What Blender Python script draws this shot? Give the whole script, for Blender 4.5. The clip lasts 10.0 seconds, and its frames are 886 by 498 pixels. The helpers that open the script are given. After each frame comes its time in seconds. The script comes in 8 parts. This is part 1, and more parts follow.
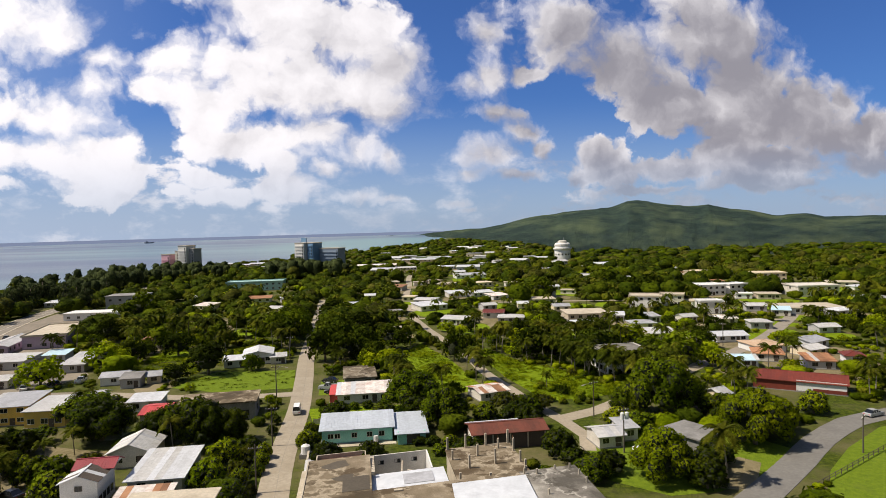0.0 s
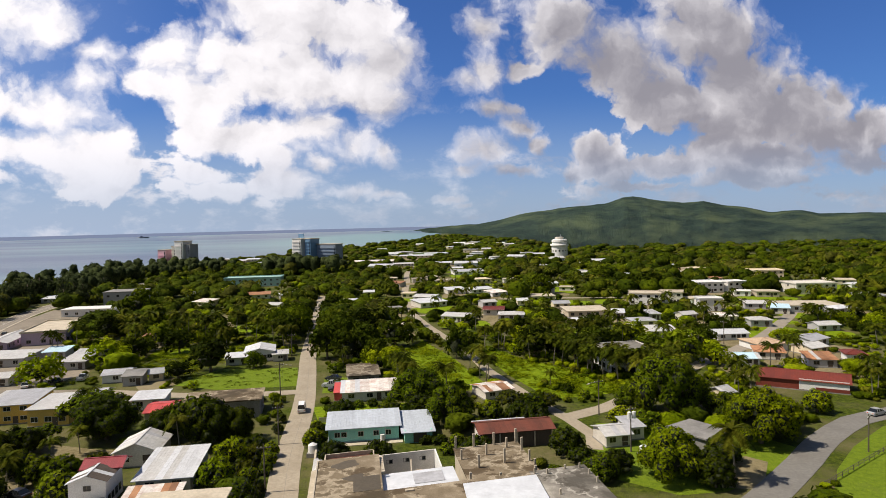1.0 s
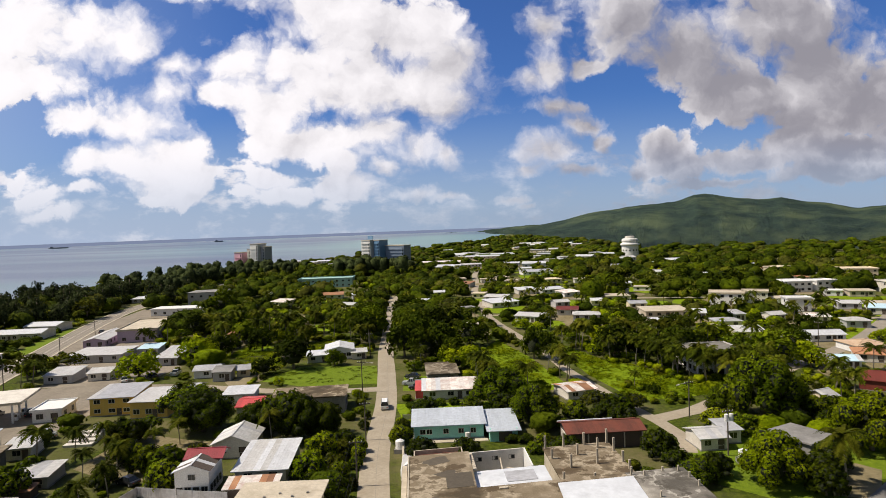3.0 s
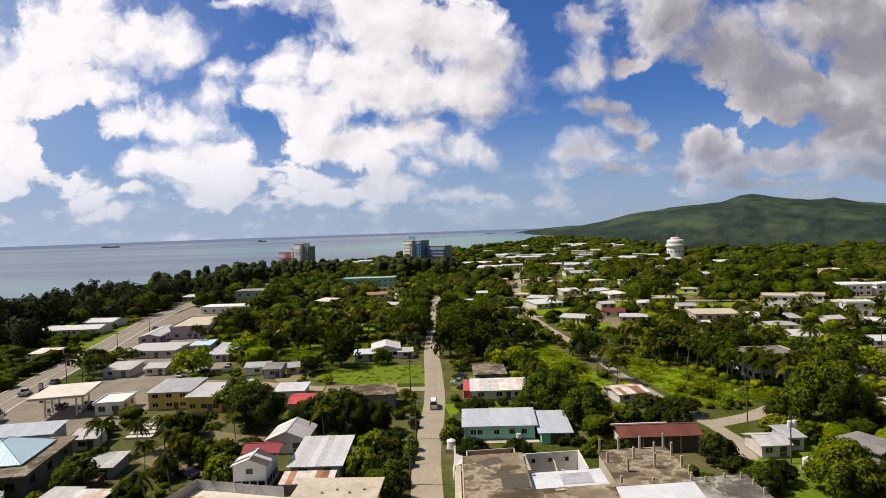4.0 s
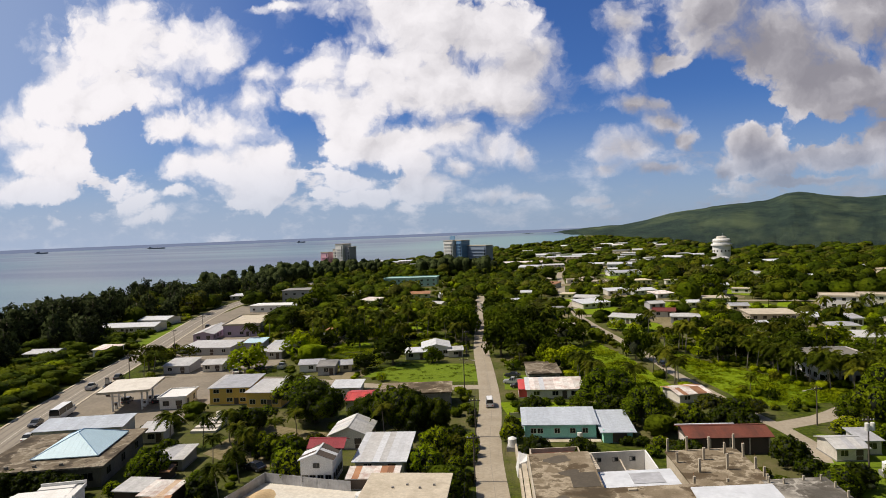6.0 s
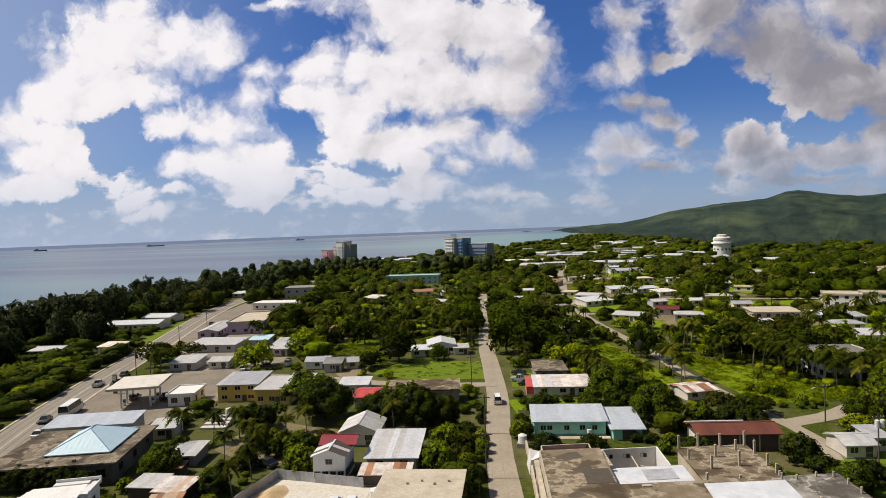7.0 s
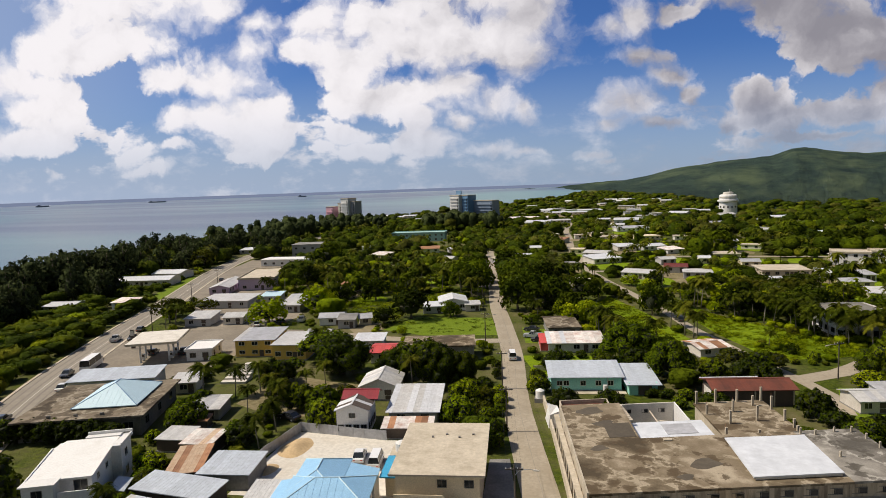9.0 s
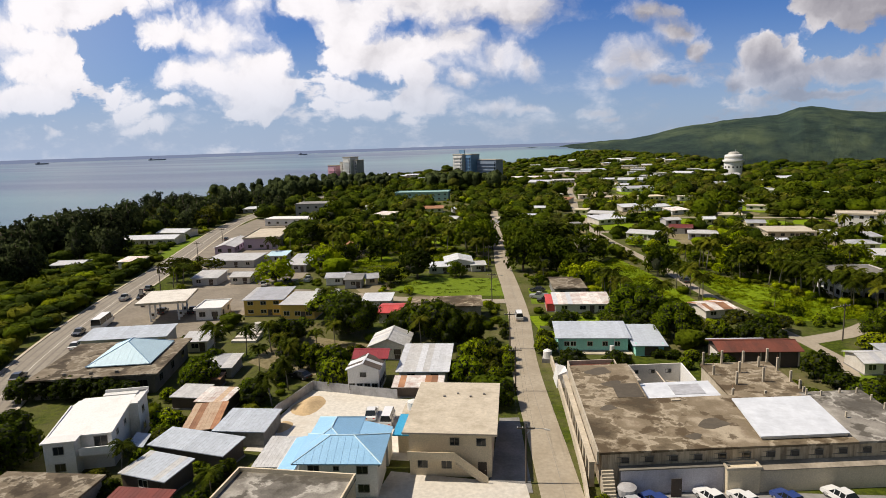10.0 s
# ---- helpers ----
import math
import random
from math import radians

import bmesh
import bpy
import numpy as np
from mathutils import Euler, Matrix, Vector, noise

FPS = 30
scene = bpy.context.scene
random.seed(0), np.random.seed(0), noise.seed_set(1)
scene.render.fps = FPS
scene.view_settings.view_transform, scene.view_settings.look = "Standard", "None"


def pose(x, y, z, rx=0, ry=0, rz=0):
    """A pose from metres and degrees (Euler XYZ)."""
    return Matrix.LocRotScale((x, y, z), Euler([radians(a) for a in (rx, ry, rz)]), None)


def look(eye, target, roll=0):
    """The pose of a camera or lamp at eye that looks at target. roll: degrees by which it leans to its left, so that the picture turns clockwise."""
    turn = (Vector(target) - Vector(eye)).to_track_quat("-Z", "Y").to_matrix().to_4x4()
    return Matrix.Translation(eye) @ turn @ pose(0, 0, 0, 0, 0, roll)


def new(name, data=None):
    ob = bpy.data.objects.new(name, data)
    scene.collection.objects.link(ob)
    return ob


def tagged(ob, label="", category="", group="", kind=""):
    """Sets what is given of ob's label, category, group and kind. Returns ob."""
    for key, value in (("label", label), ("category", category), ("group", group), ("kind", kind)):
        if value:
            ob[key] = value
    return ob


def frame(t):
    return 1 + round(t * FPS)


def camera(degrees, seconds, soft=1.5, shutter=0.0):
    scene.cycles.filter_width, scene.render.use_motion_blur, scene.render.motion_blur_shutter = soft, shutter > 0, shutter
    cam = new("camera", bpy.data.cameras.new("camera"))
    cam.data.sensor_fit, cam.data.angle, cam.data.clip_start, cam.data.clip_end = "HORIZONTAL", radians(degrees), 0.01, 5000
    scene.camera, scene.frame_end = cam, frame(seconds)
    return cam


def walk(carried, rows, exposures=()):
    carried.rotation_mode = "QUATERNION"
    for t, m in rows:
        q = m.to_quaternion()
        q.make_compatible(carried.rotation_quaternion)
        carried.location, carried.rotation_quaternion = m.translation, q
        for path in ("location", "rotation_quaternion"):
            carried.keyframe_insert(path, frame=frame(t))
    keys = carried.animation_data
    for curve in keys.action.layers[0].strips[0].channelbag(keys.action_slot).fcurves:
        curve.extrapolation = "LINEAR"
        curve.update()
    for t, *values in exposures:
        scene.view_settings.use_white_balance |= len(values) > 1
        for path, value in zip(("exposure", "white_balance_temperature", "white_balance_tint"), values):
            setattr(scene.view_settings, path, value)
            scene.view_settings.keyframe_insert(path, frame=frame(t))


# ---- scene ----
# ---- camera and its flight ----
cam = camera(71.0, 10.0, soft=0.75)

FLIGHT = [  # seconds, x, y, z, yaw, pitch, roll
    (0, -0.00, 0.00, 42.00, 0.00, -1.91, 1.54),
    (0.5, -1.26, 0.30, 42.55, -0.27, -2.21, 1.43),
    (1, -2.33, 0.21, 42.70, -0.43, -2.33, 1.36),
    (1.5, -3.40, -0.03, 42.68, 0.09, -2.32, 1.46),
    (2, -4.41, 0.19, 42.37, 1.48, -2.22, 1.71),
    (2.5, -5.33, 0.38, 42.14, 3.43, -2.11, 1.99),
    (4, -8.87, 0.19, 42.00, 8.96, -1.85, 1.96),
    (4.5, -10.18, -0.05, 41.74, 10.49, -1.69, 2.02),
    (5, -11.23, -0.06, 41.68, 11.63, -1.69, 2.17),
    (5.5, -12.31, -0.33, 41.61, 12.28, -1.68, 2.20),
    (7, -15.53, -1.50, 41.62, 12.18, -1.89, 2.11),
    (7.5, -16.53, -1.83, 41.79, 12.15, -2.29, 1.99),
    (8, -17.28, -1.91, 41.61, 12.23, -2.91, 2.14),
    (8.5, -18.03, -1.99, 41.72, 12.34, -4.11, 2.12),
    (9, -18.85, -2.01, 41.84, 12.48, -5.85, 1.98),
    (9.5, -19.70, -2.17, 42.01, 12.59, -7.69, 1.72),
    (10, -20.37, -2.25, 42.32, 12.72, -9.61, 1.80),
]


def flown(x, y, z, yaw, pitch, roll):
    a, b = radians(yaw), radians(pitch)
    eye = Vector((x, y, z))
    return look(eye, eye + Vector((-math.sin(a) * math.cos(b), math.cos(a) * math.cos(b), math.sin(b))), -roll)


walk(cam, [(t, flown(*row)) for t, *row in FLIGHT],
     [(0.0, 0.08, 6700, 11), (2.5, 0.06, 6700, 11), (5.0, -0.03, 6700, 11), (7.5, -0.10, 6700, 11), (9.0, -0.10, 6700, 11), (10.0, 0.02, 6700, 11)])

# ---- sky, clouds and sun ----
SUN_EL, SUN_AZ = 54.0, 263.0  # degrees above the horizon, clockwise from +y


def sky_world():
    w = bpy.data.worlds.new("sky")
    scene.world = w
    w.use_nodes = True
    nt = w.node_tree
    nt.nodes.clear()
    N = nt.nodes.new
    L = nt.links.new

    def M(op, a, b=None, clamp=False):
        n = N("ShaderNodeMath")
        n.operation, n.use_clamp = op, clamp
        for i, v in enumerate((a, b)):
            if v is None:
                continue
            if isinstance(v, (int, float)):
                n.inputs[i].default_value = v
            else:
                L(v, n.inputs[i])
        return n.outputs[0]

    def ramp(v, lo, hi):
        n = N("ShaderNodeMapRange")
        n.interpolation_type = "SMOOTHSTEP"
        n.inputs["From Min"].default_value, n.inputs["From Max"].default_value = lo, hi
        L(v, n.inputs["Value"])
        return n.outputs[0]

    def mix(f, a, b):
        n = N("ShaderNodeMix")
        n.data_type = "RGBA"
        for v, s in ((f, n.inputs[0]), (a, n.inputs[6]), (b, n.inputs[7])):
            if isinstance(v, tuple):
                s.default_value = v
            elif isinstance(v, (int, float)):
                s.default_value = v
            else:
                L(v, s)
        return n.outputs[2]

    sky = N("ShaderNodeTexSky")
    sky.sky_type, sky.sun_disc = "NISHITA", False
    sky.sun_elevation, sky.sun_rotation = radians(SUN_EL), radians(SUN_AZ)
    sky.air_density, sky.dust_density, sky.ozone_density = 1.0, 0.6, 2.0

    co = N("ShaderNodeTexCoord")
    # turn to the middle heading of the flight, then lay the sky out flat
    rot = N("ShaderNodeVectorRotate")
    rot.rotation_type = "Z_AXIS"
    rot.inputs["Angle"].default_value = radians(-7.0)
    L(co.outputs["Generated"], rot.inputs["Vector"])
    sep = N("ShaderNodeSeparateXYZ")
    L(rot.outputs[0], sep.inputs[0])
    fwd = M("MAXIMUM", sep.outputs[1], 0.05)
    u = M("DIVIDE", sep.outputs[0], fwd)
    v = M("DIVIDE", sep.outputs[2], fwd)
    up = N("ShaderNodeCombineXYZ")
    so = N("ShaderNodeSeparateXYZ")
    L(co.outputs["Generated"], so.inputs[0])
    for k in (0, 1):
        L(so.outputs[k], up.inputs[k])
    L(M("MAXIMUM", so.outputs[2], 0.012), up.inputs[2])
    L(up.outputs[0], sky.inputs["Vector"])

    flat = N("ShaderNodeCombineXYZ")
    L(u, flat.inputs[0])
    L(v, flat.inputs[1])

    def V(op, a, b, c=None):
        n = N("ShaderNodeVectorMath")
        n.operation = op
        for i, x in enumerate((a, b, c)):
            if x is None:
                continue
            if isinstance(x, tuple):
                n.inputs[i].default_value = x
            else:
                L(x, n.inputs[i])
        return n

    def fbm(vec, scale, detail, rough, shift=0.0):
        n = N("ShaderNodeTexNoise")
        n.noise_dimensions = "4D"
        n.inputs["Scale"].default_value, n.inputs["Detail"].default_value = scale, detail
        n.inputs["Roughness"].default_value, n.inputs["W"].default_value = rough, shift
        L(vec, n.inputs["Vector"])
        return n.outputs["Fac"]

    # billows: the outline is pushed about at several sizes
    nv = N("ShaderNodeTexNoise")
    nv.inputs["Scale"].default_value, nv.inputs["Detail"].default_value, nv.inputs["Roughness"].default_value = 7.0, 7.0, 0.62
    L(flat.outputs[0], nv.inputs["Vector"])
    pushed = V("MULTIPLY_ADD", nv.outputs["Color"], (0.11, 0.09, 0.0), V("ADD", flat.outputs[0], (-0.055, -0.045, 0.0)).outputs[0]).outputs[0]

    def masses(vec):
        near = None
        for bank in CLOUDS.values():
            for cu, cv, ru, rv in bank:
                d = V("LENGTH", V("MULTIPLY_ADD", vec, (1 / ru, 1 / rv, 0.0), (-cu / ru, -cv / rv, 0.0)).outputs[0], None).outputs["Value"]
                near = d if near is None else M("SMOOTH_MIN", near, d)
                if near is not d:
                    near.node.inputs[2].default_value = 0.30
        return M("SUBTRACT", 1.62, near)

    def billow(vec, scale):
        n = N("ShaderNodeTexVoronoi")
        n.voronoi_dimensions, n.feature = "3D", "SMOOTH_F1"
        n.inputs["Scale"].default_value, n.inputs["Detail"].default_value, n.inputs["Roughness"].default_value = scale, 3.0, 0.55
        n.inputs["Smoothness"].default_value = 0.35
        L(vec, n.inputs["Vector"])
        return M("SUBTRACT", 0.45, n.outputs["Distance"])

    def heaped(vec):
        """Cauliflower relief: soft swell, large bosses, small bosses."""
        swell = M("MULTIPLY", M("SUBTRACT", fbm(vec, 7.0, 9.0, 0.62), 0.5), 1.45)
        return M("ADD", swell, M("ADD", M("MULTIPLY", billow(vec, 10.0), 0.42), M("MULTIPLY", billow(vec, 27.0), 0.32)))

    toward = (-0.024, 0.026, 0.0)  # towards the sun across the sky
    body, rough = masses(pushed), heaped(pushed)
    dens = M("ADD", body, M("MULTIPLY", rough, 1.25))
    # scattered small cumulus low down
    small = M("MULTIPLY", M("SUBTRACT", fbm(V("MULTIPLY", flat.outputs[0], (1.0, 1.9, 1.0)).outputs[0], 12.0, 7.0, 0.6, 2.0), M("ADD", 0.475, M("MULTIPLY", ramp(v, 0.07, 0.20), 0.26))), 3.0)
    dens = M("MAXIMUM", dens, small)
    # fair-weather clouds over the rest of the sky
    rest = fbm(co.outputs["Generated"], 3.0, 8.0, 0.6, 8.0)
    ahead = ramp(sep.outputs[1], 0.25, 0.45)
    cover = mix(ahead, M("MULTIPLY", M("SUBTRACT", rest, 0.64), 5.0), dens)
    edge = N("ShaderNodeMapRange")
    edge.interpolation_type = "SMOOTHSTEP"
    edge.inputs["From Min"].default_value = -0.04
    L(M("ADD", 0.16, M("MULTIPLY", ramp(fbm(flat.outputs[0], 4.0, 3.0, 0.5, 3.0), 0.32, 0.66), 0.95)), edge.inputs["From Max"])
    L(cover, edge.inputs["Value"])
    mask = edge.outputs[0]
    # sunlit shoulders, grey bellies
    relief = M("SUBTRACT", rough, heaped(V("ADD", pushed, toward).outputs[0]))
    form = M("SUBTRACT", body, masses(V("ADD", pushed, (-0.045, 0.05, 0.0)).outputs[0]))
    thick = ramp(M("ADD", body, M("MULTIPLY", rough, 0.25)), 0.10, 1.35)
    grey = M("ADD", 0.07, M("MULTIPLY", ramp(u, -0.50, 0.40), 0.52))
    lit = M("SUBTRACT", M("ADD", M("SUBTRACT", 0.97, M("MULTIPLY", ramp(u, -0.05, 0.45), 0.30)), M("MULTIPLY", relief, 0.40)), M("MULTIPLY", thick, grey))
    lit = M("ADD", lit, M("MULTIPLY", M("MAXIMUM", M("MINIMUM", form, 0.35), -0.8), M("ADD", 0.16, M("MULTIPLY", ramp(u, -0.42, 0.42), 0.34))))
    tone = mix(ramp(lit, 0.02, 1.02), (0.30, 0.295, 0.345, 1), (1.0, 0.985, 1.03, 1))
    blue = V("MULTIPLY", sky.outputs[0], SKY_TINT).outputs[0]
    # the unseen sky behind and above is dimmed and greyed to cut blue fill
    blue = mix(ahead, V("MULTIPLY", sky.outputs[0], (0.42, 0.39, 0.33)).outputs[0], blue)
    # pale, humid air near the horizon and on the sun's side
    pale = M("MULTIPLY", ramp(v, 0.22, -0.01), M("ADD", 0.66, M("MULTIPLY", ramp(u, 0.3, -0.9), 0.34)))
    glare = M("MULTIPLY", ramp(u, -0.20, -0.9), 0.62)
    air = mix(M("MAXIMUM", pale, glare), blue, AIR)
    low = ramp(v, 0.15, 0.0)
    mask = M("MULTIPLY", mask, M("SUBTRACT", 1.0, M("MULTIPLY", low, 0.62)))
    col = mix(mask, air, N_scale(nt, tone, CLOUD_LUX))
    # open sea past the edge of the water sheet
    col = mix(M("LESS_THAN", so.outputs[2], -0.0042), col, SEA_RIM)
    bg = N("ShaderNodeBackground")
    L(col, bg.inputs["Color"])
    bg.inputs["Strength"].default_value = 0.087
    out = N("ShaderNodeOutputWorld")
    L(bg.outputs[0], out.inputs[0])


def N_scale(nt, sock, k):
    n = nt.nodes.new("ShaderNodeVectorMath")
    n.operation = "SCALE"
    n.inputs["Scale"].default_value = k
    nt.links.new(sock, n.inputs[0])
    return n.outputs[0]


SKY_TINT = (0.34, 0.60, 1.10)
AIR = (4.6, 5.7, 7.7, 1)
SEA_RIM = (2.3, 2.8, 4.2, 1)
CLOUD_LUX = 11.2
CLOUDS = {}  # banks of cumulus: direction across and up, half sizes
CLOUDS["west"] = [(-0.63, 0.34, 0.142, 0.073), (-0.523, 0.32, 0.116, 0.061), (-0.45, 0.311, 0.064, 0.038), (-0.717, 0.299, 0.072, 0.054), (-0.659, 0.253, 0.137, 0.047), (-0.755, 0.249, 0.054, 0.04), (-0.53, 0.19, 0.088, 0.026), (-0.442, 0.185, 0.086, 0.054), (-0.402, 0.22, 0.052, 0.044), (-0.38, 0.27, 0.052, 0.031), (-0.469, 0.135, 0.082, 0.036), (-0.407, 0.123, 0.07, 0.047), (-0.365, 0.089, 0.052, 0.029), (-0.602, 0.394, 0.047, 0.034)]
CLOUDS["shore"] = [(-0.814, 0.204, 0.072, 0.046), (-0.766, 0.159, 0.072, 0.044), (-0.721, 0.138, 0.041, 0.039), (-0.79, 0.1, 0.087, 0.026), (-0.605, 0.073, 0.044, 0.017), (-0.633, 0.097, 0.018, 0.02), (-0.54, 0.077, 0.033, 0.011), (-0.587, 0.044, 0.046, 0.011), (-0.429, 0.071, 0.024, 0.009)]
CLOUDS["middle"] = [(-0.143, 0.355, 0.184, 0.086), (-0.013, 0.311, 0.081, 0.066), (0.057, 0.26, 0.058, 0.046), (-0.202, 0.264, 0.112, 0.072), (-0.281, 0.273, 0.045, 0.053), (-0.302, 0.215, 0.038, 0.028), (-0.233, 0.193, 0.059, 0.038), (-0.057, 0.224, 0.177, 0.071), (0.037, 0.192, 0.071, 0.039), (-0.207, 0.137, 0.074, 0.031), (-0.124, 0.142, 0.088, 0.034), (-0.078, 0.148, 0.077, 0.04), (-0.006, 0.127, 0.048, 0.036), (0.043, 0.111, 0.029, 0.024), (-0.116, 0.105, 0.024, 0.021), (-0.062, 0.098, 0.024, 0.015)]
CLOUDS["low"] = [(-0.247, 0.088, 0.056, 0.019), (-0.211, 0.061, 0.051, 0.016), (-0.122, 0.069, 0.055, 0.026), (-0.009, 0.059, 0.046, 0.015), (0.032, 0.047, 0.043, 0.013), (0.143, 0.042, 0.043, 0.012), (0.169, 0.03, 0.028, 0.01), (-0.285, 0.067, 0.027, 0.01), (0.166, 0.231, 0.045, 0.032), (0.197, 0.247, 0.049, 0.043), (0.213, 0.183, 0.054, 0.019), (0.26, 0.158, 0.043, 0.023), (0.293, 0.13, 0.026, 0.021), (0.193, 0.115, 0.055, 0.035), (0.24, 0.082, 0.054, 0.015), (0.17, 0.086, 0.03, 0.013), (0.208, 0.323, 0.042, 0.052), (-0.347, 0.383, 0.049, 0.01)]
CLOUDS["east"] = [(0.344, 0.315, 0.096, 0.074), (0.441, 0.264, 0.118, 0.061), (0.582, 0.327, 0.117, 0.085), (0.54, 0.189, 0.111, 0.052), (0.674, 0.232, 0.109, 0.087), (0.768, 0.193, 0.101, 0.07), (0.843, 0.139, 0.109, 0.041), (0.662, 0.155, 0.115, 0.029), (0.276, 0.254, 0.043, 0.023), (0.833, 0.213, 0.043, 0.031)]
CLOUDS["range"] = [(0.392, 0.112, 0.06, 0.034), (0.418, 0.091, 0.089, 0.025), (0.528, 0.089, 0.101, 0.027), (0.615, 0.109, 0.064, 0.035), (0.735, 0.094, 0.127, 0.031), (0.865, 0.094, 0.087, 0.034), (0.477, 0.061, 0.12, 0.012), (0.682, 0.063, 0.158, 0.018), (0.843, 0.035, 0.065, 0.01), (0.909, 0.153, 0.066, 0.05)]
CLOUDS["beyond"] = [(-1.0, 0.20, 0.14, 0.06), (-1.15, 0.33, 0.20, 0.10), (1.03, 0.138, 0.10, 0.07), (1.10, 0.057, 0.15, 0.025), (0.05, 0.66, 0.35, 0.12), (-0.6, 0.70, 0.30, 0.12), (0.72, 0.72, 0.30, 0.14)]
sky_world()

sun = new("sun", bpy.data.lights.new("sun", "SUN"))
sun.data.energy, sun.data.angle, sun.data.color = 5.0, radians(0.53), (1.0, 0.915, 0.77)
sun.matrix_world = look(
    (200 * math.sin(radians(SUN_AZ)) * math.cos(radians(SUN_EL)), 200 * math.cos(radians(SUN_AZ)) * math.cos(radians(SUN_EL)), 200 * math.sin(radians(SUN_EL))),
    (0, 0, 0))

# ---- materials ----
def nodes_of(name):
    m = bpy.data.materials.new(name)
    m.use_nodes = True
    nt = m.node_tree
    return m, nt, nt.nodes["Principled BSDF"]


def world_noise(nt, scale, detail=5.0, rough=0.6, along=1.0):
    g = nt.nodes.new("ShaderNodeNewGeometry")
    n = nt.nodes.new("ShaderNodeTexNoise")
    n.inputs["Scale"].default_value, n.inputs["Detail"].default_value, n.inputs["Roughness"].default_value = scale, detail, rough
    if along == 1.0:
        nt.links.new(g.outputs["Position"], n.inputs["Vector"])
    else:  # drawn out down the slope, as spurs and gullies are
        sep = nt.nodes.new("ShaderNodeSeparateXYZ")
        turn, arc, run = [nt.nodes.new("ShaderNodeMath") for _ in range(3)]
        turn.operation, arc.operation, run.operation = "ARCTAN2", "MULTIPLY", "MULTIPLY"
        arc.inputs[1].default_value, run.inputs[1].default_value = 2200.0, along
        size = nt.nodes.new("ShaderNodeVectorMath")
        size.operation = "LENGTH"
        comb = nt.nodes.new("ShaderNodeCombineXYZ")
        nt.links.new(g.outputs["Position"], sep.inputs[0])
        nt.links.new(g.outputs["Position"], size.inputs[0])
        nt.links.new(sep.outputs["X"], turn.inputs[0])
        nt.links.new(sep.outputs["Y"], turn.inputs[1])
        nt.links.new(turn.outputs[0], arc.inputs[0])
        nt.links.new(size.outputs["Value"], run.inputs[0])
        nt.links.new(arc.outputs[0], comb.inputs["X"])
        nt.links.new(run.outputs[0], comb.inputs["Y"])
        nt.links.new(comb.outputs[0], n.inputs["Vector"])
    return n.outputs["Fac"]


def ramp_of(nt, fac, stops):
    r = nt.nodes.new("ShaderNodeValToRGB")
    e = r.color_ramp.elements
    while len(e) < len(stops):
        e.new(0.5)
    for k, (p, c) in zip(e, stops):
        k.position, k.color = p, (*c, 1)
    nt.links.new(fac, r.inputs[0])
    return r.outputs[0]


def blend(nt, fac, a, b, mode="MIX"):
    n = nt.nodes.new("ShaderNodeMix")
    n.data_type, n.blend_type = "RGBA", mode
    for v, s in ((fac, n.inputs[0]), (a, n.inputs[6]), (b, n.inputs[7])):
        if isinstance(v, tuple):
            s.default_value = (*v, 1)
        elif isinstance(v, (int, float)):
            s.default_value = v
        else:
            nt.links.new(v, s)
    return n.outputs[2]


def bump_to(nt, bsdf, fac, strength, dist):
    b = nt.nodes.new("ShaderNodeBump")
    b.inputs["Strength"].default_value, b.inputs["Distance"].default_value = strength, dist
    nt.links.new(fac, b.inputs["Height"])
    nt.links.new(b.outputs[0], bsdf.inputs["Normal"])


def rand_tint(nt, col, lo, hi):
    """Slightly different tone from piece to piece."""
    oi = nt.nodes.new("ShaderNodeObjectInfo")
    mr = nt.nodes.new("ShaderNodeMapRange")
    mr.inputs["To Min"].default_value, mr.inputs["To Max"].default_value = lo, hi
    nt.links.new(oi.outputs["Random"], mr.inputs["Value"])
    n = nt.nodes.new("ShaderNodeVectorMath")
    n.operation = "SCALE"
    nt.links.new(col, n.inputs[0])
    nt.links.new(mr.outputs[0], n.inputs["Scale"])
    return n.outputs[0]


def worn(name, base, dirt, amount=0.5, rough=0.7, metal=0.0, scale=0.5, fine=6.0, tint=(0.92, 1.06), bump=0.15):
    """Paint, plaster, metal or concrete with stains at two scales."""
    m, nt, b = nodes_of(name)
    a = world_noise(nt, scale, 6.0, 0.65)
    f = world_noise(nt, fine, 4.0, 0.6)
    mask = ramp_of(nt, a, [(0.62 - 0.3 * amount, (0, 0, 0)), (0.86 - 0.22 * amount, (1, 1, 1))])
    mid = tuple(0.5 * (x + y) for x, y in zip(base, dirt))
    grain = ramp_of(nt, f, [(0.3, tuple(0.80 * c for c in base)), (0.7, tuple(min(1, 1.08 * c) for c in base))])
    col = blend(nt, mask, grain, blend(nt, f, dirt, mid))
    col = rand_tint(nt, col, *tint)
    nt.links.new(col, b.inputs["Base Color"])
    b.inputs["Roughness"].default_value, b.inputs["Metallic"].default_value = rough, metal
    bump_to(nt, b, f, bump, 0.05)
    return m


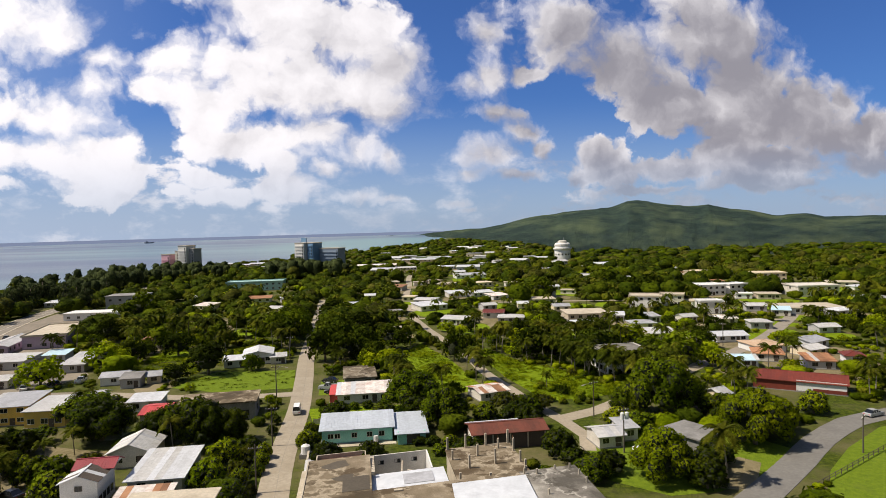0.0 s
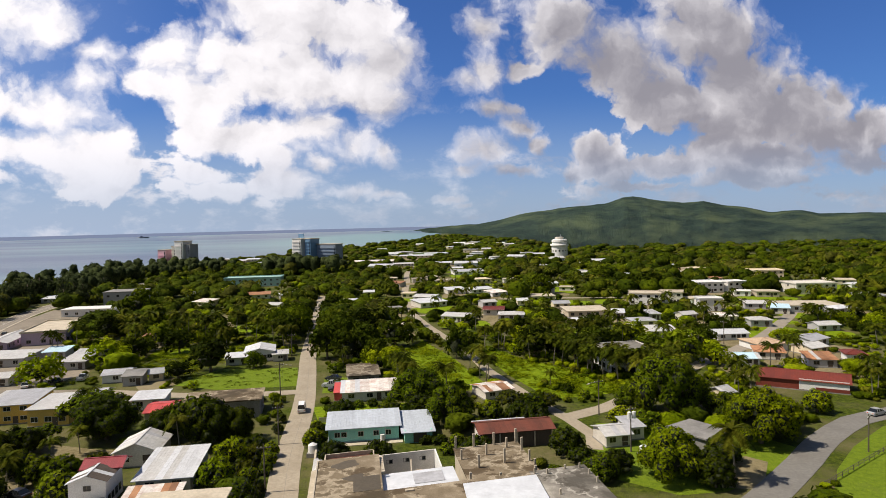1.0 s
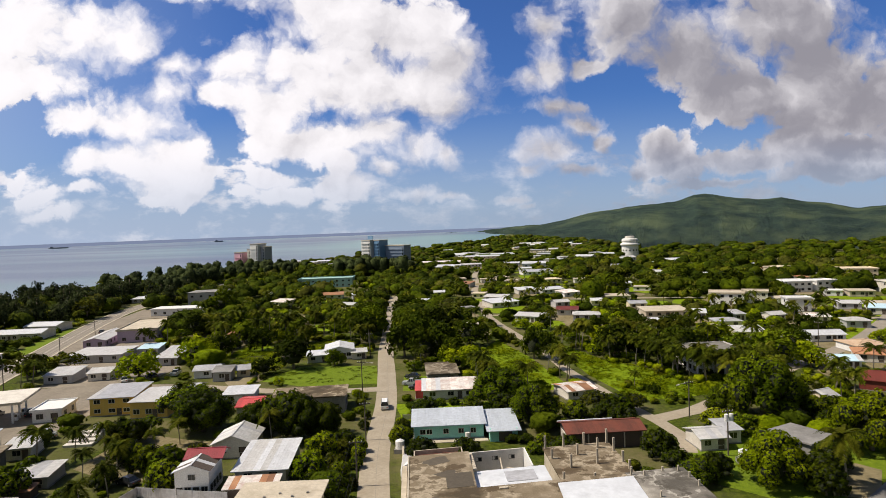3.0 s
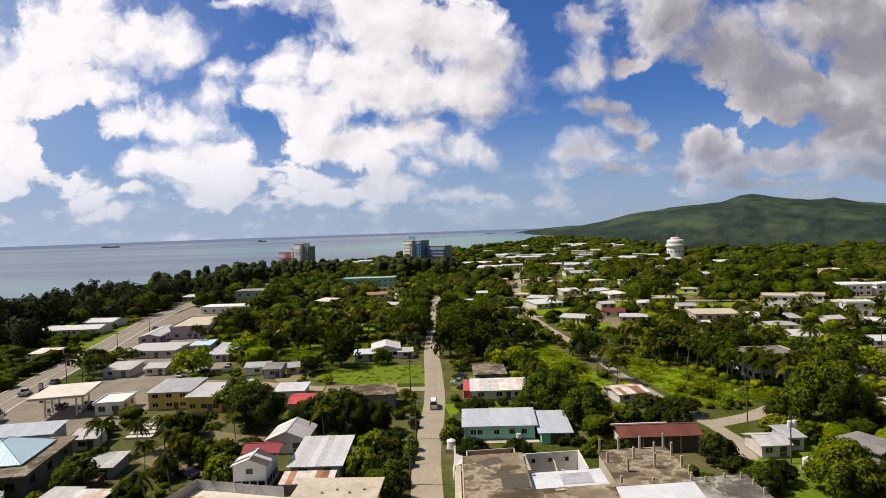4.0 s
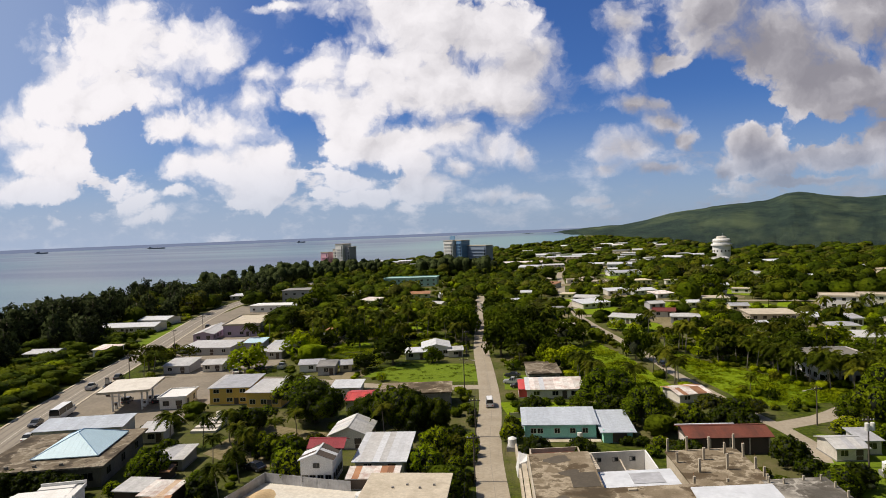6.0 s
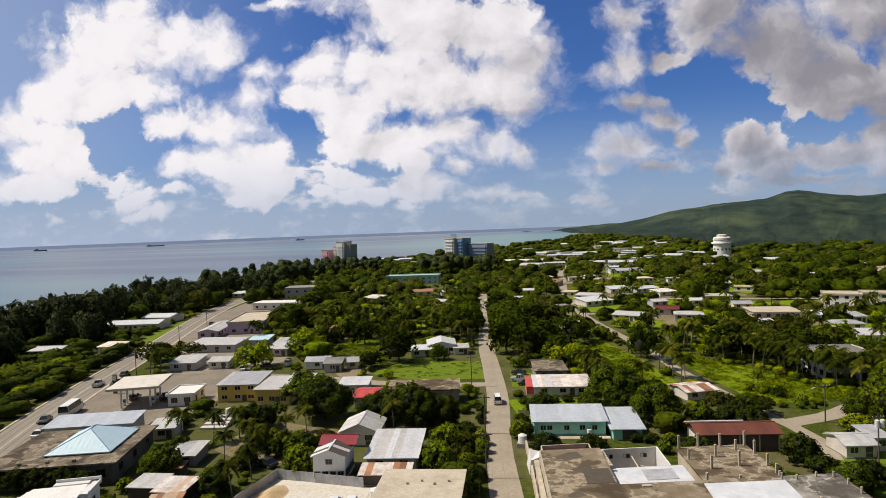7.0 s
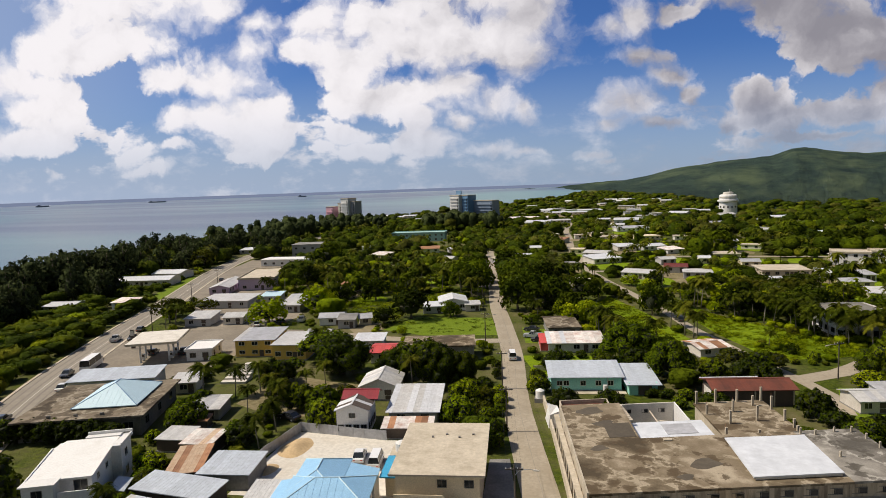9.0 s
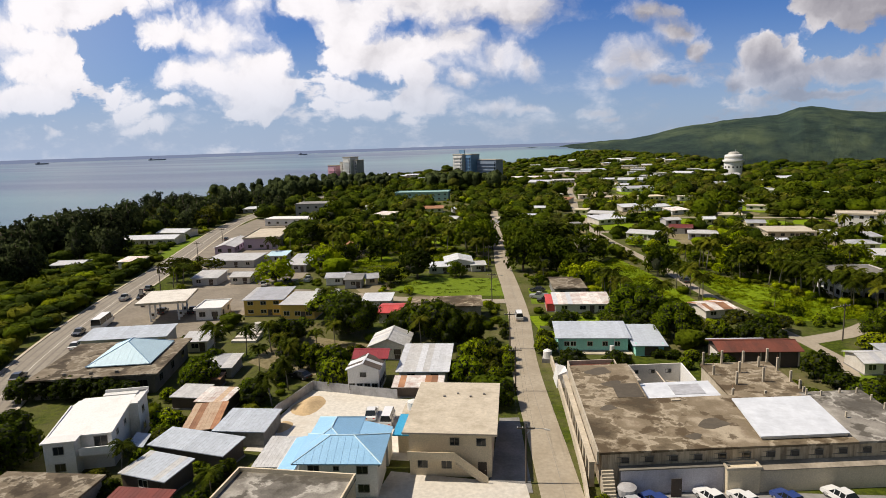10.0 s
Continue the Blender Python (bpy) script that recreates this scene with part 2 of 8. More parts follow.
def leaf(name, a, b_, c):
    """Foliage: tone changes from tree to tree and, less, from clump to clump."""
    m, nt, b = nodes_of(name)
    g = nt.nodes.new("ShaderNodeNewGeometry")
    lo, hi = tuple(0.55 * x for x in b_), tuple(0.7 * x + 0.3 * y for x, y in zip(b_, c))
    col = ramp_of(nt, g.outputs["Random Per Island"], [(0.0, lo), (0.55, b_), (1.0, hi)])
    w = world_noise(nt, 0.10, 3.0)
    col = blend(nt, ramp_of(nt, w, [(0.30, (0.8, 0.8, 0.8)), (0.48, (0, 0, 0))]), col, a)
    col = blend(nt, ramp_of(nt, w, [(0.50, (0, 0, 0)), (0.72, (0.75, 0.75, 0.75))]), col, c)
    # metre-scale noise multiplies the leaf colour, down to 0.42 in patches
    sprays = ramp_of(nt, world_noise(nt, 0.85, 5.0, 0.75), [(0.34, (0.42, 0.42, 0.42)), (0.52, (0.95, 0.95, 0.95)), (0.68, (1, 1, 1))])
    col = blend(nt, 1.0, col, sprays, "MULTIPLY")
    col = rand_tint(nt, col, 0.65, 1.45)
    nt.links.new(col, b.inputs["Base Color"])
    b.inputs["Roughness"].default_value = 0.65
    b.inputs["Specular IOR Level"].default_value = 0.03
    bump_to(nt, b, world_noise(nt, 0.75, 5.0, 0.75), 1.0, 1.1)
    tr = nt.nodes.new("ShaderNodeBsdfTranslucent")
    nt.links.new(col, tr.inputs["Color"])
    mx = nt.nodes.new("ShaderNodeMixShader")
    mx.inputs[0].default_value = 0.14
    out = nt.nodes["Material Output"]
    nt.links.new(b.outputs[0], mx.inputs[1])
    nt.links.new(tr.outputs[0], mx.inputs[2])
    nt.links.new(mx.outputs[0], out.inputs["Surface"])
    return m


def grimy(name, base, mould):
    """Old plaster with mould that runs down from the top in streaks."""
    m, nt, b = nodes_of(name)
    g = nt.nodes.new("ShaderNodeNewGeometry")
    mp = nt.nodes.new("ShaderNodeMapping")
    mp.inputs["Scale"].default_value = (1.1, 1.1, 0.12)
    nt.links.new(g.outputs["Position"], mp.inputs["Vector"])
    n = nt.nodes.new("ShaderNodeTexNoise")
    n.inputs["Scale"].default_value, n.inputs["Detail"].default_value, n.inputs["Roughness"].default_value = 1.0, 6.0, 0.65
    nt.links.new(mp.outputs[0], n.inputs["Vector"])
    f = world_noise(nt, 4.0, 4.0, 0.6)
    a = world_noise(nt, 0.25, 5.0, 0.6)
    col = blend(nt, ramp_of(nt, n.outputs["Fac"], [(0.44, (0, 0, 0)), (0.62, (0.9, 0.9, 0.9))]), base, mould)
    col = blend(nt, ramp_of(nt, a, [(0.45, (0, 0, 0)), (0.65, (0.55, 0.55, 0.55))]), col, tuple(0.6 * x for x in base))
    col = blend(nt, 0.4, col, ramp_of(nt, f, [(0.3, (0.6, 0.6, 0.6)), (0.7, (1, 1, 1))]), "MULTIPLY")
    nt.links.new(col, b.inputs["Base Color"])
    b.inputs["Roughness"].default_value = 0.9
    return m


MAT = {}
MAT["conc"] = worn("stained_concrete", (0.36, 0.31, 0.25), (0.10, 0.085, 0.065), 0.75, 0.85, scale=0.22, fine=2.5)
def roof_slab(name, tones, wet):
    """Old bare roof slab: blotches, tide lines and dark damp patches."""
    m, nt, b = nodes_of(name)
    a = world_noise(nt, 0.13, 6.0, 0.58)
    c = world_noise(nt, 0.30, 5.0, 0.60)
    f = world_noise(nt, 5.0, 4.0, 0.6)
    col = ramp_of(nt, a, [(0.36, tones[0]), (0.455, tones[1]), (0.47, tones[3]), (0.52, tones[1]), (0.60, tones[2]), (0.68, tones[3])])
    col = blend(nt, ramp_of(nt, c, [(0.555, (0, 0, 0)), (0.585, (0.75, 0.75, 0.75)), (0.66, (0.9, 0.9, 0.9))]), col, wet)
    col = blend(nt, 0.5, col, ramp_of(nt, f, [(0.3, (0.5, 0.5, 0.5)), (0.7, (1, 1, 1))]), "MULTIPLY")
    nt.links.new(col, b.inputs["Base Color"])
    b.inputs["Roughness"].default_value = 0.9
    b.inputs["Specular IOR Level"].default_value = 0.2
    bump_to(nt, b, c, 0.3, 0.08)
    return m


MAT["roofconc"] = roof_slab("old_roof_concrete", ((0.085, 0.064, 0.040), (0.205, 0.160, 0.105), (0.265, 0.210, 0.145), (0.43, 0.36, 0.265)), (0.095, 0.066, 0.038))
MAT["roofgrey"] = roof_slab("old_grey_roof_concrete", ((0.11, 0.10, 0.085), (0.22, 0.20, 0.175), (0.31, 0.285, 0.25), (0.47, 0.44, 0.39)), (0.09, 0.08, 0.065))
MAT["roofbrown"] = roof_slab("brown_roof_concrete", ((0.07, 0.055, 0.04), (0.17, 0.135, 0.095), (0.25, 0.205, 0.15), (0.36, 0.31, 0.24)), (0.06, 0.045, 0.03))
MAT["clean_white"] = worn("smooth_white_panel", (0.66, 0.68, 0.72), (0.56, 0.57, 0.60), 0.3, 0.45, 0.0, scale=0.12, fine=0.6, tint=(0.97, 1.03), bump=0.03)
MAT["rust_dark"] = worn("dark_rusted_sheet", (0.15, 0.040, 0.022), (0.07, 0.028, 0.018), 0.6, 0.75, 0.0, scale=0.35, fine=1.5, tint=(0.75, 1.2))
MAT["red_deep"] = worn("deep_red_sheet", (0.26, 0.022, 0.03), (0.17, 0.018, 0.02), 0.4, 0.5, 0.0, tint=(0.9, 1.1))
MAT["stain"] = worn("damp_stain", (0.10, 0.08, 0.055), (0.06, 0.05, 0.035), 0.6, 0.8, scale=0.8, fine=3.0)
MAT["conc_grey"] = worn("grey_concrete", (0.27, 0.26, 0.25), (0.11, 0.105, 0.10), 0.7, 0.85, scale=0.3, fine=3.0)
MAT["conc_dark"] = worn("dark_roof_concrete", (0.20, 0.185, 0.16), (0.08, 0.075, 0.065), 0.7, 0.85, scale=0.35, fine=3.0)
MAT["conc_pale"] = worn("pale_concrete", (0.54, 0.47, 0.37), (0.30, 0.25, 0.18), 0.65, 0.85, scale=0.3, fine=2.0)
MAT["road"] = worn("coral_concrete_road", (0.37, 0.315, 0.24), (0.25, 0.205, 0.145), 0.6, 0.9, scale=0.16, fine=1.6, tint=(0.94, 1.05))
MAT["asphalt"] = worn("sun_bleached_asphalt", (0.285, 0.25, 0.205), (0.19, 0.16, 0.125), 0.6, 0.9, scale=0.1, fine=1.2)
MAT["asphalt_grey"] = worn("grey_street_asphalt", (0.20, 0.19, 0.175), (0.14, 0.13, 0.12), 0.6, 0.9, scale=0.2, fine=1.4)
MAT["asphalt_worn"] = worn("tyre_darkened_asphalt", (0.205, 0.178, 0.145), (0.15, 0.13, 0.105), 0.5, 0.85, scale=0.12, fine=1.0)
MAT["asphalt_pale"] = worn("pale_asphalt", (0.27, 0.26, 0.25), (0.18, 0.17, 0.16), 0.6, 0.9, scale=0.3, fine=1.6)
MAT["lot"] = worn("gravel_lot", (0.27, 0.23, 0.18), (0.14, 0.115, 0.085), 0.6, 0.95, scale=0.14, fine=1.2)
MAT["yard"] = worn("pale_yard_concrete", (0.60, 0.56, 0.50), (0.44, 0.38, 0.31), 0.45, 0.9, scale=0.2, fine=1.5)
MAT["heap"] = worn("ochre_sand", (0.58, 0.42, 0.24), (0.40, 0.28, 0.15), 0.5, 0.95, scale=0.4, fine=2.5)
MAT["white_metal"] = worn("white_sheet_metal", (0.62, 0.63, 0.66), (0.46, 0.46, 0.47), 0.4, 0.5, 0.0, scale=0.3, fine=1.5, tint=(0.93, 1.05))
MAT["grey_metal"] = worn("weathered_zinc_sheet", (0.46, 0.46, 0.48), (0.24, 0.235, 0.235), 0.5, 0.5, 0.1, scale=0.4, fine=1.5, tint=(0.92, 1.07))
MAT["pale_metal"] = worn("pale_zinc_sheet", (0.56, 0.55, 0.54), (0.36, 0.33, 0.30), 0.45, 0.5, 0.05, scale=0.35, fine=1.5, tint=(0.93, 1.06))
MAT["rust_metal"] = worn("rusted_sheet_metal", (0.40, 0.20, 0.10), (0.17, 0.055, 0.022), 0.75, 0.75, 0.0, scale=0.5, fine=2.0, tint=(0.7, 1.35))
MAT["rust_tan"] = worn("tan_rusted_sheet", (0.52, 0.38, 0.26), (0.36, 0.19, 0.10), 0.6, 0.7, 0.0, scale=0.7, fine=2.0, tint=(0.85, 1.15))
MAT["rust_white"] = worn("rust_streaked_white_sheet", (0.78, 0.74, 0.70), (0.36, 0.14, 0.08), 0.62, 0.6, 0.0, scale=0.45, fine=2.0, tint=(0.8, 1.15))
MAT["red_metal"] = worn("faded_red_sheet", (0.175, 0.032, 0.019), (0.10, 0.024, 0.016), 0.55, 0.6, 0.0, scale=0.3, fine=2.0, tint=(0.85, 1.15))
MAT["red_bright"] = worn("bright_red_sheet", (0.55, 0.07, 0.06), (0.36, 0.06, 0.05), 0.4, 0.5, 0.0, tint=(0.85, 1.15))
MAT["blue_metal"] = worn("sky_blue_sheet", (0.30, 0.55, 0.80), (0.22, 0.42, 0.63), 0.4, 0.42, 0.0, tint=(0.94, 1.06))
MAT["cyan_metal"] = worn("azure_sheet", (0.04, 0.36, 0.62), (0.03, 0.26, 0.48), 0.4, 0.42)
MAT["paleblue"] = worn("pale_blue_sheet", (0.52, 0.70, 0.80), (0.40, 0.56, 0.66), 0.45, 0.5)
MAT["blued_metal"] = worn("blue_grey_sheet_metal", (0.50, 0.54, 0.60), (0.36, 0.385, 0.43), 0.4, 0.45, 0.0, scale=0.3, fine=1.5, tint=(0.9, 1.08))
MAT["lilac"] = worn("lilac_white_plaster", (0.55, 0.53, 0.58), (0.35, 0.33, 0.37), 0.45, 0.85, scale=0.4)
MAT["white"] = worn("white_plaster", (0.74, 0.73, 0.72), (0.55, 0.53, 0.50), 0.3, 0.8, scale=0.4)
MAT["offwhite"] = worn("off_white_plaster", (0.66, 0.62, 0.56), (0.40, 0.36, 0.31), 0.5, 0.85, scale=0.4)
MAT["beige"] = worn("beige_plaster", (0.68, 0.58, 0.42), (0.48, 0.39, 0.26), 0.4, 0.85, scale=0.35)
MAT["grime"] = grimy("mouldy_cream_plaster", (0.60, 0.50, 0.37), (0.17, 0.13, 0.09))
MAT["turq"] = worn("turquoise_plaster", (0.30, 0.64, 0.55), (0.20, 0.46, 0.40), 0.4, 0.8, scale=0.4)
MAT["paleturq"] = worn("pale_turquoise_plaster", (0.36, 0.55, 0.52), (0.28, 0.40, 0.38), 0.4, 0.8, scale=0.1)
MAT["yellow"] = worn("ochre_plaster", (0.70, 0.46, 0.10), (0.52, 0.34, 0.09), 0.4, 0.8, scale=0.4)
MAT["pink"] = worn("lilac_pink_plaster", (0.46, 0.36, 0.47), (0.34, 0.27, 0.35), 0.4, 0.8, scale=0.3)
MAT["rose"] = worn("rose_plaster", (0.62, 0.36, 0.44), (0.5, 0.30, 0.36), 0.3, 0.8, scale=0.1)
MAT["bluewall"] = worn("blue_wall", (0.16, 0.30, 0.48), (0.12, 0.22, 0.36), 0.3, 0.6, scale=0.1)
MAT["greywall"] = worn("grey_wall", (0.42, 0.41, 0.42), (0.30, 0.29, 0.29), 0.4, 0.8, scale=0.2)
MAT["bluegrey"] = worn("blue_grey_cladding", (0.20, 0.25, 0.33), (0.15, 0.19, 0.26), 0.4, 0.5, scale=0.1)
MAT["ship_grey"] = worn("ship_grey_paint", (0.23, 0.25, 0.31), (0.18, 0.19, 0.24), 0.4, 0.6, scale=0.05)
MAT["darkwood"] = worn("dark_boards", (0.10, 0.075, 0.06), (0.05, 0.04, 0.035), 0.5, 0.85)
MAT["pole"] = worn("weathered_pole_wood", (0.10, 0.083, 0.068), (0.06, 0.05, 0.042), 0.5, 0.9)
MAT["steel"] = worn("galvanised_steel", (0.48, 0.48, 0.48), (0.3, 0.29, 0.28), 0.4, 0.4, 0.6)
MAT["bark"] = worn("bark", (0.20, 0.16, 0.12), (0.10, 0.08, 0.06), 0.6, 0.95, fine=8)
MAT["palm_bark"] = worn("palm_bark", (0.30, 0.26, 0.21), (0.18, 0.15, 0.12), 0.6, 0.95, fine=8)
MAT["rubber"] = worn("rubber", (0.03, 0.03, 0.03), (0.02, 0.02, 0.02), 0.4, 0.8)
for key, c in (("car_white", (0.78, 0.78, 0.78)), ("car_silver", (0.45, 0.46, 0.48)), ("car_dark", (0.03, 0.03, 0.035)), ("car_blue", (0.03, 0.06, 0.22)), ("car_red", (0.35, 0.04, 0.03))):
    m_, nt_, b_ = nodes_of(key)
    nt_.links.new(rand_tint(nt_, ramp_of(nt_, world_noise(nt_, 3.0), [(0.3, tuple(0.9 * x for x in c)), (0.7, c)]), 0.95, 1.05), b_.inputs["Base Color"])
    b_.inputs["Roughness"].default_value, b_.inputs["Coat Weight"].default_value = 0.3, 0.6
    MAT[key] = m_
m_, nt_, b_ = nodes_of("window_glass")
b_.inputs["Base Color"].default_value, b_.inputs["Roughness"].default_value = (0.015, 0.018, 0.02, 1), 0.08
MAT["glass"] = m_
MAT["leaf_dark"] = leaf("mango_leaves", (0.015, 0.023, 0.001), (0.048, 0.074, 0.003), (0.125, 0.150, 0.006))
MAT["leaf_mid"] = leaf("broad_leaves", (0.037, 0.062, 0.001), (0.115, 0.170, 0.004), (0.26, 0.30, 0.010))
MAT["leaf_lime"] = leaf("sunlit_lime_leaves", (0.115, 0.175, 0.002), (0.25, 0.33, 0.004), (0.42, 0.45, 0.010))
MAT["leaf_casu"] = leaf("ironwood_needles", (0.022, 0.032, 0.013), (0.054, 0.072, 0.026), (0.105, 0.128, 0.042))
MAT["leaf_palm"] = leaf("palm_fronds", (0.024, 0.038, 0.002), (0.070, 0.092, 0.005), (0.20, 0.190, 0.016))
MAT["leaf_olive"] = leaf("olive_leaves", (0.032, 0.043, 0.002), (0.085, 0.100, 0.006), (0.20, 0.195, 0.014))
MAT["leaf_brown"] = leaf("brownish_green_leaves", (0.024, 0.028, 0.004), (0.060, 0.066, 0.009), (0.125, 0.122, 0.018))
# near-black colour of the crown hearts, painting deep shade between the leaves
MAT["heart_shade"] = worn("crown_shade_dark", (0.016, 0.022, 0.004), (0.008, 0.011, 0.003), 0.5, 0.95, fine=3.0)


def grass_mat(name, lo, mid, hi, soil, bare):
    m, nt, b = nodes_of(name)
    a = world_noise(nt, 0.05, 6.0, 0.6)
    f = world_noise(nt, 0.9, 6.0, 0.7)
    col = ramp_of(nt, f, [(0.28, lo), (0.5, mid), (0.75, hi)])
    mask = ramp_of(nt, a, [(0.66 - bare * 0.4, (0, 0, 0)), (0.8 - bare * 0.3, (1, 1, 1))])
    col = blend(nt, mask, col, blend(nt, f, soil, mid))
    nt.links.new(col, b.inputs["Base Color"])
    b.inputs["Roughness"].default_value = 0.95
    b.inputs["Specular IOR Level"].default_value = 0.15
    bump_to(nt, b, f, 0.8, 0.6)
    return m


MAT["ground"] = grass_mat("undergrowth", (0.010, 0.016, 0.002), (0.055, 0.076, 0.005), (0.125, 0.145, 0.012), (0.21, 0.165, 0.095), 0.62)
MAT["grass"] = grass_mat("lush_grass", (0.080, 0.130, 0.002), (0.165, 0.24, 0.004), (0.25, 0.30, 0.008), (0.17, 0.18, 0.02), 0.1)
MAT["lawn"] = grass_mat("mown_lawn", (0.090, 0.140, 0.008), (0.135, 0.195, 0.011), (0.175, 0.235, 0.016), (0.13, 0.14, 0.04), 0.1)
MAT["dry"] = grass_mat("dry_yard", (0.10, 0.088, 0.038), (0.20, 0.165, 0.088), (0.31, 0.26, 0.155), (0.36, 0.30, 0.20), 0.5)


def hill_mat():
    m, nt, b = nodes_of("hazed_hill_forest")
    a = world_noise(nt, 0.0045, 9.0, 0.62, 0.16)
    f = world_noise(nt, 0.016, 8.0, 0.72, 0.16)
    # distance haze is painted in: the greens carry extra blue
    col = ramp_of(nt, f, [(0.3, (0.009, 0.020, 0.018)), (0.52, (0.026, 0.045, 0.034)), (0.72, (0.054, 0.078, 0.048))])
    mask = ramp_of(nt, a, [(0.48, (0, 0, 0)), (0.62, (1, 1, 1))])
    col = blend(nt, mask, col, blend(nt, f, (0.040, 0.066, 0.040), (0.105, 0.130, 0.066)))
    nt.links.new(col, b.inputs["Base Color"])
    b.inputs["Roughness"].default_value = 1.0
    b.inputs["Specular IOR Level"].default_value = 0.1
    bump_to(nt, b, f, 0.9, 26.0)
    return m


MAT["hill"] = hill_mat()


def sea_mat():
    m, nt, b = nodes_of("lagoon_water")
    a = world_noise(nt, 0.0016, 5.0, 0.6)
    g = nt.nodes.new("ShaderNodeNewGeometry")
    mp = nt.nodes.new("ShaderNodeMapping")
    mp.inputs["Rotation"].default_value = (0, 0, radians(25))
    mp.inputs["Scale"].default_value = (0.0006, 0.004, 1)
    nt.links.new(g.outputs["Position"], mp.inputs["Vector"])
    n = nt.nodes.new("ShaderNodeTexNoise")
    n.inputs["Scale"].default_value, n.inputs["Detail"].default_value = 1.0, 6.0
    nt.links.new(mp.outputs[0], n.inputs["Vector"])
    col = ramp_of(nt, n.outputs["Fac"], [(0.35, (0.085, 0.108, 0.185)), (0.52, (0.125, 0.155, 0.225)), (0.68, (0.22, 0.265, 0.31))])
    col = blend(nt, ramp_of(nt, a, [(0.45, (0, 0, 0)), (0.6, (0.5, 0.5, 0.5))]), col, (0.13, 0.25, 0.28))
    # turquoise shallows over the reef flat off the point
    reef = nt.nodes.new("ShaderNodeVectorMath")
    reef.operation = "MULTIPLY_ADD"
    reef.inputs[1].default_value, reef.inputs[2].default_value = (1 / 420, 1 / 1500, 0), (260 / 420, -2300 / 1500, 0)
    nt.links.new(g.outputs["Position"], reef.inputs[0])
    away = nt.nodes.new("ShaderNodeVectorMath")
    away.operation = "LENGTH"
    nt.links.new(reef.outputs[0], away.inputs[0])
    col = blend(nt, ramp_of(nt, away.outputs["Value"], [(0.45, (0.85, 0.85, 0.85)), (1.0, (0, 0, 0))]), col, (0.17, 0.29, 0.30))
    nt.links.new(col, b.inputs["Base Color"])
    b.inputs["Roughness"].default_value, b.inputs["Specular IOR Level"].default_value = 0.38, 0.42
    b.inputs["IOR"].default_value = 1.33
    r = world_noise(nt, 0.25, 6.0, 0.7)
    bump_to(nt, b, r, 0.5, 0.6)
    return m


MAT["sea"] = sea_mat()

# ---- building kit ----
class Shape:
    """Collects verts and faces of one mesh."""

    def __init__(self):
        self.v, self.f = [], []

    def add(self, verts, faces, m=None):
        k = len(self.v)
        self.v += [tuple(m @ Vector(p)) if m else tuple(p) for p in verts]
        self.f += [tuple(i + k for i in q) for q in faces]
        return self

    def box(self, x0, y0, z0, x1, y1, z1, m=None, c=0.0):
        """A box; c chamfers its four upright edges."""
        if c:
            ring = [(x0 + c, y0), (x1 - c, y0), (x1, y0 + c), (x1, y1 - c), (x1 - c, y1), (x0 + c, y1), (x0, y1 - c), (x0, y0 + c)]
            return self.prism(ring, z0, z1, m)
        vs = [(x0, y0, z0), (x1, y0, z0), (x1, y1, z0), (x0, y1, z0), (x0, y0, z1), (x1, y0, z1), (x1, y1, z1), (x0, y1, z1)]
        return self.add(vs, [(3, 2, 1, 0), (4, 5, 6, 7), (0, 1, 5, 4), (1, 2, 6, 5), (2, 3, 7, 6), (3, 0, 4, 7)], m)

    def prism(self, ring, z0, z1, m=None):
        n = len(ring)
        vs = [(x, y, z0) for x, y in ring] + [(x, y, z1) for x, y in ring]
        fs = [tuple(reversed(range(n))), tuple(range(n, 2 * n))] + [(i, (i + 1) % n, n + (i + 1) % n, n + i) for i in range(n)]
        return self.add(vs, fs, m)

    def hull(self, low, high):
        """A slab between two rings of equal length."""
        n = len(low)
        return self.add(list(low) + list(high), [tuple(reversed(range(n))), tuple(range(n, 2 * n))] + [(i, (i + 1) % n, n + (i + 1) % n, n + i) for i in range(n)])

    def tube(self, pts, radii, sides=7):
        """A tapering tube along points."""
        pts = [Vector(p) for p in pts]
        vs, fs = [], []
        for i, p in enumerate(pts):
            d = (pts[min(i + 1, len(pts) - 1)] - pts[max(i - 1, 0)]).normalized()
            a = d.orthogonal().normalized()
            b = d.cross(a)
            for k in range(sides):
                w = 2 * math.pi * k / sides
                vs.append(p + (a * math.cos(w) + b * math.sin(w)) * radii[i])
        for i in range(len(pts) - 1):
            for k in range(sides):
                fs.append((i * sides + k, i * sides + (k + 1) % sides, (i + 1) * sides + (k + 1) % sides, (i + 1) * sides + k))
        fs.append(tuple(reversed(range(sides))))
        fs.append(tuple(range((len(pts) - 1) * sides, len(pts) * sides)))
        return self.add(vs, fs)

    def mesh(self, name, mat, smooth=False):
        me = bpy.data.meshes.new(name)
        me.from_pydata(self.v, [], self.f)
        me.materials.append(mat)
        if smooth:
            me.polygons.foreach_set("use_smooth", [True] * len(me.polygons))
        return me


def hang(name, me, parent, m=None, label=""):
    ob = new(name, me)
    ob.parent = parent
    if m is not None:
        ob.matrix_local = m
    return tagged(ob, label)


def part(name, shape, mat, parent, label="", m=None, smooth=False):
    return hang(name, shape.mesh(name, MAT[mat], smooth), parent, m, label)


def thing(name, x, y, z=0.0, rz=0.0, label="", category="", group="", kind=""):
    ob = new(name)
    ob.empty_display_size = 0.5
    ob.matrix_world = pose(x, y, z, 0, 0, rz)
    return tagged(ob, label, category, group, kind)


FOOT = []  # footprints that plants keep clear of: centre, turn, half sizes


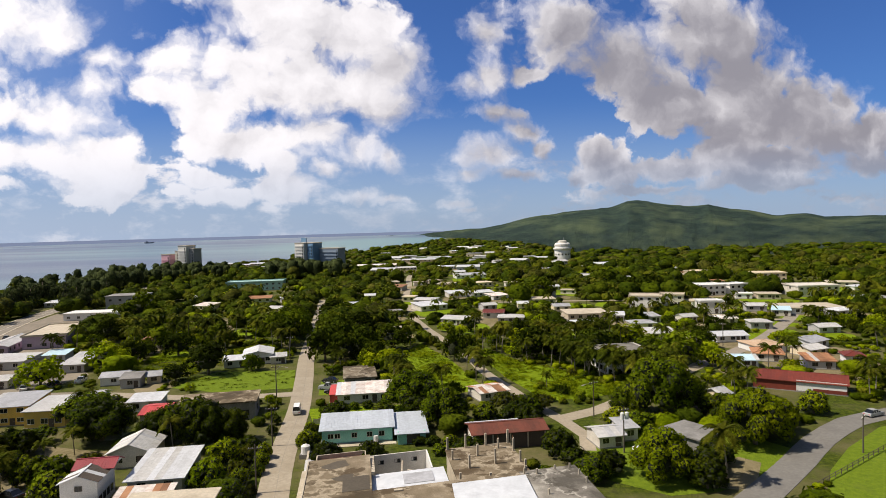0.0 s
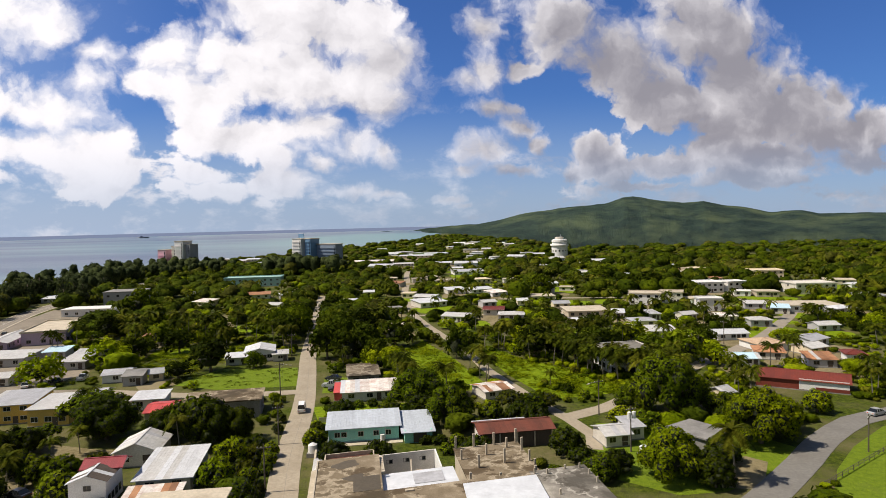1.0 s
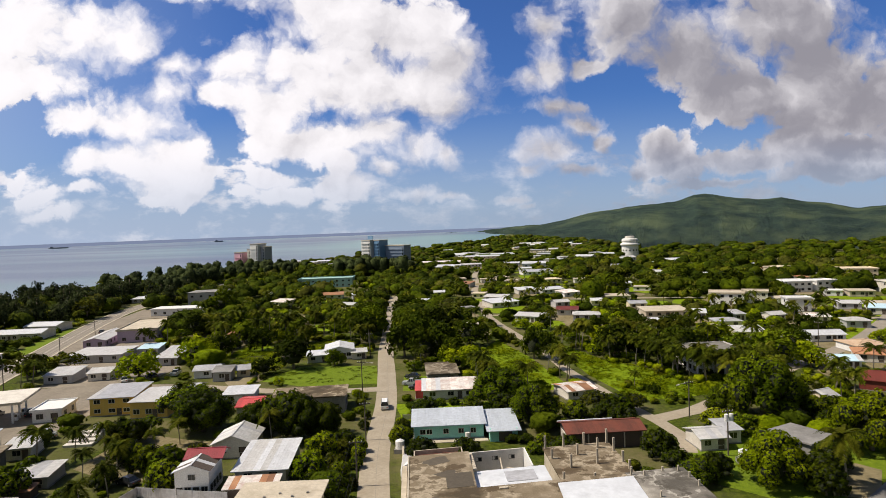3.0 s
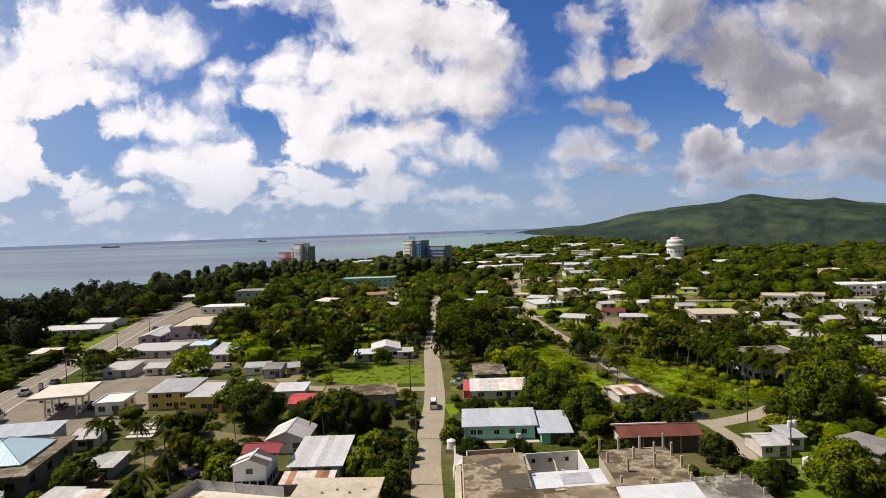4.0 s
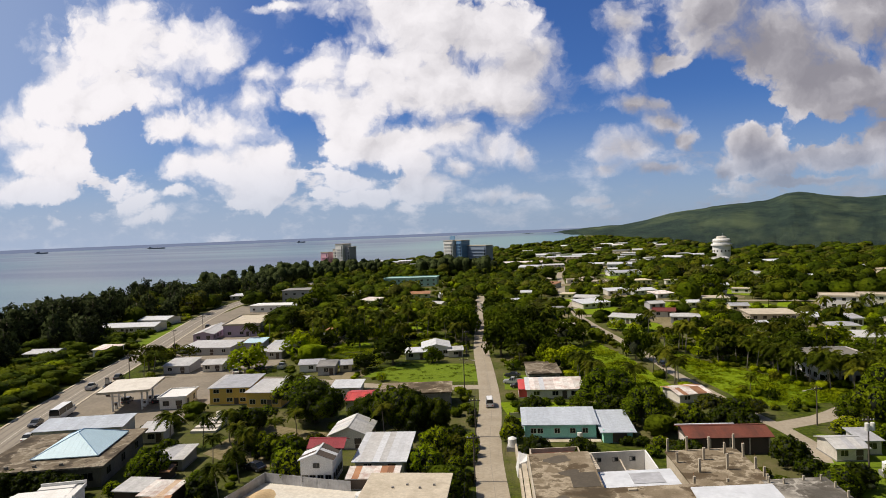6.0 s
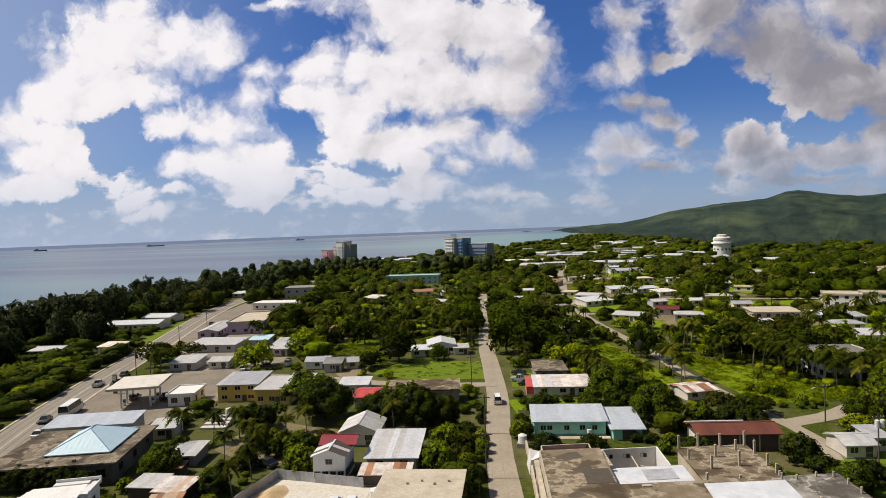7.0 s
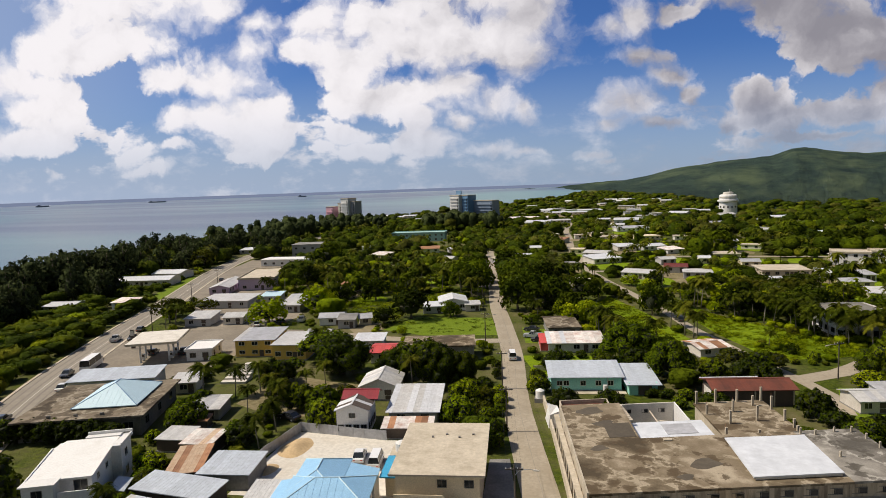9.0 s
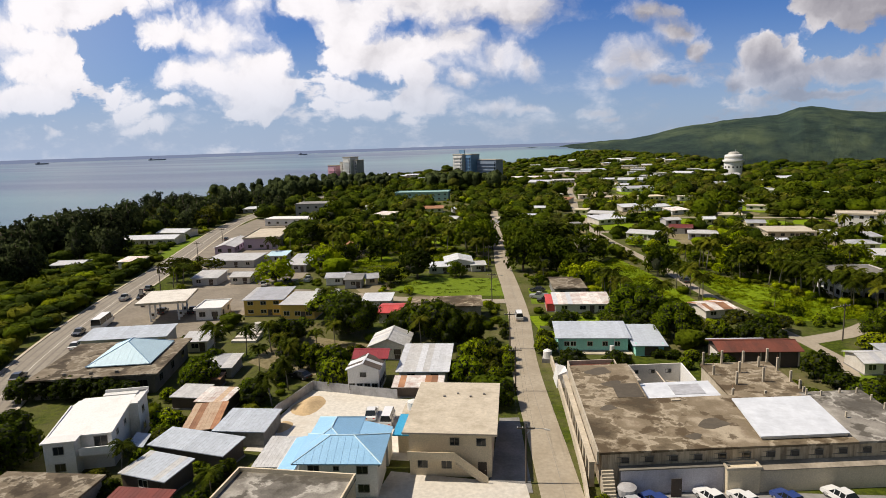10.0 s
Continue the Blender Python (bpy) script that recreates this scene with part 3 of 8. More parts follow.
def keep_clear(x, y, rz, w, d, margin=1.2, yard=None):
    """yard: depth of open ground on the street side; by default it grows with the distance."""
    FOOT.append((x, y, radians(rz), w / 2 + margin, d / 2 + margin, y * (0.055 if x > 0 and y > 180 else 0.07) if yard is None else yard))


CACHE = {}


def window_meshes(w, h, kind):
    key = (round(w, 2), round(h, 2), kind)
    if key not in CACHE:
        t = 0.07
        fr = Shape().box(-w / 2 - t, -0.06, -t, -w / 2, 0.04, h + t).box(w / 2, -0.06, -t, w / 2 + t, 0.04, h + t)
        fr.box(-w / 2, -0.06, h, w / 2, 0.04, h + t).box(-w / 2, -0.10, -t, w / 2, 0.04, 0).box(-0.025, -0.045, 0, 0.025, 0.04, h)
        pn = Shape().box(-w / 2, -0.012, 0, w / 2, 0.03, h)
        CACHE[key] = (fr.mesh("window", MAT["offwhite" if kind == "pale" else "conc_dark"]), pn.mesh("pane", MAT["glass"]))
    return CACHE[key]


def put_window(parent, x, y, z, face, w=1.2, h=1.0, kind="pale"):
    """face: turn of the wall's outward side; 0 looks to -y."""
    fr, pn = window_meshes(w, h, kind)
    ob = hang("window", fr, parent, pose(x, y, z, 0, 0, face))
    hang("pane", pn, ob)


def put_door(parent, x, y, face, w=0.95, h=2.05, mat="darkwood"):
    key = ("door", w, h, mat)
    if key not in CACHE:
        s = Shape().box(-w / 2, -0.05, 0.02, w / 2, 0.02, h)
        s.box(-w / 2 - 0.08, -0.07, 0.02, -w / 2, 0.02, h + 0.08).box(w / 2, -0.07, 0.02, w / 2 + 0.08, 0.02, h + 0.08).box(-w / 2, -0.07, h, w / 2, 0.02, h + 0.08)
        CACHE[key] = s.mesh("door", MAT[mat])
        CACHE[key, "h"] = Shape().box(w / 2 - 0.16, -0.11, 0.98, w / 2 - 0.08, -0.05, 1.06).mesh("handle", MAT["steel"])
    ob = hang("door", CACHE[key], parent, pose(x, y, 0, 0, 0, face))
    hang("handle", CACHE[key, "h"], ob)


def walls(parent, w, d, h, mat, base=0.0, t=0.18, label=""):
    s = Shape()
    s.box(-w / 2, -d / 2, base, w / 2, -d / 2 + t, h).box(-w / 2, d / 2 - t, base, w / 2, d / 2, h)
    s.box(-w / 2, -d / 2 + t, base, -w / 2 + t, d / 2 - t, h).box(w / 2 - t, -d / 2 + t, base, w / 2, d / 2 - t, h)
    return part("wall", s, mat, parent, label)


def sheet_panel(L, wd, mat):
    """One roofing sheet lying along +y from 0 to L, with two standing ribs."""
    key = ("sheet", round(L, 2), round(wd, 2), mat)
    if key not in CACHE:
        a, t, r = wd / 2 - 0.005, 0.02, 0.028
        s = Shape().box(-a, 0, 0, a, L, t)
        for x in (-a + 0.03, 0.0):
            s.add([(x - 0.04, 0, t), (x + 0.04, 0, t), (x, 0, t + r), (x - 0.04, L, t), (x + 0.04, L, t), (x, L, t + r)],
                  [(0, 1, 2), (5, 4, 3), (0, 3, 4, 1), (1, 4, 5, 2), (2, 5, 3, 0)])
        CACHE[key] = s.mesh("sheet", MAT[mat])
    return CACHE[key]


def lay_sheets(roof, origin, along, up, width, L, mat, alt=None, odds=0.0, rng=random):
    """Sheets side by side over a slope: origin at the eave's start, along the eave, up the slope."""
    if (roof.parent.location.xy - Vector((-15, 0))).length > 235:
        return  # too far off for single sheets to show
    n = max(2, round(width / 1.15))
    wd = width / n
    x = Vector(along).normalized()
    y = Vector(up).normalized()
    z = x.cross(y)
    for i in range(n):
        o = Vector(origin) + x * (wd * (i + 0.5)) + z * 0.012
        m = Matrix(((x.x, y.x, z.x, o.x), (x.y, y.y, z.y, o.y), (x.z, y.z, z.z, o.z), (0, 0, 0, 1)))
        mm = alt if alt and rng.random() < odds else mat
        hang("sheet", sheet_panel(L, wd, mm), roof, m)


def roof_gable(parent, w, d, h, rise, mat, o=0.5, axis="x", alt=None, odds=0.0, wall_mat="offwhite", x0=0.0, y0=0.0):
    """Ridge along x or y. Deck, gable ends, ridge cap and sheets."""
    if axis == "y":
        turn = pose(x0, y0, 0, 0, 0, 90)
        w, d = d, w
    else:
        turn = pose(x0, y0, 0)
    hw, hd = w / 2 + o, d / 2 + o
    sl = rise / (d / 2)
    eave, ridge = h - o * sl, h + rise
    s = Shape()
    for sg in (-1, 1):
        low = [(-hw, 0, ridge - 0.10), (hw, 0, ridge - 0.10), (hw, sg * hd, eave - 0.10), (-hw, sg * hd, eave - 0.10)]
        top = [(p[0], p[1], p[2] + 0.09) for p in low]
        if sg > 0:
            s.hull(low, top)
        else:
            s.hull(low[::-1], top[::-1])
    s.box(-hw, -0.16, ridge - 0.02, hw, 0.16, ridge + 0.07)
    roof = part("roof", s, mat, parent, m=turn)
    for sx in (-1, 1):
        x = sx * (w / 2 - 0.09)
        g = Shape().hull([(x - 0.08, -d / 2, h), (x - 0.08, d / 2, h), (x - 0.08, 0, ridge - 0.12)], [(x + 0.08, -d / 2, h), (x + 0.08, d / 2, h), (x + 0.08, 0, ridge - 0.12)])
        part("gable_end", g, wall_mat, parent, m=turn)
    L = math.hypot(hd, ridge - eave)
    lay_sheets(roof, (-hw, -hd, eave), (1, 0, 0), (0, hd, ridge - eave), 2 * hw, L, mat, alt, odds)
    lay_sheets(roof, (hw, hd, eave), (-1, 0, 0), (0, -hd, ridge - eave), 2 * hw, L, mat, alt, odds)
    return roof


def roof_shed(parent, w, d, h, fall, mat, o=0.45, alt=None, odds=0.0, x0=0.0, y0=0.0, rz=0.0):
    """One slope, high at the back (+y) by fall."""
    hw, hd = w / 2 + o, d / 2 + o
    za, zb = h, h + fall
    low = [(-hw, -hd, za), (hw, -hd, za), (hw, hd, zb), (-hw, hd, zb)]
    s = Shape().hull([(p[0], p[1], p[2] - 0.1) for p in low], [(p[0], p[1], p[2] - 0.01) for p in low])
    roof = part("roof", s, mat, parent, m=pose(x0, y0, 0, 0, 0, rz))
    lay_sheets(roof, (-hw, -hd, za), (1, 0, 0), (0, 2 * hd, fall), 2 * hw, math.hypot(2 * hd, fall), mat, alt, odds)
    return roof


def roof_flat(parent, w, d, h, mat, o=0.4, t=0.28, rim=0.0, rim_mat=None):
    s = Shape().box(-w / 2 - o, -d / 2 - o, h, w / 2 + o, d / 2 + o, h + t, c=0.06)
    roof = part("roof", s, mat, parent)
    if rim:
        a, b, k = w / 2 + o, d / 2 + o, 0.2
        for x0, y0, x1, y1 in ((-a, -b, a, -b + k), (-a, b - k, a, b), (-a, -b + k, -a + k, b - k), (a - k, -b + k, a, b - k)):
            part("parapet", Shape().box(x0, y0, h + t, x1, y1, h + t + rim), rim_mat or mat, roof)
    return roof


def roof_hip(parent, w, d, h, rise, mat, o=0.5, x0=0.0, y0=0.0, cap=None):
    """Four slopes; the ridge runs along the longer side."""
    hw, hd = w / 2 + o, d / 2 + o
    k = min(hw, hd)
    r = [(-hw + k, 0), (hw - k, 0)] if hw >= hd else [(0, -hd + k), (0, hd - k)]
    e = [(-hw, -hd, h), (hw, -hd, h), (hw, hd, h), (-hw, hd, h)]
    p, q = (*r[0], h + rise), (*r[1], h + rise)
    s = Shape()
    lowe = [(x, y, z - 0.16) for x, y, z in e]
    vs = e + [p, q] + lowe
    f = [(0, 1, 5, 4), (1, 2, 5), (2, 3, 4, 5), (3, 0, 4)] if hw >= hd else [(0, 1, 4), (1, 2, 5, 4), (2, 3, 5), (3, 0, 4, 5)]
    s.add(vs, f + [(6, 7, 1, 0), (7, 8, 2, 1), (8, 9, 3, 2), (9, 6, 0, 3), (9, 8, 7, 6)])
    roof = part("roof", s, mat, parent, m=pose(x0, y0, 0))
    caps = Shape()
    ends = [(e[0], p), (e[3], p), (e[1], q), (e[2], q), (p, q)] if hw >= hd else [(e[0], p), (e[1], p), (e[2], q), (e[3], q), (p, q)]
    for a, b in ends:
        if (Vector(a) - Vector(b)).length > 0.2:
            caps.tube([a, b], [0.09, 0.09], 6)
    part("ridge_cap", caps, cap or mat, roof)
    # standing seams down each slope, where the roof is near enough to show them
    if (parent.location.xy - Vector((-15, 0))).length < 150:
        for fx in np.arange(-hw + 0.6, hw, 0.9):
            t = min(1.0, (hw - abs(fx)) / k) if hw >= hd else 1.0
            zz = h + rise * (t if hw >= hd else 1 - abs(fx) / hw)
            ye = hd - (hd * t if hw >= hd else k * (1 - abs(fx) / hw))
            for sg in (-1, 1):
                part("seam", Shape().tube([(fx, sg * hd, h + 0.02), (fx, sg * ye, zz + 0.02)], [0.017, 0.017], 4), mat, roof)
    return roof


def row_windows(parent, w, d, z, n, side="front", ww=1.2, hh=1.0, kind="pale"):
    for i in range(n):
        f = (i + 0.5) / n - 0.5
        if side == "front":
            put_window(parent, f * w, -d / 2, z, 0, ww, hh, kind)
        elif side == "right":
            put_window(parent, w / 2, f * d, z, 90, ww, hh, kind)
        elif side == "left":
            put_window(parent, -w / 2, f * d, z, -90, ww, hh, kind)


def house(x, y, rz, w, d, h, wall="offwhite", roof="flat", rmat="conc_grey", rise=1.2, wins=3, side_wins=0, door=True, o=0.45,
          axis="x", alt=None, odds=0.0, rim=0.0, storeys=1, label="", name="house", group="", kind="pale", category="house", yard=None):
    """A small building on a plinth, with walls, roof, doors and windows."""
    th = thing(name, x, y, 0, rz, label, category, group)
    h = 0.9 * h
    keep_clear(x, y, rz, w, d, yard=yard)
    part("plinth", Shape().box(-w / 2 - 0.12, -d / 2 - 0.12, -0.1, w / 2 + 0.12, d / 2 + 0.12, 0.22), "conc_grey", th)
    walls(th, w, d, h, wall, 0.2)
    fh = h / storeys
    for k in range(storeys):
        z = k * fh + min(1.1, 0.4 * fh)
        hh = min(1.1, fh * 0.4)
        if wins:
            row_windows(th, w, d, z, wins, "front", min(1.4, 0.5 * w / wins), hh, kind)
        if side_wins:
            row_windows(th, w, d, z, side_wins, "right", 1.1, hh, kind)
            row_windows(th, w, d, z, side_wins, "left", 1.1, hh, kind)
    if door and w > 4:
        put_door(th, w * (0.5 / max(wins, 1)) if wins > 1 else w * 0.3, -d / 2, 0, h=min(2.05, fh - 0.5))
    if roof == "flat":
        roof_flat(th, w, d, h, rmat, o, rim=rim)
    elif roof == "gable":
        roof_gable(th, w, d, h, rise, rmat, o, axis, alt, odds, wall)
    elif roof == "shed":
        roof_shed(th, w, d, h, rise, rmat, o, alt, odds)
        for sx in (-w / 2, w / 2 - 0.1):
            part("gable_end", Shape().hull([(sx, -d / 2, h), (sx, d / 2, h), (sx, d / 2, h + rise - 0.12)], [(sx + 0.1, -d / 2, h), (sx + 0.1, d / 2, h), (sx + 0.1, d / 2, h + rise - 0.12)]), wall, th)
        part("back_wall", Shape().box(-w / 2 + 0.1, d / 2 - 0.1, h, w / 2 - 0.1, d / 2, h + rise - 0.12), wall, th)
    elif roof == "hip":
        roof_hip(th, w, d, h, rise, rmat, o)
    return th

# ---- land, sea and hills ----
COAST = [(-900, -4900), (-420, -900), (-300, -200), (-262, 120), (-258, 210), (-292, 300), (-340, 400), (-352, 520), (-335, 640), (-300, 780),
         (-255, 900), (-190, 1150), (-115, 1450), (-40, 1900), (15, 2500), (60, 3300), (80, 4900)]


def coast_x(y):
    for (xa, ya), (xb, yb) in zip(COAST, COAST[1:]):
        if ya <= y <= yb:
            return xa + (xb - xa) * (y - ya) / (yb - ya)
    return COAST[-1][0]


def land():
    ys = list(np.arange(-4900, -200, 300.0)) + list(np.arange(-200, 700, 12.0)) + list(np.arange(700, 4901, 100.0))
    cols = [-26, -9, -3, 0, 14, 40, 80, 130, 190, 260, 340, 450, 600, 900, 1400, 2200, 3600, 5000]
    v, f = [], []
    for y in ys:
        x0 = coast_x(y) + 7 * noise.noise((y * 0.02, 0, 3)) + 14 * noise.noise((y * 0.005, 0, 9))
        for c in cols:
            z = -2.2 if c == -26 else -0.9 if c == -9 else -0.35 if c == -3 else 0.0
            v.append((x0 + c, y, z))
    n = len(cols)
    for i in range(len(ys) - 1):
        for k in range(n - 1):
            a = i * n + k
            f.append((a, a + 1, a + n + 1, a + n))
    s = Shape()
    s.v, s.f = v, f
    tagged(new("ground", s.mesh("ground", MAT["ground"])), "green tropical undergrowth and bare soil between the houses", "ground", kind="structure")


def water():
    s = Shape()
    rings = [30, 120, 300, 600, 1000, 1600, 2500, 3600, 4985]
    n = 96
    s.v = [(0, 0, -0.8)] + [(r * math.cos(2 * math.pi * k / n), r * math.sin(2 * math.pi * k / n), -0.8) for r in rings for k in range(n)]
    s.f = [(0, 1 + k, 1 + (k + 1) % n) for k in range(n)]
    for i in range(len(rings) - 1):
        for k in range(n):
            a, b = 1 + i * n, 1 + (i + 1) * n
            s.f.append((a + k, b + k, b + (k + 1) % n, a + (k + 1) % n))
    tagged(new("water", s.mesh("water", MAT["sea"])), "calm blue-grey and turquoise lagoon reaching the horizon", "sea", kind="structure")


RIDGE = [(14, -0.75), (8.5, -0.72), (7, -0.53), (4, -0.50), (2.5, -0.50), (1.2, -0.33), (-3.5, 0.03), (-6.1, 0.38), (-8.1, 0.89), (-11.2, 1.25), (-15.1, 1.53), (-16.4, 1.95), (-17.5, 2.13),
         (-19.9, 1.65), (-21.5, 1.35), (-23.2, 1.52), (-24.8, 1.12), (-26.9, 0.81), (-28.5, 0.40), (-30.5, 0.45), (-31.6, 0.22), (-33.1, 0.27), (-38, 0.0), (-60, 0.8), (-100, 0.2)]


def hills():
    az = np.concatenate([np.arange(-100, -40, 1.0), np.arange(-40, 10.01, 0.3)])
    steps = np.linspace(0, 1, 56)
    rs = list(steps) + [1.02, 1.06, 1.12]
    xs, ys = zip(*sorted(RIDGE))
    s = Shape()
    R = 4250.0
    for a in az:
        el = np.interp(a, xs, ys)
        start = np.interp(a, [-100, -12, -3, 12], [720, 720, 1350, 1350])  # the slope begins nearer inland
        top = 42 + R * math.tan(radians(el - 0.12)) + 7 * noise.fractal((a * 0.35, 0, 5), 1.0, 2.0, 4)
        for q in rs:
            t = min(1.0, q)
            r = start + (R - start) * q
            k = 0.55 * t * t + 0.45 * t * t * (3 - 2 * t)
            px, py = -math.sin(radians(a)) * r, math.cos(radians(a)) * r
            gully = noise.ridged_multi_fractal((a * 0.42, r * 0.00010, 5.0), 0.9, 2.1, 4, 1.0, 2.0) - 1.1
            z = top * k + 0.12 * max(top, 10) * gully * k * (1.10 - t) * 1.5
            if q > 1:
                z = top - (r - R) * 0.25
            # the bay comes in before the low spit
            z -= 9.0 * min(1, max(0, (a + 3.6) / 2.6)) * min(1, max(0, (0.985 - q) / 0.04))
            s.v.append((px, py, z + 3.0 * min(1, t * 12) - 1.5 * (1 - t)))
    n = len(rs)
    for i in range(len(az) - 1):
        for k in range(n - 1):
            q = i * n + k
            s.f.append((q, q + 1, q + n + 1, q + n))
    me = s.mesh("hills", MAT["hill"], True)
    tagged(new("backdrop", me), "long green forested mountain ridge under cloud shadow, haze blue in its colour", "mountain", kind="structure")


land()
water()
hills()

ROADS = []  # centre lines and half widths that plants keep clear of
OPEN = []  # open patches that plants keep clear of


def strip_sides(line, width):
    pts = [Vector((*p, 0)) for p in line]
    left, right = [], []
    for i, p in enumerate(pts):
        d = (pts[min(i + 1, len(pts) - 1)] - pts[max(i - 1, 0)]).normalized()
        nrm = Vector((-d.y, d.x, 0))
        left.append(p + nrm * width / 2)
        right.append(p - nrm * width / 2)
    return left, right


def smooth_line(line, step=6.0):
    pts = [Vector((*p, 0)) for p in line]
    out = []
    for i in range(len(pts) - 1):
        a, b, c, d = pts[max(i - 1, 0)], pts[i], pts[i + 1], pts[min(i + 2, len(pts) - 1)]
        n = max(1, int((c - b).length / step))
        for k in range(n):
            t = k / n
            q = 0.5 * ((2 * b) + (c - a) * t + (2 * a - 5 * b + 4 * c - d) * t * t + (3 * b - a - 3 * c + d) * t ** 3)
            out.append((q.x, q.y))
    out.append(tuple(pts[-1][:2]))
    return out


def road(name, line, width, mat, z, label, category="road", clear=1.5):
    line = smooth_line(line)
    ROADS.append((line, width / 2 + clear))
    a, b = strip_sides(line, width)
    s = Shape()
    n = len(a)
    rings = []
    for p, q in zip(a, b):
        rings.append([(p.x, p.y, -0.15), (p.x, p.y, z - 0.02), (p.x * 0.97 + q.x * 0.03, p.y * 0.97 + q.y * 0.03, z), (q.x * 0.97 + p.x * 0.03, q.y * 0.97 + p.y * 0.03, z), (q.x, q.y, z - 0.02), (q.x, q.y, -0.15)])
    s.v = [p for r in rings for p in r]
    for i in range(n - 1):
        for k in range(5):
            s.f.append((i * 6 + k, (i + 1) * 6 + k, (i + 1) * 6 + k + 1, i * 6 + k + 1))
    s.f.append((0, 1, 2, 3, 4, 5))
    s.f.append(tuple(reversed(range((n - 1) * 6, n * 6))))
    return tagged(new(name, s.mesh(name, MAT[mat])), label, category, kind="structure")


def patch(name, ring, mat, z, label, category, clear=True):
    if clear:
        OPEN.append(ring)
    s = Shape().prism(ring if area(ring) > 0 else ring[::-1], -0.15, z)
    return tagged(new(name, s.mesh(name, MAT[mat])), label, category, kind="structure")


def area(r):
    return sum(r[i][0] * r[(i + 1) % len(r)][1] - r[(i + 1) % len(r)][0] * r[i][1] for i in range(len(r))) / 2


MAIN = [(-14, 20), (-20, 55), (-22.6, 69), (-24.7, 80), (-27.6, 94.5), (-31.3, 115), (-35.2, 146), (-41, 178), (-47, 209), (-53, 248), (-59.5, 288), (-66, 330), (-74, 380)]
BEACH = [(-75, 10), (-100, 48), (-120, 80), (-137, 112), (-150, 142), (-161, 170), (-174, 205), (-190, 245), (-208, 292), (-224, 345), (-236, 420), (-240, 520)]
TRACK = [(-14, 290), (-8, 262), (-2, 238), (6.5, 204), (11.3, 178), (16, 161), (21, 143), (25, 132), (27.5, 122), (26, 114)]
road("road_main", MAIN, 5.2, "road", 0.06, "pale dusty concrete street running between the houses")
road("road_seam", [(x + 0.35, y) for x, y in MAIN[1:9]], 0.10, "asphalt", 0.064, "dark tarred seam along the street", "road seam")
road("road_beach", BEACH, 9.0, "asphalt", 0.07, "sun-bleached two-lane beach road with tyre tracks")
for off_, wd_, mt_, lb_ in ((-2.9, 0.5, "asphalt_worn", "dark tyre track along the beach road"), (-1.1, 0.5, "asphalt_worn", "dark tyre track along the beach road"), (1.3, 0.5, "asphalt_worn", "dark tyre track along the beach road"), (3.1, 0.5, "asphalt_worn", "dark tyre track along the beach road"),
                             (0.1, 0.14, "offwhite", "faded white centre line of the beach road"), (-5.0, 0.7, "conc_pale", "pale concrete kerb beside the beach road"), (5.0, 0.7, "conc_pale", "pale concrete kerb beside the beach road")):
    road("road_marking" if abs(off_) < 4 else "kerb", [(x + 0.94 * off_, y + 0.34 * off_) for x, y in BEACH], wd_, mt_, 0.076 if abs(off_) < 4 else 0.16, lb_, "road marking" if abs(off_) < 4 else "kerb")
road("road_track", TRACK, 3.0, "road", 0.065, "narrow pale lane through green scrub")
road("road_corner", [(24, 133), (34, 139), (43, 148), (52, 158), (66, 172), (80, 187)], 4.4, "road", 0.05, "short pale side lane")
road("road_hill", [(80, 187), (92, 197), (111, 217), (128, 238), (144, 259), (156, 276), (175, 300)], 5.0, "asphalt", 0.075, "grey village lane with cars")
road("road_village", [(-14, 290), (20, 288), (50, 285), (90, 280), (128, 262), (144, 259)], 4.0, "road", 0.055, "pale village lane between low houses")
road("road_upper", [(30, 345), (70, 342), (110, 336), (150, 320), (168, 300)], 4.0, "road", 0.058, "upper village lane along the houses")
road("road_town", [(-14, 290), (-18, 330), (-24, 390), (-26, 460), (-30, 560), (-20, 700)], 4.5, "road", 0.052, "pale lane running on towards the far halls")
road("road_curve", [(20, 66), (32, 79), (46.8, 92.6), (60.4, 106), (70, 116), (83, 126.5), (92, 130.5), (112, 137), (150, 146)], 5.4, "asphalt_grey", 0.08, "curving asphalt street beside the lawn")
road("road_side", [(-40, 160), (-56, 158.5), (-72, 160), (-96, 165), (-120, 160)], 4.4, "road", 0.045, "pale gravel side street")
patch("lawn", [(38, 66), (51, 84), (63.5, 102), (73, 112), (86, 122.5), (95, 126), (140, 134), (150, 90), (80, 60)], "lawn", 0.05, "mown green lawn beside the curving street", "lawn")
patch("pavement_field", [(60, 60), (62, 76), (74, 92), (88, 100), (110, 102), (110, 60)], "conc_pale", 0.09, "pale concrete court beside the lawn", "pavement")
MEADOW = [(8, 216), (12, 196), (17, 170), (24, 147), (46, 153), (47, 166), (36, 176), (24, 190), (14, 214)]
STRIP = [(-9, 228), (-5, 215), (2, 195), (7, 172), (11, 158), (-4, 156), (-12, 178), (-15, 200)]
patch("grass_meadow", MEADOW, "grass", 0.03, "lush bright green scrub meadow", "grass")
patch("grass_strip", STRIP, "grass", 0.034, "bright green overgrown plot", "grass")
patch("grass_plot", [(-70, 188), (-46, 188), (-41, 166), (-62, 164), (-76, 170)], "lawn", 0.03, "bright green grass plot beside the street", "grass")
patch("fallow_field", [(-108, 258), (-90, 262), (-101, 302), (-126, 300)], "dry", 0.03, "pale fallow field among the trees", "field")
patch("grass_pavilion", [(-190, 212), (-182, 216), (-192, 248), (-200, 270), (-212, 276), (-204, 250)], "lawn", 0.03, "green lawn beside the pavilion", "grass")
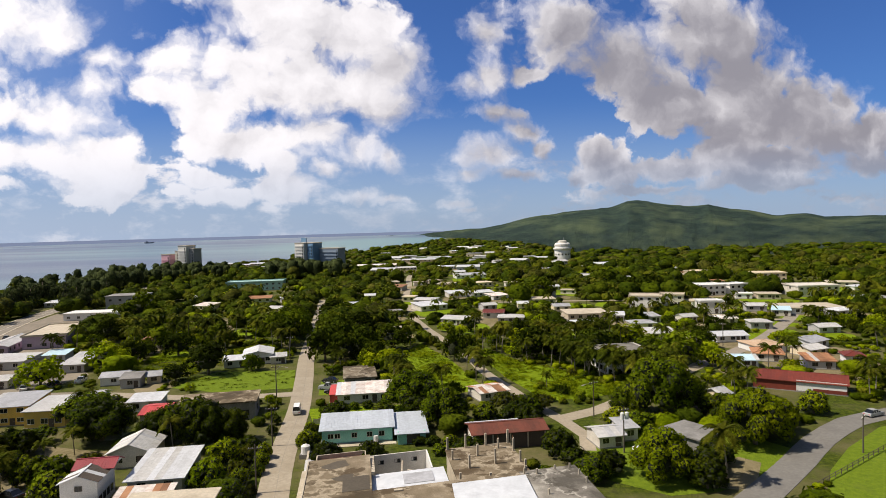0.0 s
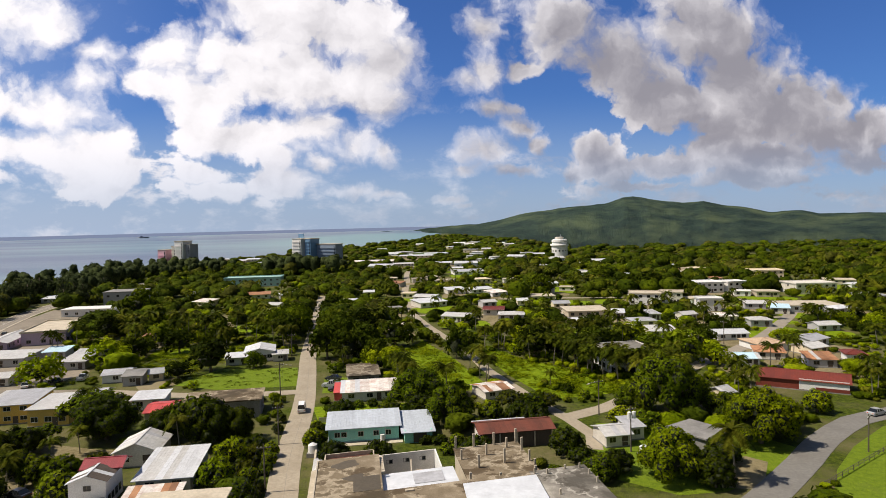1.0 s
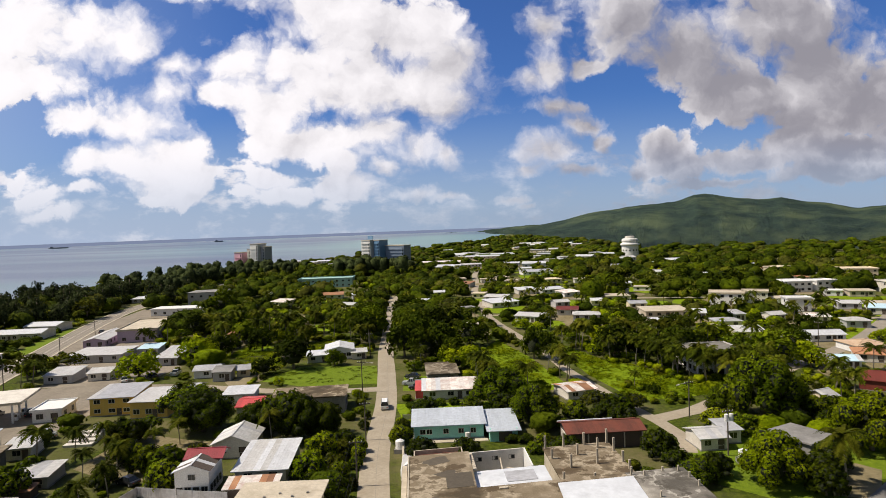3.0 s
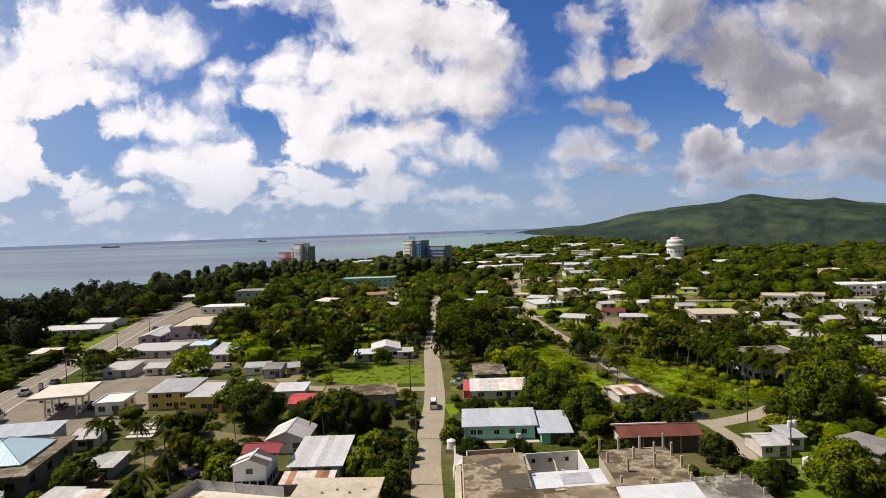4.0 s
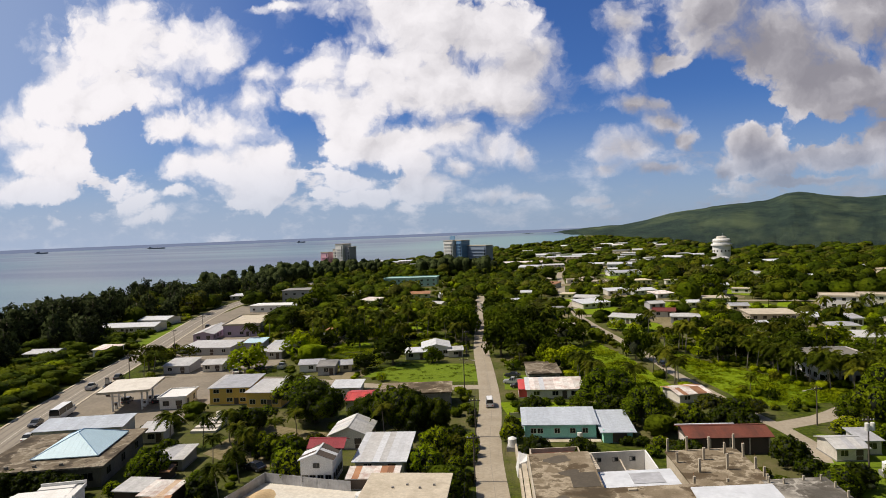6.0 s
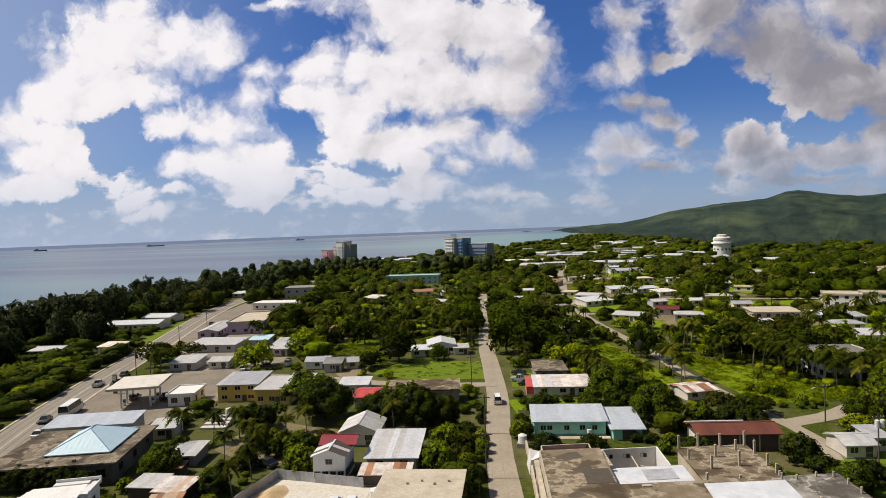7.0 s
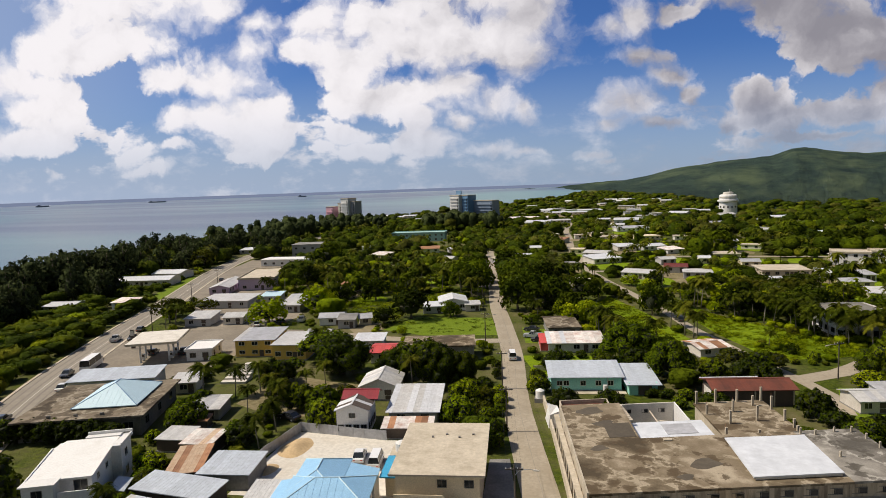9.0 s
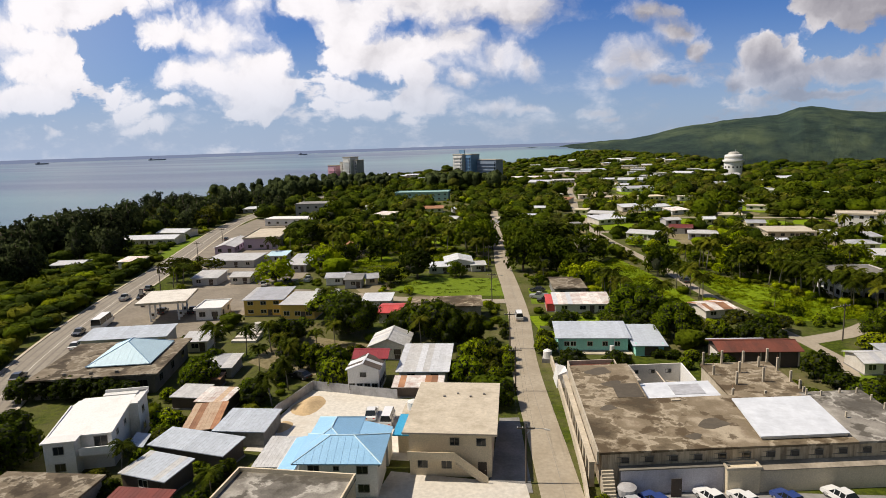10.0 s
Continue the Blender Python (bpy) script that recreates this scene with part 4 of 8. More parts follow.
patch("grass_garden", [(22, 104), (34, 94), (42, 95), (56, 104), (63, 112), (54, 127), (30, 129)], "lawn", 0.025, "sunlit garden grass round the square house", "grass", False)
patch("soil_drive", [(41.5, 96.5), (47.5, 95.0), (54.0, 106.0), (51.5, 109.0), (47.5, 106.5)], "dry", 0.04, "pale bare soil drive beside the palm", "yard")
OPEN.append([(-98, 180), (-72, 178), (-70, 206), (-78, 234), (-102, 232)])  # overgrown plot
OPEN.append([(74, 134), (100, 130), (108, 146), (92, 150), (82, 152)])  # the hall stands clear
OPEN.append([(50, 106), (60, 106), (64, 112), (70, 122), (52, 108)])
patch("grass_yard", [(-33, 158), (-26, 158), (-24, 172), (-35.5, 176)], "lawn", 0.03, "small green front yard", "grass")
patch("grass_verge", [(-33, 146), (-7, 148), (-7, 134), (-28, 130)], "grass", 0.03, "green garden behind the turquoise house", "grass", False)
patch("lot_station", [(-137, 118), (-155, 160), (-125, 168), (-100, 168), (-96, 152), (-106, 140), (-106, 126), (-112, 118)], "lot", 0.055, "dusty concrete forecourt of the filling station", "pavement")
patch("lot_shop", [(-172, 212), (-186, 248), (-206, 300), (-216, 345), (-186, 345), (-160, 290), (-140, 225), (-150, 208)], "lot", 0.05, "open gravel parking apron", "pavement")
patch("lot_village", [(-150, 190), (-166, 205), (-135, 215), (-110, 190), (-112, 168), (-140, 165)], "lot", 0.04, "bare earth yard between low sheds", "pavement")
patch("sand_yard", [(-67.2, 72), (-67.6, 94.4), (-44, 92.6), (-43, 73)], "yard", 0.05, "sandy back yard with a heap of sand", "yard")
patch("pavement_drive", [(-45, 59.5), (-44.6, 69.9), (-26.9, 69.6), (-24.6, 60.5)], "yard", 0.09, "pale concrete driveway in front of the apartments", "pavement")
patch("pavement_side", [(-31.4, 67.6), (-32.6, 88), (-29.6, 88.6), (-25.9, 67.8)], "conc_grey", 0.085, "grey concrete strip beside the apartments", "pavement")
patch("parking", [(-14.5, 50), (-16, 70.5), (40, 77), (40, 54)], "asphalt_pale", 0.06, "asphalt parking lot in front of the old building", "parking lot")
patch("yard_left", [(-86, 106), (-74, 100), (-63, 103), (-62, 120), (-70, 121), (-86, 126)], "dry", 0.03, "dry trampled yard", "yard")

# ---- the old flat-roofed building with its courtyard ----
def old_building():
    th = thing("abandoned_building", -17.8, 69.5, 0, 8.0, "long weathered concrete building with a stained flat roof and open courtyard", "building")
    lean = math.tan(radians(6.0))  # the front is not square to the street side
    for x, y, w, d in ((0, 0, 40, 15), (0, 15, 10, 14.5), (10, 15, 24, 16)):
        p = pose(-17.8, 69.5, 0, 0, 0, 8) @ Vector((x + w / 2, y + d / 2 + lean * (x + w / 2), 0))
        keep_clear(p.x, p.y, 10, w, d + 3)
    H = 5.1
    # outer walls, as separate runs
    runs = [(0, 0, 39.5, 0.25), (0, 0.25, 0.25, 28.6), (0.25, 28.35, 9.0, 28.6), (8.75, 15, 9.0, 28.35), (39.25, 0.25, 39.5, 14.2), (9.0, 14.0, 39.25, 14.25)]
    for x0, y0, x1, y1 in runs:
        part("wall", Shape().box(x0, y0, 0, x1, y1, H), "grime", th, "grimy cream wall streaked with black mould")
    # roofs, each its own slab
    part("roof", Shape().box(-0.4, -0.5, H, 9.2, 28.9, H + 0.3, c=0.05), "roofconc", th, "stained bare concrete roof slab")
    part("roof", Shape().box(9.204, -0.5, H, 20.0, 14.6, H + 0.29, c=0.02), "roofconc", th, "stained bare concrete roof slab")
    part("roof", Shape().box(20.004, -0.5, H, 31.0, 14.6, H + 0.27), "roofconc", th, "bare concrete roof slab below the white panel")
    part("roof", Shape().box(31.004, -0.5, H + 0.02, 40.0, 14.6, H + 0.32, c=0.05), "roofgrey", th, "dark grey concrete roof slab")
    for x, y, r in ((5.2, 20.5, 1.2), (4.0, 26.0, 1.6), (15.5, 6.0, 1.5), (3.0, 12.0, 0.9), (12.0, 2.6, 0.8)):
        ring = [(x + r * (1 + 0.25 * math.sin(3 * a + x)) * 1.3 * math.cos(a), y + r * (1 + 0.25 * math.sin(2 * a)) * math.sin(a)) for a in np.arange(0, 6.28, 0.5)]
        part("puddle", Shape().prism(ring, H + 0.28, H + 0.306), "stain", th, "dark stained puddle on the roof")
    part("patch", Shape().box(5.0, 15.2, H + 0.3, 8.9, 20.4, H + 0.34), "stain", th, "dark tarred roof patch")
    # parapet with open ribs on the street side
    part("parapet", Shape().box(-0.62, -0.4, H - 1.2, -0.41, 28.6, H + 0.42), "conc_pale", th, "pale concrete parapet")
    for i in range(11):
        y = 1.2 + i * 2.5
        part("rib", Shape().box(-1.35, y, 0, -0.63, y + 0.7, H - 1.25, c=0.06), "conc_pale", th, "upright concrete rib")
    part("rail", Shape().box(-1.55, -0.2, H - 1.24, -0.8, 28.4, H - 1.0), "conc_pale", th)
    # raised white roof
    cr = [(19.6, 0.9), (30.6, 0.9), (31.4, 12.2), (20.4, 12.4)]
    wr = part("canopy_roof", Shape().hull([(x, y, H + 0.6) for x, y in cr], [(x, y, H + 0.78) for x, y in cr]), "clean_white", th, "smooth white metal roof panel")
    part("fascia", Shape().box(19.8, 0.96, H + 0.36, 30.4, 1.06, H + 0.59), "offwhite", wr)
    for x, y in ((20.2, 1.6), (25, 1.6), (30, 1.6), (21, 11.6), (30.6, 11.4)):
        part("post", Shape().box(x - 0.1, y - 0.1, H + 0.28, x + 0.1, y + 0.1, H + 0.598), "conc_pale", th)
    # court with white lower roof and open walls
    part("court_roof", Shape().box(9.25, 15.2, 4.3, 20.6, 22.6, 4.45), "clean_white", th, "flat white metal roof over the court")
    part("court_roof", Shape().box(14.0, 17.6, 4.47, 18.6, 21.4, 4.52), "grey_metal", th, "grey patched sheet")
    part("court_wall", Shape().box(9.2, 30.4, 0, 18.9, 30.65, 4.5), "offwhite", th)
    part("court_wall", Shape().box(18.65, 22.7, 0, 18.9, 30.4, 4.5), "white", th)
    part("court_wall", Shape().box(9.25, 22.65, 0, 18.65, 22.85, 4.25), "offwhite", th)
    part("court_floor", Shape().box(9.3, 22.85, -0.05, 18.6, 30.4, 0.12), "conc_dark", th)
    for i in range(3):
        put_window(th, 11.0 + 2.8 * i, 30.4, 3.0, 0, 0.9, 0.55, "dark")
    part("beam", Shape().tube([(14.0, 22.9, 4.2), (14.6, 30.3, 3.2)], [0.13, 0.13], 6), "conc_pale", th)
    part("beam", Shape().tube([(16.0, 22.9, 4.2), (15.2, 26.6, 3.0)], [0.1, 0.1], 6), "conc_pale", th)
    for i in range(9):
        part("coping", Shape().box(9.25, 21.4 + i * 0.95, H - 0.2 - 0.08 * i, 9.8, 22.0 + i * 0.95, H + 0.3 - 0.08 * i), "conc_pale", th)
    # rust-brown sunken roof behind the left wing
    for x0, y0, x1, y1 in ((0.2, 30.2, 0.4, 36.5), (0.4, 36.3, 8.6, 36.5), (8.4, 30.2, 8.6, 36.3)):
        part("lean_to_wall", Shape().box(x0, y0, 0, x1, y1, 3.5), "conc_pale", th)
    part("lean_to_roof", Shape().box(0.45, 30.2, 2.7, 8.35, 36.2, 2.8), "rust_dark", th, "rust-brown low sheet roof")
    # unfinished slab with standing posts
    part("slab", Shape().box(22.0, 15.6, 3.9, 33.6, 30.6, 4.2, c=0.05), "roofconc", th, "unfinished bare concrete slab")
    for x0, y0, x1, y1 in ((22.2, 15.9, 22.45, 30.3), (22.45, 30.05, 33.4, 30.3), (33.15, 15.9, 33.4, 30.05), (22.45, 15.9, 33.15, 16.15)):
        part("wall", Shape().box(x0, y0, 0, x1, y1, 3.9), "conc_pale", th)
    posts = ((22.4, 30.2, 2.1), (25.6, 30.3, 2.3), (29.2, 30.2, 2.1), (33.2, 30.1, 2.4), (22.5, 25.4, 1.6), (26.9, 26.0, 1.9), (33.2, 26.2, 2.2), (24.6, 21.2, 2.1), (29.0, 21.8, 2.4), (33.1, 21.4, 1.8), (22.4, 17.0, 1.2), (27.0, 16.4, 0.9), (32.6, 16.3, 1.3), (31.0, 28.2, 1.7), (33.2, 18.6, 1.4))
    for x, y, hgt in posts:
        po = part("post", Shape().box(x - 0.17, y - 0.17, 4.2, x + 0.17, y + 0.17, 4.2 + hgt, c=0.03), "conc_pale", th, "bare concrete column stub")
        part("rebar", Shape().tube([(x - 0.06, y, 4.2 + hgt), (x - 0.1, y, 4.75 + hgt)], [0.02, 0.02], 4), "rust_metal", po)
    for i in range(5):
        x = 22.6 + 2.1 * i
        part("rubble_arch", Shape().tube([(x, 15.3, 4.2), (x + 0.3, 15.2, 4.7), (x + 0.9, 15.2, 4.85), (x + 1.5, 15.2, 4.7), (x + 1.8, 15.3, 4.2)], [0.17] * 5, 6), "conc_pale", th)
    for x, y, hh in ((31.6, 13.6, 0.9), (33.4, 13.0, 0.8), (36.5, 13.8, 0.7), (39.4, 8.0, 0.9), (39.4, 11.0, 0.8), (33.0, 6.0, 0.8), (38.8, 13.5, 0.8)):
        part("stub", Shape().box(x - 0.12, y - 0.12, H + 0.3, x + 0.12, y + 0.12, H + 0.3 + hh, c=0.02), "conc_pale", th)
    # windows of the upper strip
    for i in range(13):
        put_window(th, 2.4 + 2.95 * i, 0, 3.75, 0, 1.7, 0.65, "dark")
    # outside stair at the street corner
    for i in range(12):
        part("step", Shape().box(-0.2, -0.9 - 0.28 * (i + 1), 0.0, 1.2, -0.9 - 0.28 * i, 3.4 - 0.28 * i), "conc_pale", th)
    # low front annexes
    an = part("annex", Shape().box(2.2, -0.9, 0, 15.0, -0.01, 3.2), "lilac", th, "lilac-white plastered annex")
    part("annex_roof", Shape().box(2.0, -1.1, 3.2, 15.2, -0.02, 3.35), "conc_dark", an)
    put_door(an, 8.6, -0.9, 0, 1.1, 2.3)
    sl = [(17.5, -1.6, 0), (41, -1.6, 0), (41, -0.02, 0), (17.5, -0.02, 0)]
    part("annex", Shape().hull(sl, [(17.5, -1.3, 2.7), (41, -1.3, 2.7), (41, -0.02, 3.1), (17.5, -0.02, 3.1)]), "beige", th, "beige concrete annex with a sloping top")
    part("annex_roof", Shape().hull([(17.3, -1.5, 2.7), (41.2, -1.5, 2.7), (41.2, -0.03, 3.12), (17.3, -0.03, 3.12)], [(17.3, -1.5, 2.82), (41.2, -1.5, 2.82), (41.2, -0.03, 3.24), (17.3, -0.03, 3.24)]), "conc", th)
    pl = part("planter", Shape().box(14.6, -1.9, 0, 18.6, -0.02, 3.2, c=0.1), "beige", th)
    for x0, y0, x1, y1 in ((14.5, -2.0, 18.7, -1.75), (14.5, -0.25, 18.7, -0.03), (14.5, -1.75, 14.75, -0.25), (18.45, -1.75, 18.7, -0.25)):
        part("planter_rim", Shape().box(x0, y0, 3.2, x1, y1, 3.5), "conc_pale", pl)
    part("water_tank", Shape().tube([(2.6, -2.3, 0), (2.6, -2.3, 1.9), (2.6, -2.3, 2.15)], [1.15, 1.15, 0.5], 14), "greywall", th, "squat grey water tank")
    part("skip", Shape().box(12.2, 13.2, H + 0.29, 13.4, 13.7, H + 0.5), "conc_pale", th)
    for ob in th.children_recursive:
        if ob.data.users == 1:
            for q in ob.data.vertices:
                q.co.y += lean * q.co.x
        elif ob.parent == th:
            ob.location.y += lean * ob.location.x


old_building()


def street_wall():
    """Retaining wall between the street and the old building."""
    line = smooth_line([(-19.3, 64.0), (-19.9, 72), (-21.2, 82), (-22.6, 92), (-24.2, 103), (-26.0, 114.5)], 4.0)
    a, b = strip_sides(line, 0.35)
    s = Shape()
    for i in range(len(a) - 1):
        s.hull([(*a[i][:2], -0.1), (*b[i][:2], -0.1), (*b[i + 1][:2], -0.1), (*a[i + 1][:2], -0.1)][::-1], [(*a[i][:2], 1.5), (*b[i][:2], 1.5), (*b[i + 1][:2], 1.5), (*a[i + 1][:2], 1.5)][::-1])
    tagged(new("street_wall", s.mesh("street_wall", MAT["conc_pale"])), "low pale concrete street wall beside the grass verge", "wall", kind="structure")


street_wall()


# ---- houses round the street ----
def turquoise_house():
    th = thing("house", -18.4, 125.5, 0, 7, "turquoise single-storey house with white metal roofs", "house")
    keep_clear(-18.4, 125.5, 7, 14, 9)
    keep_clear(-7.6, 125, 7, 8, 12)
    part("plinth", Shape().box(-7.2, -4.4, -0.1, 7.0, 4.4, 0.25), "conc_grey", th)
    walls(th, 13.8, 8, 2.95, "turq", 0.2)
    for x in (-5.2, -3.9, -0.6, 2.4, 4.8):
        put_window(th, x, -4.0, 1.2, 0, 1.0, 0.9)
    put_door(th, -2.3, -4.0, 0, mat="turq")
    roof_shed(th, 13.8, 8, 2.95, 0.9, "blued_metal", 0.6, "white_metal", 0.25)
    part("back_wall", Shape().box(-6.9, 3.82, 3.2, 6.9, 4.0, 3.7), "turq", th)
    # lower wing that comes forward past the front wall
    wing = part("wing", Shape().box(7.9, -6.6, 0, 13.3, -6.4, 2.2).box(7.9, -6.4, 0, 8.1, 4.2, 2.4).box(13.1, -6.4, 0, 13.3, 4.2, 2.4).box(8.1, 4.0, 0, 13.1, 4.2, 2.8), "turq", th, "open side wing of the house")
    roof_shed(th, 6.0, 11.4, 2.25, 0.8, "blued_metal", 0.4, None, 0, 10.6, -1.2)
    part("drain_pipe", Shape().tube([(4.2, -4.15, 0), (4.2, -4.15, 2.9)], [0.07, 0.07], 6), "white", th)
    part("tank", Shape().tube([(3.6, -4.8, 0), (3.6, -4.8, 1.5)], [0.45, 0.45], 10), "white", th)
    part("door_panel", Shape().box(9.6, -6.68, 0.1, 12.2, -6.6, 2.0), "darkwood", th)
    part("porch_slab", Shape().box(-6.9, -6.0, -0.05, 7.6, -4.45, 0.12), "conc_pale", th)


turquoise_house()


def red_rust_house():
    th = thing("house", 11.3, 119.6, 0, 9, "derelict dark wooden house with a rust-red sheet roof", "house")
    keep_clear(11.3, 119.6, 9, 15, 7)
    walls(th, 14, 6.4, 3.2, "darkwood", 0)
    for i in range(5):
        part("post", Shape().box(-6.9 + 3.4 * i, -3.5, 0, -6.7 + 3.4 * i, -3.3, 3.2), "conc_pale", th)
    part("shutter", Shape().box(-7.06, -2.4, 0.6, -7.0, 2.2, 2.4), "offwhite", th, "pale louvred side wall")
    roof_gable(th, 14, 6.4, 3.3, 0.9, "rust_dark", 0.6, "x", "rust_metal", 0.06, "darkwood")
    part("flashing", Shape().box(-7.4, 3.5, 3.2, 3.5, 3.95, 3.35), "white_metal", th, "pale strip along the back eave")


red_rust_house()

house(10.2, 152.5, 22, 7.4, 7.6, 2.5, "offwhite", "gable", "rust_white", 0.6, 2, label="small hut with a rust-streaked white roof", alt="rust_metal", odds=0.35)
house(-20.4, 154.4, 7, 13.4, 9.0, 2.7, "offwhite", "shed", "rust_white", 0.7, 3, label="low white shack with patched rusty roof sheets", alt="white_metal", odds=0.5)
house(-28.2, 154.6, 7, 1.8, 8.6, 2.4, "red_bright", "shed", "red_bright", 0.3, 0, door=False, label="narrow red-walled lean-to beside the shack", name="shed", category="shed", o=0.2)
house(-24.2, 172.0, 9, 8.2, 14.0, 2.8, "conc_grey", "flat", "roofbrown", 0, 2, label="low grey concrete house with a flat dark roof", kind="dark")
house(30.2, 118.0, 10, 5.0, 6.0, 2.7, "offwhite", "gable", "pale_metal", 0.8, 2, label="small pale house with zinc roof sheets", alt="grey_metal", odds=0.4)
house(34.8, 121.0, 10, 3.0, 5.0, 2.9, "offwhite", "shed", "grey_metal", 0.5, 1, label="grey lean-to beside the small pale house", name="shed", category="shed")
house(45.9, 115.8, 33, 6.8, 7.8, 2.9, "conc_grey", "flat", "conc_grey", 0, 2, side_wins=1, label="square house with a flat grey concrete roof", kind="dark", o=0.55)
# long red-roofed hall
hall = house(87.5, 153.0, -31, 20.0, 8.0, 3.0, "red_metal", "gable", "red_metal", 1.4, 0, door=False, label="long dull red hall with a cream front wall")
part("front_panel", Shape().box(-0.5, -4.06, 0.3, 9.9, -4.0, 2.9), "white", hall, "cream painted front wall")
part("front_band", Shape().box(3.0, -4.12, 0.3, 9.9, -4.065, 1.1), "red_metal", hall)


def white_flats():
    th = thing("apartment_building", 50.5, 176.0, 0, 8, "weathered white two-storey apartment block among palms", "building")
    keep_clear(50.5, 176, 8, 14, 16)
    walls(th, 13, 15, 5.8, "white", 0)
    roof_flat(th, 13, 15, 5.8, "conc_dark", 0.5, rim=0.25, rim_mat="offwhite")
    for z in (0.9, 3.7):
        row_windows(th, 13, 15, z, 4, "front", 1.5, 1.2, "dark")
        row_windows(th, 13, 15, z, 5, "left", 1.5, 1.2, "dark")
    part("balcony", Shape().box(-7.4, -7.4, 2.7, -6.5, 7.4, 2.85).box(-7.45, -7.4, 2.85, -7.35, 7.4, 3.7), "white", th)


white_flats()


def beige_apartments():
    th = thing("apartment_building", -37.4, 77.8, 0, 6, "beige two-storey apartment house with a flat roof and stair", "building")
    keep_clear(-37.4, 77.8, 6, 12, 18)
    W, D, H = 10.6, 15.6, 6.0
    walls(th, W, D, H, "beige", 0)
    roof_flat(th, W, D, H, "conc_pale", 0.75, 0.22)
    part("soffit_band", Shape().box(-W / 2 - 0.8, -D / 2 - 0.8, H + 0.16, W / 2 + 0.8, -D / 2 - 0.755, H + 0.3), "conc", th)
    for x in (0.6, 4.0):
        put_window(th, x, -D / 2, 4.4, 0, 1.1, 0.9, "dark")
    for x in (-3.6, -0.5):
        put_window(th, x, -D / 2, 1.2, 0, 1.2, 1.0, "dark")
    put_door(th, 4.1, -D / 2, 0)
    part("balcony", Shape().box(-W / 2, -D / 2 - 1.5, 2.95, 0.8, -D / 2 - 0.01, 3.12), "beige", th)
    part("balcony_rail", Shape().box(-W / 2, -D / 2 - 1.5, 3.12, 0.8, -D / 2 - 1.4, 4.05), "beige", th)
    st = part("stair", Shape(), "beige", th, "outside concrete stair")
    for i in range(16):
        part("step", Shape().box(0.8 + 0.25 * i, -D / 2 - 1.4, max(0.0, 2.4 - 0.19 * i) if i < 13 else 0.0, 1.05 + 0.25 * i, -D / 2 - 0.1, 3.04 - 0.19 * i), "conc_pale", st)
    part("stair_wall", Shape().hull([(0.8, -D / 2 - 1.55, 2.9), (4.9, -D / 2 - 1.55, 0), (4.9, -D / 2 - 1.55, 0.9), (0.8, -D / 2 - 1.55, 4.0)], [(0.8, -D / 2 - 1.45, 2.9), (4.9, -D / 2 - 1.45, 0), (4.9, -D / 2 - 1.45, 0.9), (0.8, -D / 2 - 1.45, 4.0)]), "beige", th)
    part("side_room", Shape().box(-W / 2 - 2.6, -2.0, 0, -W / 2 - 0.01, 6.6, 3.2), "beige", th)
    part("side_roof", Shape().box(-W / 2 - 3.1, -3.4, 3.2, -W / 2 - 0.02, 3.2, 3.4), "cyan_metal", th, "bright azure sheet roof")
    part("side_roof", Shape().box(-W / 2 - 3.0, 3.25, 3.2, -W / 2 - 0.02, 7.0, 3.4), "conc_pale", th)
    part("roof_tank", Shape().tube([(-W / 2 - 1.5, 5.0, 3.4), (-W / 2 - 1.5, 5.0, 4.6), (-W / 2 - 1.5, 5.0, 4.9)], [0.9, 0.9, 0.3], 12), "white", th, "white plastic water tank")
    for i in range(4):
        part("vent", Shape().box(-2 + i * 1.9, 3 + (i % 2), H + 0.22, -1.7 + i * 1.9, 3.3 + (i % 2), H + 0.42), "conc_grey", th)


beige_apartments()


def blue_house():
    th = thing("house", -49.6, 66.3, 0, 9, "white two-storey house with sky-blue hipped metal roofs", "house")
    keep_clear(-49.6, 66.3, 9, 11, 12)
    walls(th, 9.6, 6.6, 4.8, "white", 0)
    part("wall", Shape().box(-4.6, 3.3, 0, 0.6, 8.2, 4.8), "white", th)
    roof_hip(th, 9.6, 6.6, 4.8, 1.75, "blue_metal", 0.7, cap="paleblue")
    roof_hip(th, 5.2, 8.4, 4.82, 1.5, "blue_metal", 0.65, -2.0, 4.2, cap="paleblue")
    part("lower_roof", Shape().hull([(0.75, 4.1, 4.0), (5.2, 4.1, 3.7), (5.2, 8.0, 3.7), (0.75, 8.0, 4.0)], [(0.75, 4.1, 4.9), (5.2, 4.1, 3.85), (5.2, 8.0, 3.85), (0.75, 8.0, 4.9)]), "blue_metal", th)
    part("wall", Shape().box(0.75, 4.2, 0, 5.0, 7.8, 3.7), "white", th)
    for x, z in ((-3.0, 3.3), (-0.2, 3.6), (3.0, 3.2), (3.1, 0.8), (-2.6, 0.8)):
        put_window(th, x, -3.3, z, 0, 1.3 if z != 3.6 else 0.6, 0.9 if z != 3.6 else 0.5, "dark")
    for y in (-1.6, 1.4):
        put_window(th, 4.8, y, 3.5, 90, 1.0, 0.9, "dark")
    ext = part("side_wing", Shape().box(-7.6, -3.2, 0, -5.52, 6.0, 2.9), "white", th)
    part("side_wing_roof", Shape().hull([(-8.0, -3.5, 2.9), (-5.5, -3.5, 3.4), (-5.5, 6.4, 3.4), (-8.0, 6.4, 2.9)], [(-8.0, -3.5, 3.0), (-5.5, -3.5, 3.5), (-5.5, 6.4, 3.5), (-8.0, 6.4, 3.0)]), "blue_metal", ext, "light blue lean-to roof")
    part("gutter", Shape().box(-8.12, -3.5, 2.85, -8.0, 6.4, 2.98), "white", ext)


blue_house()


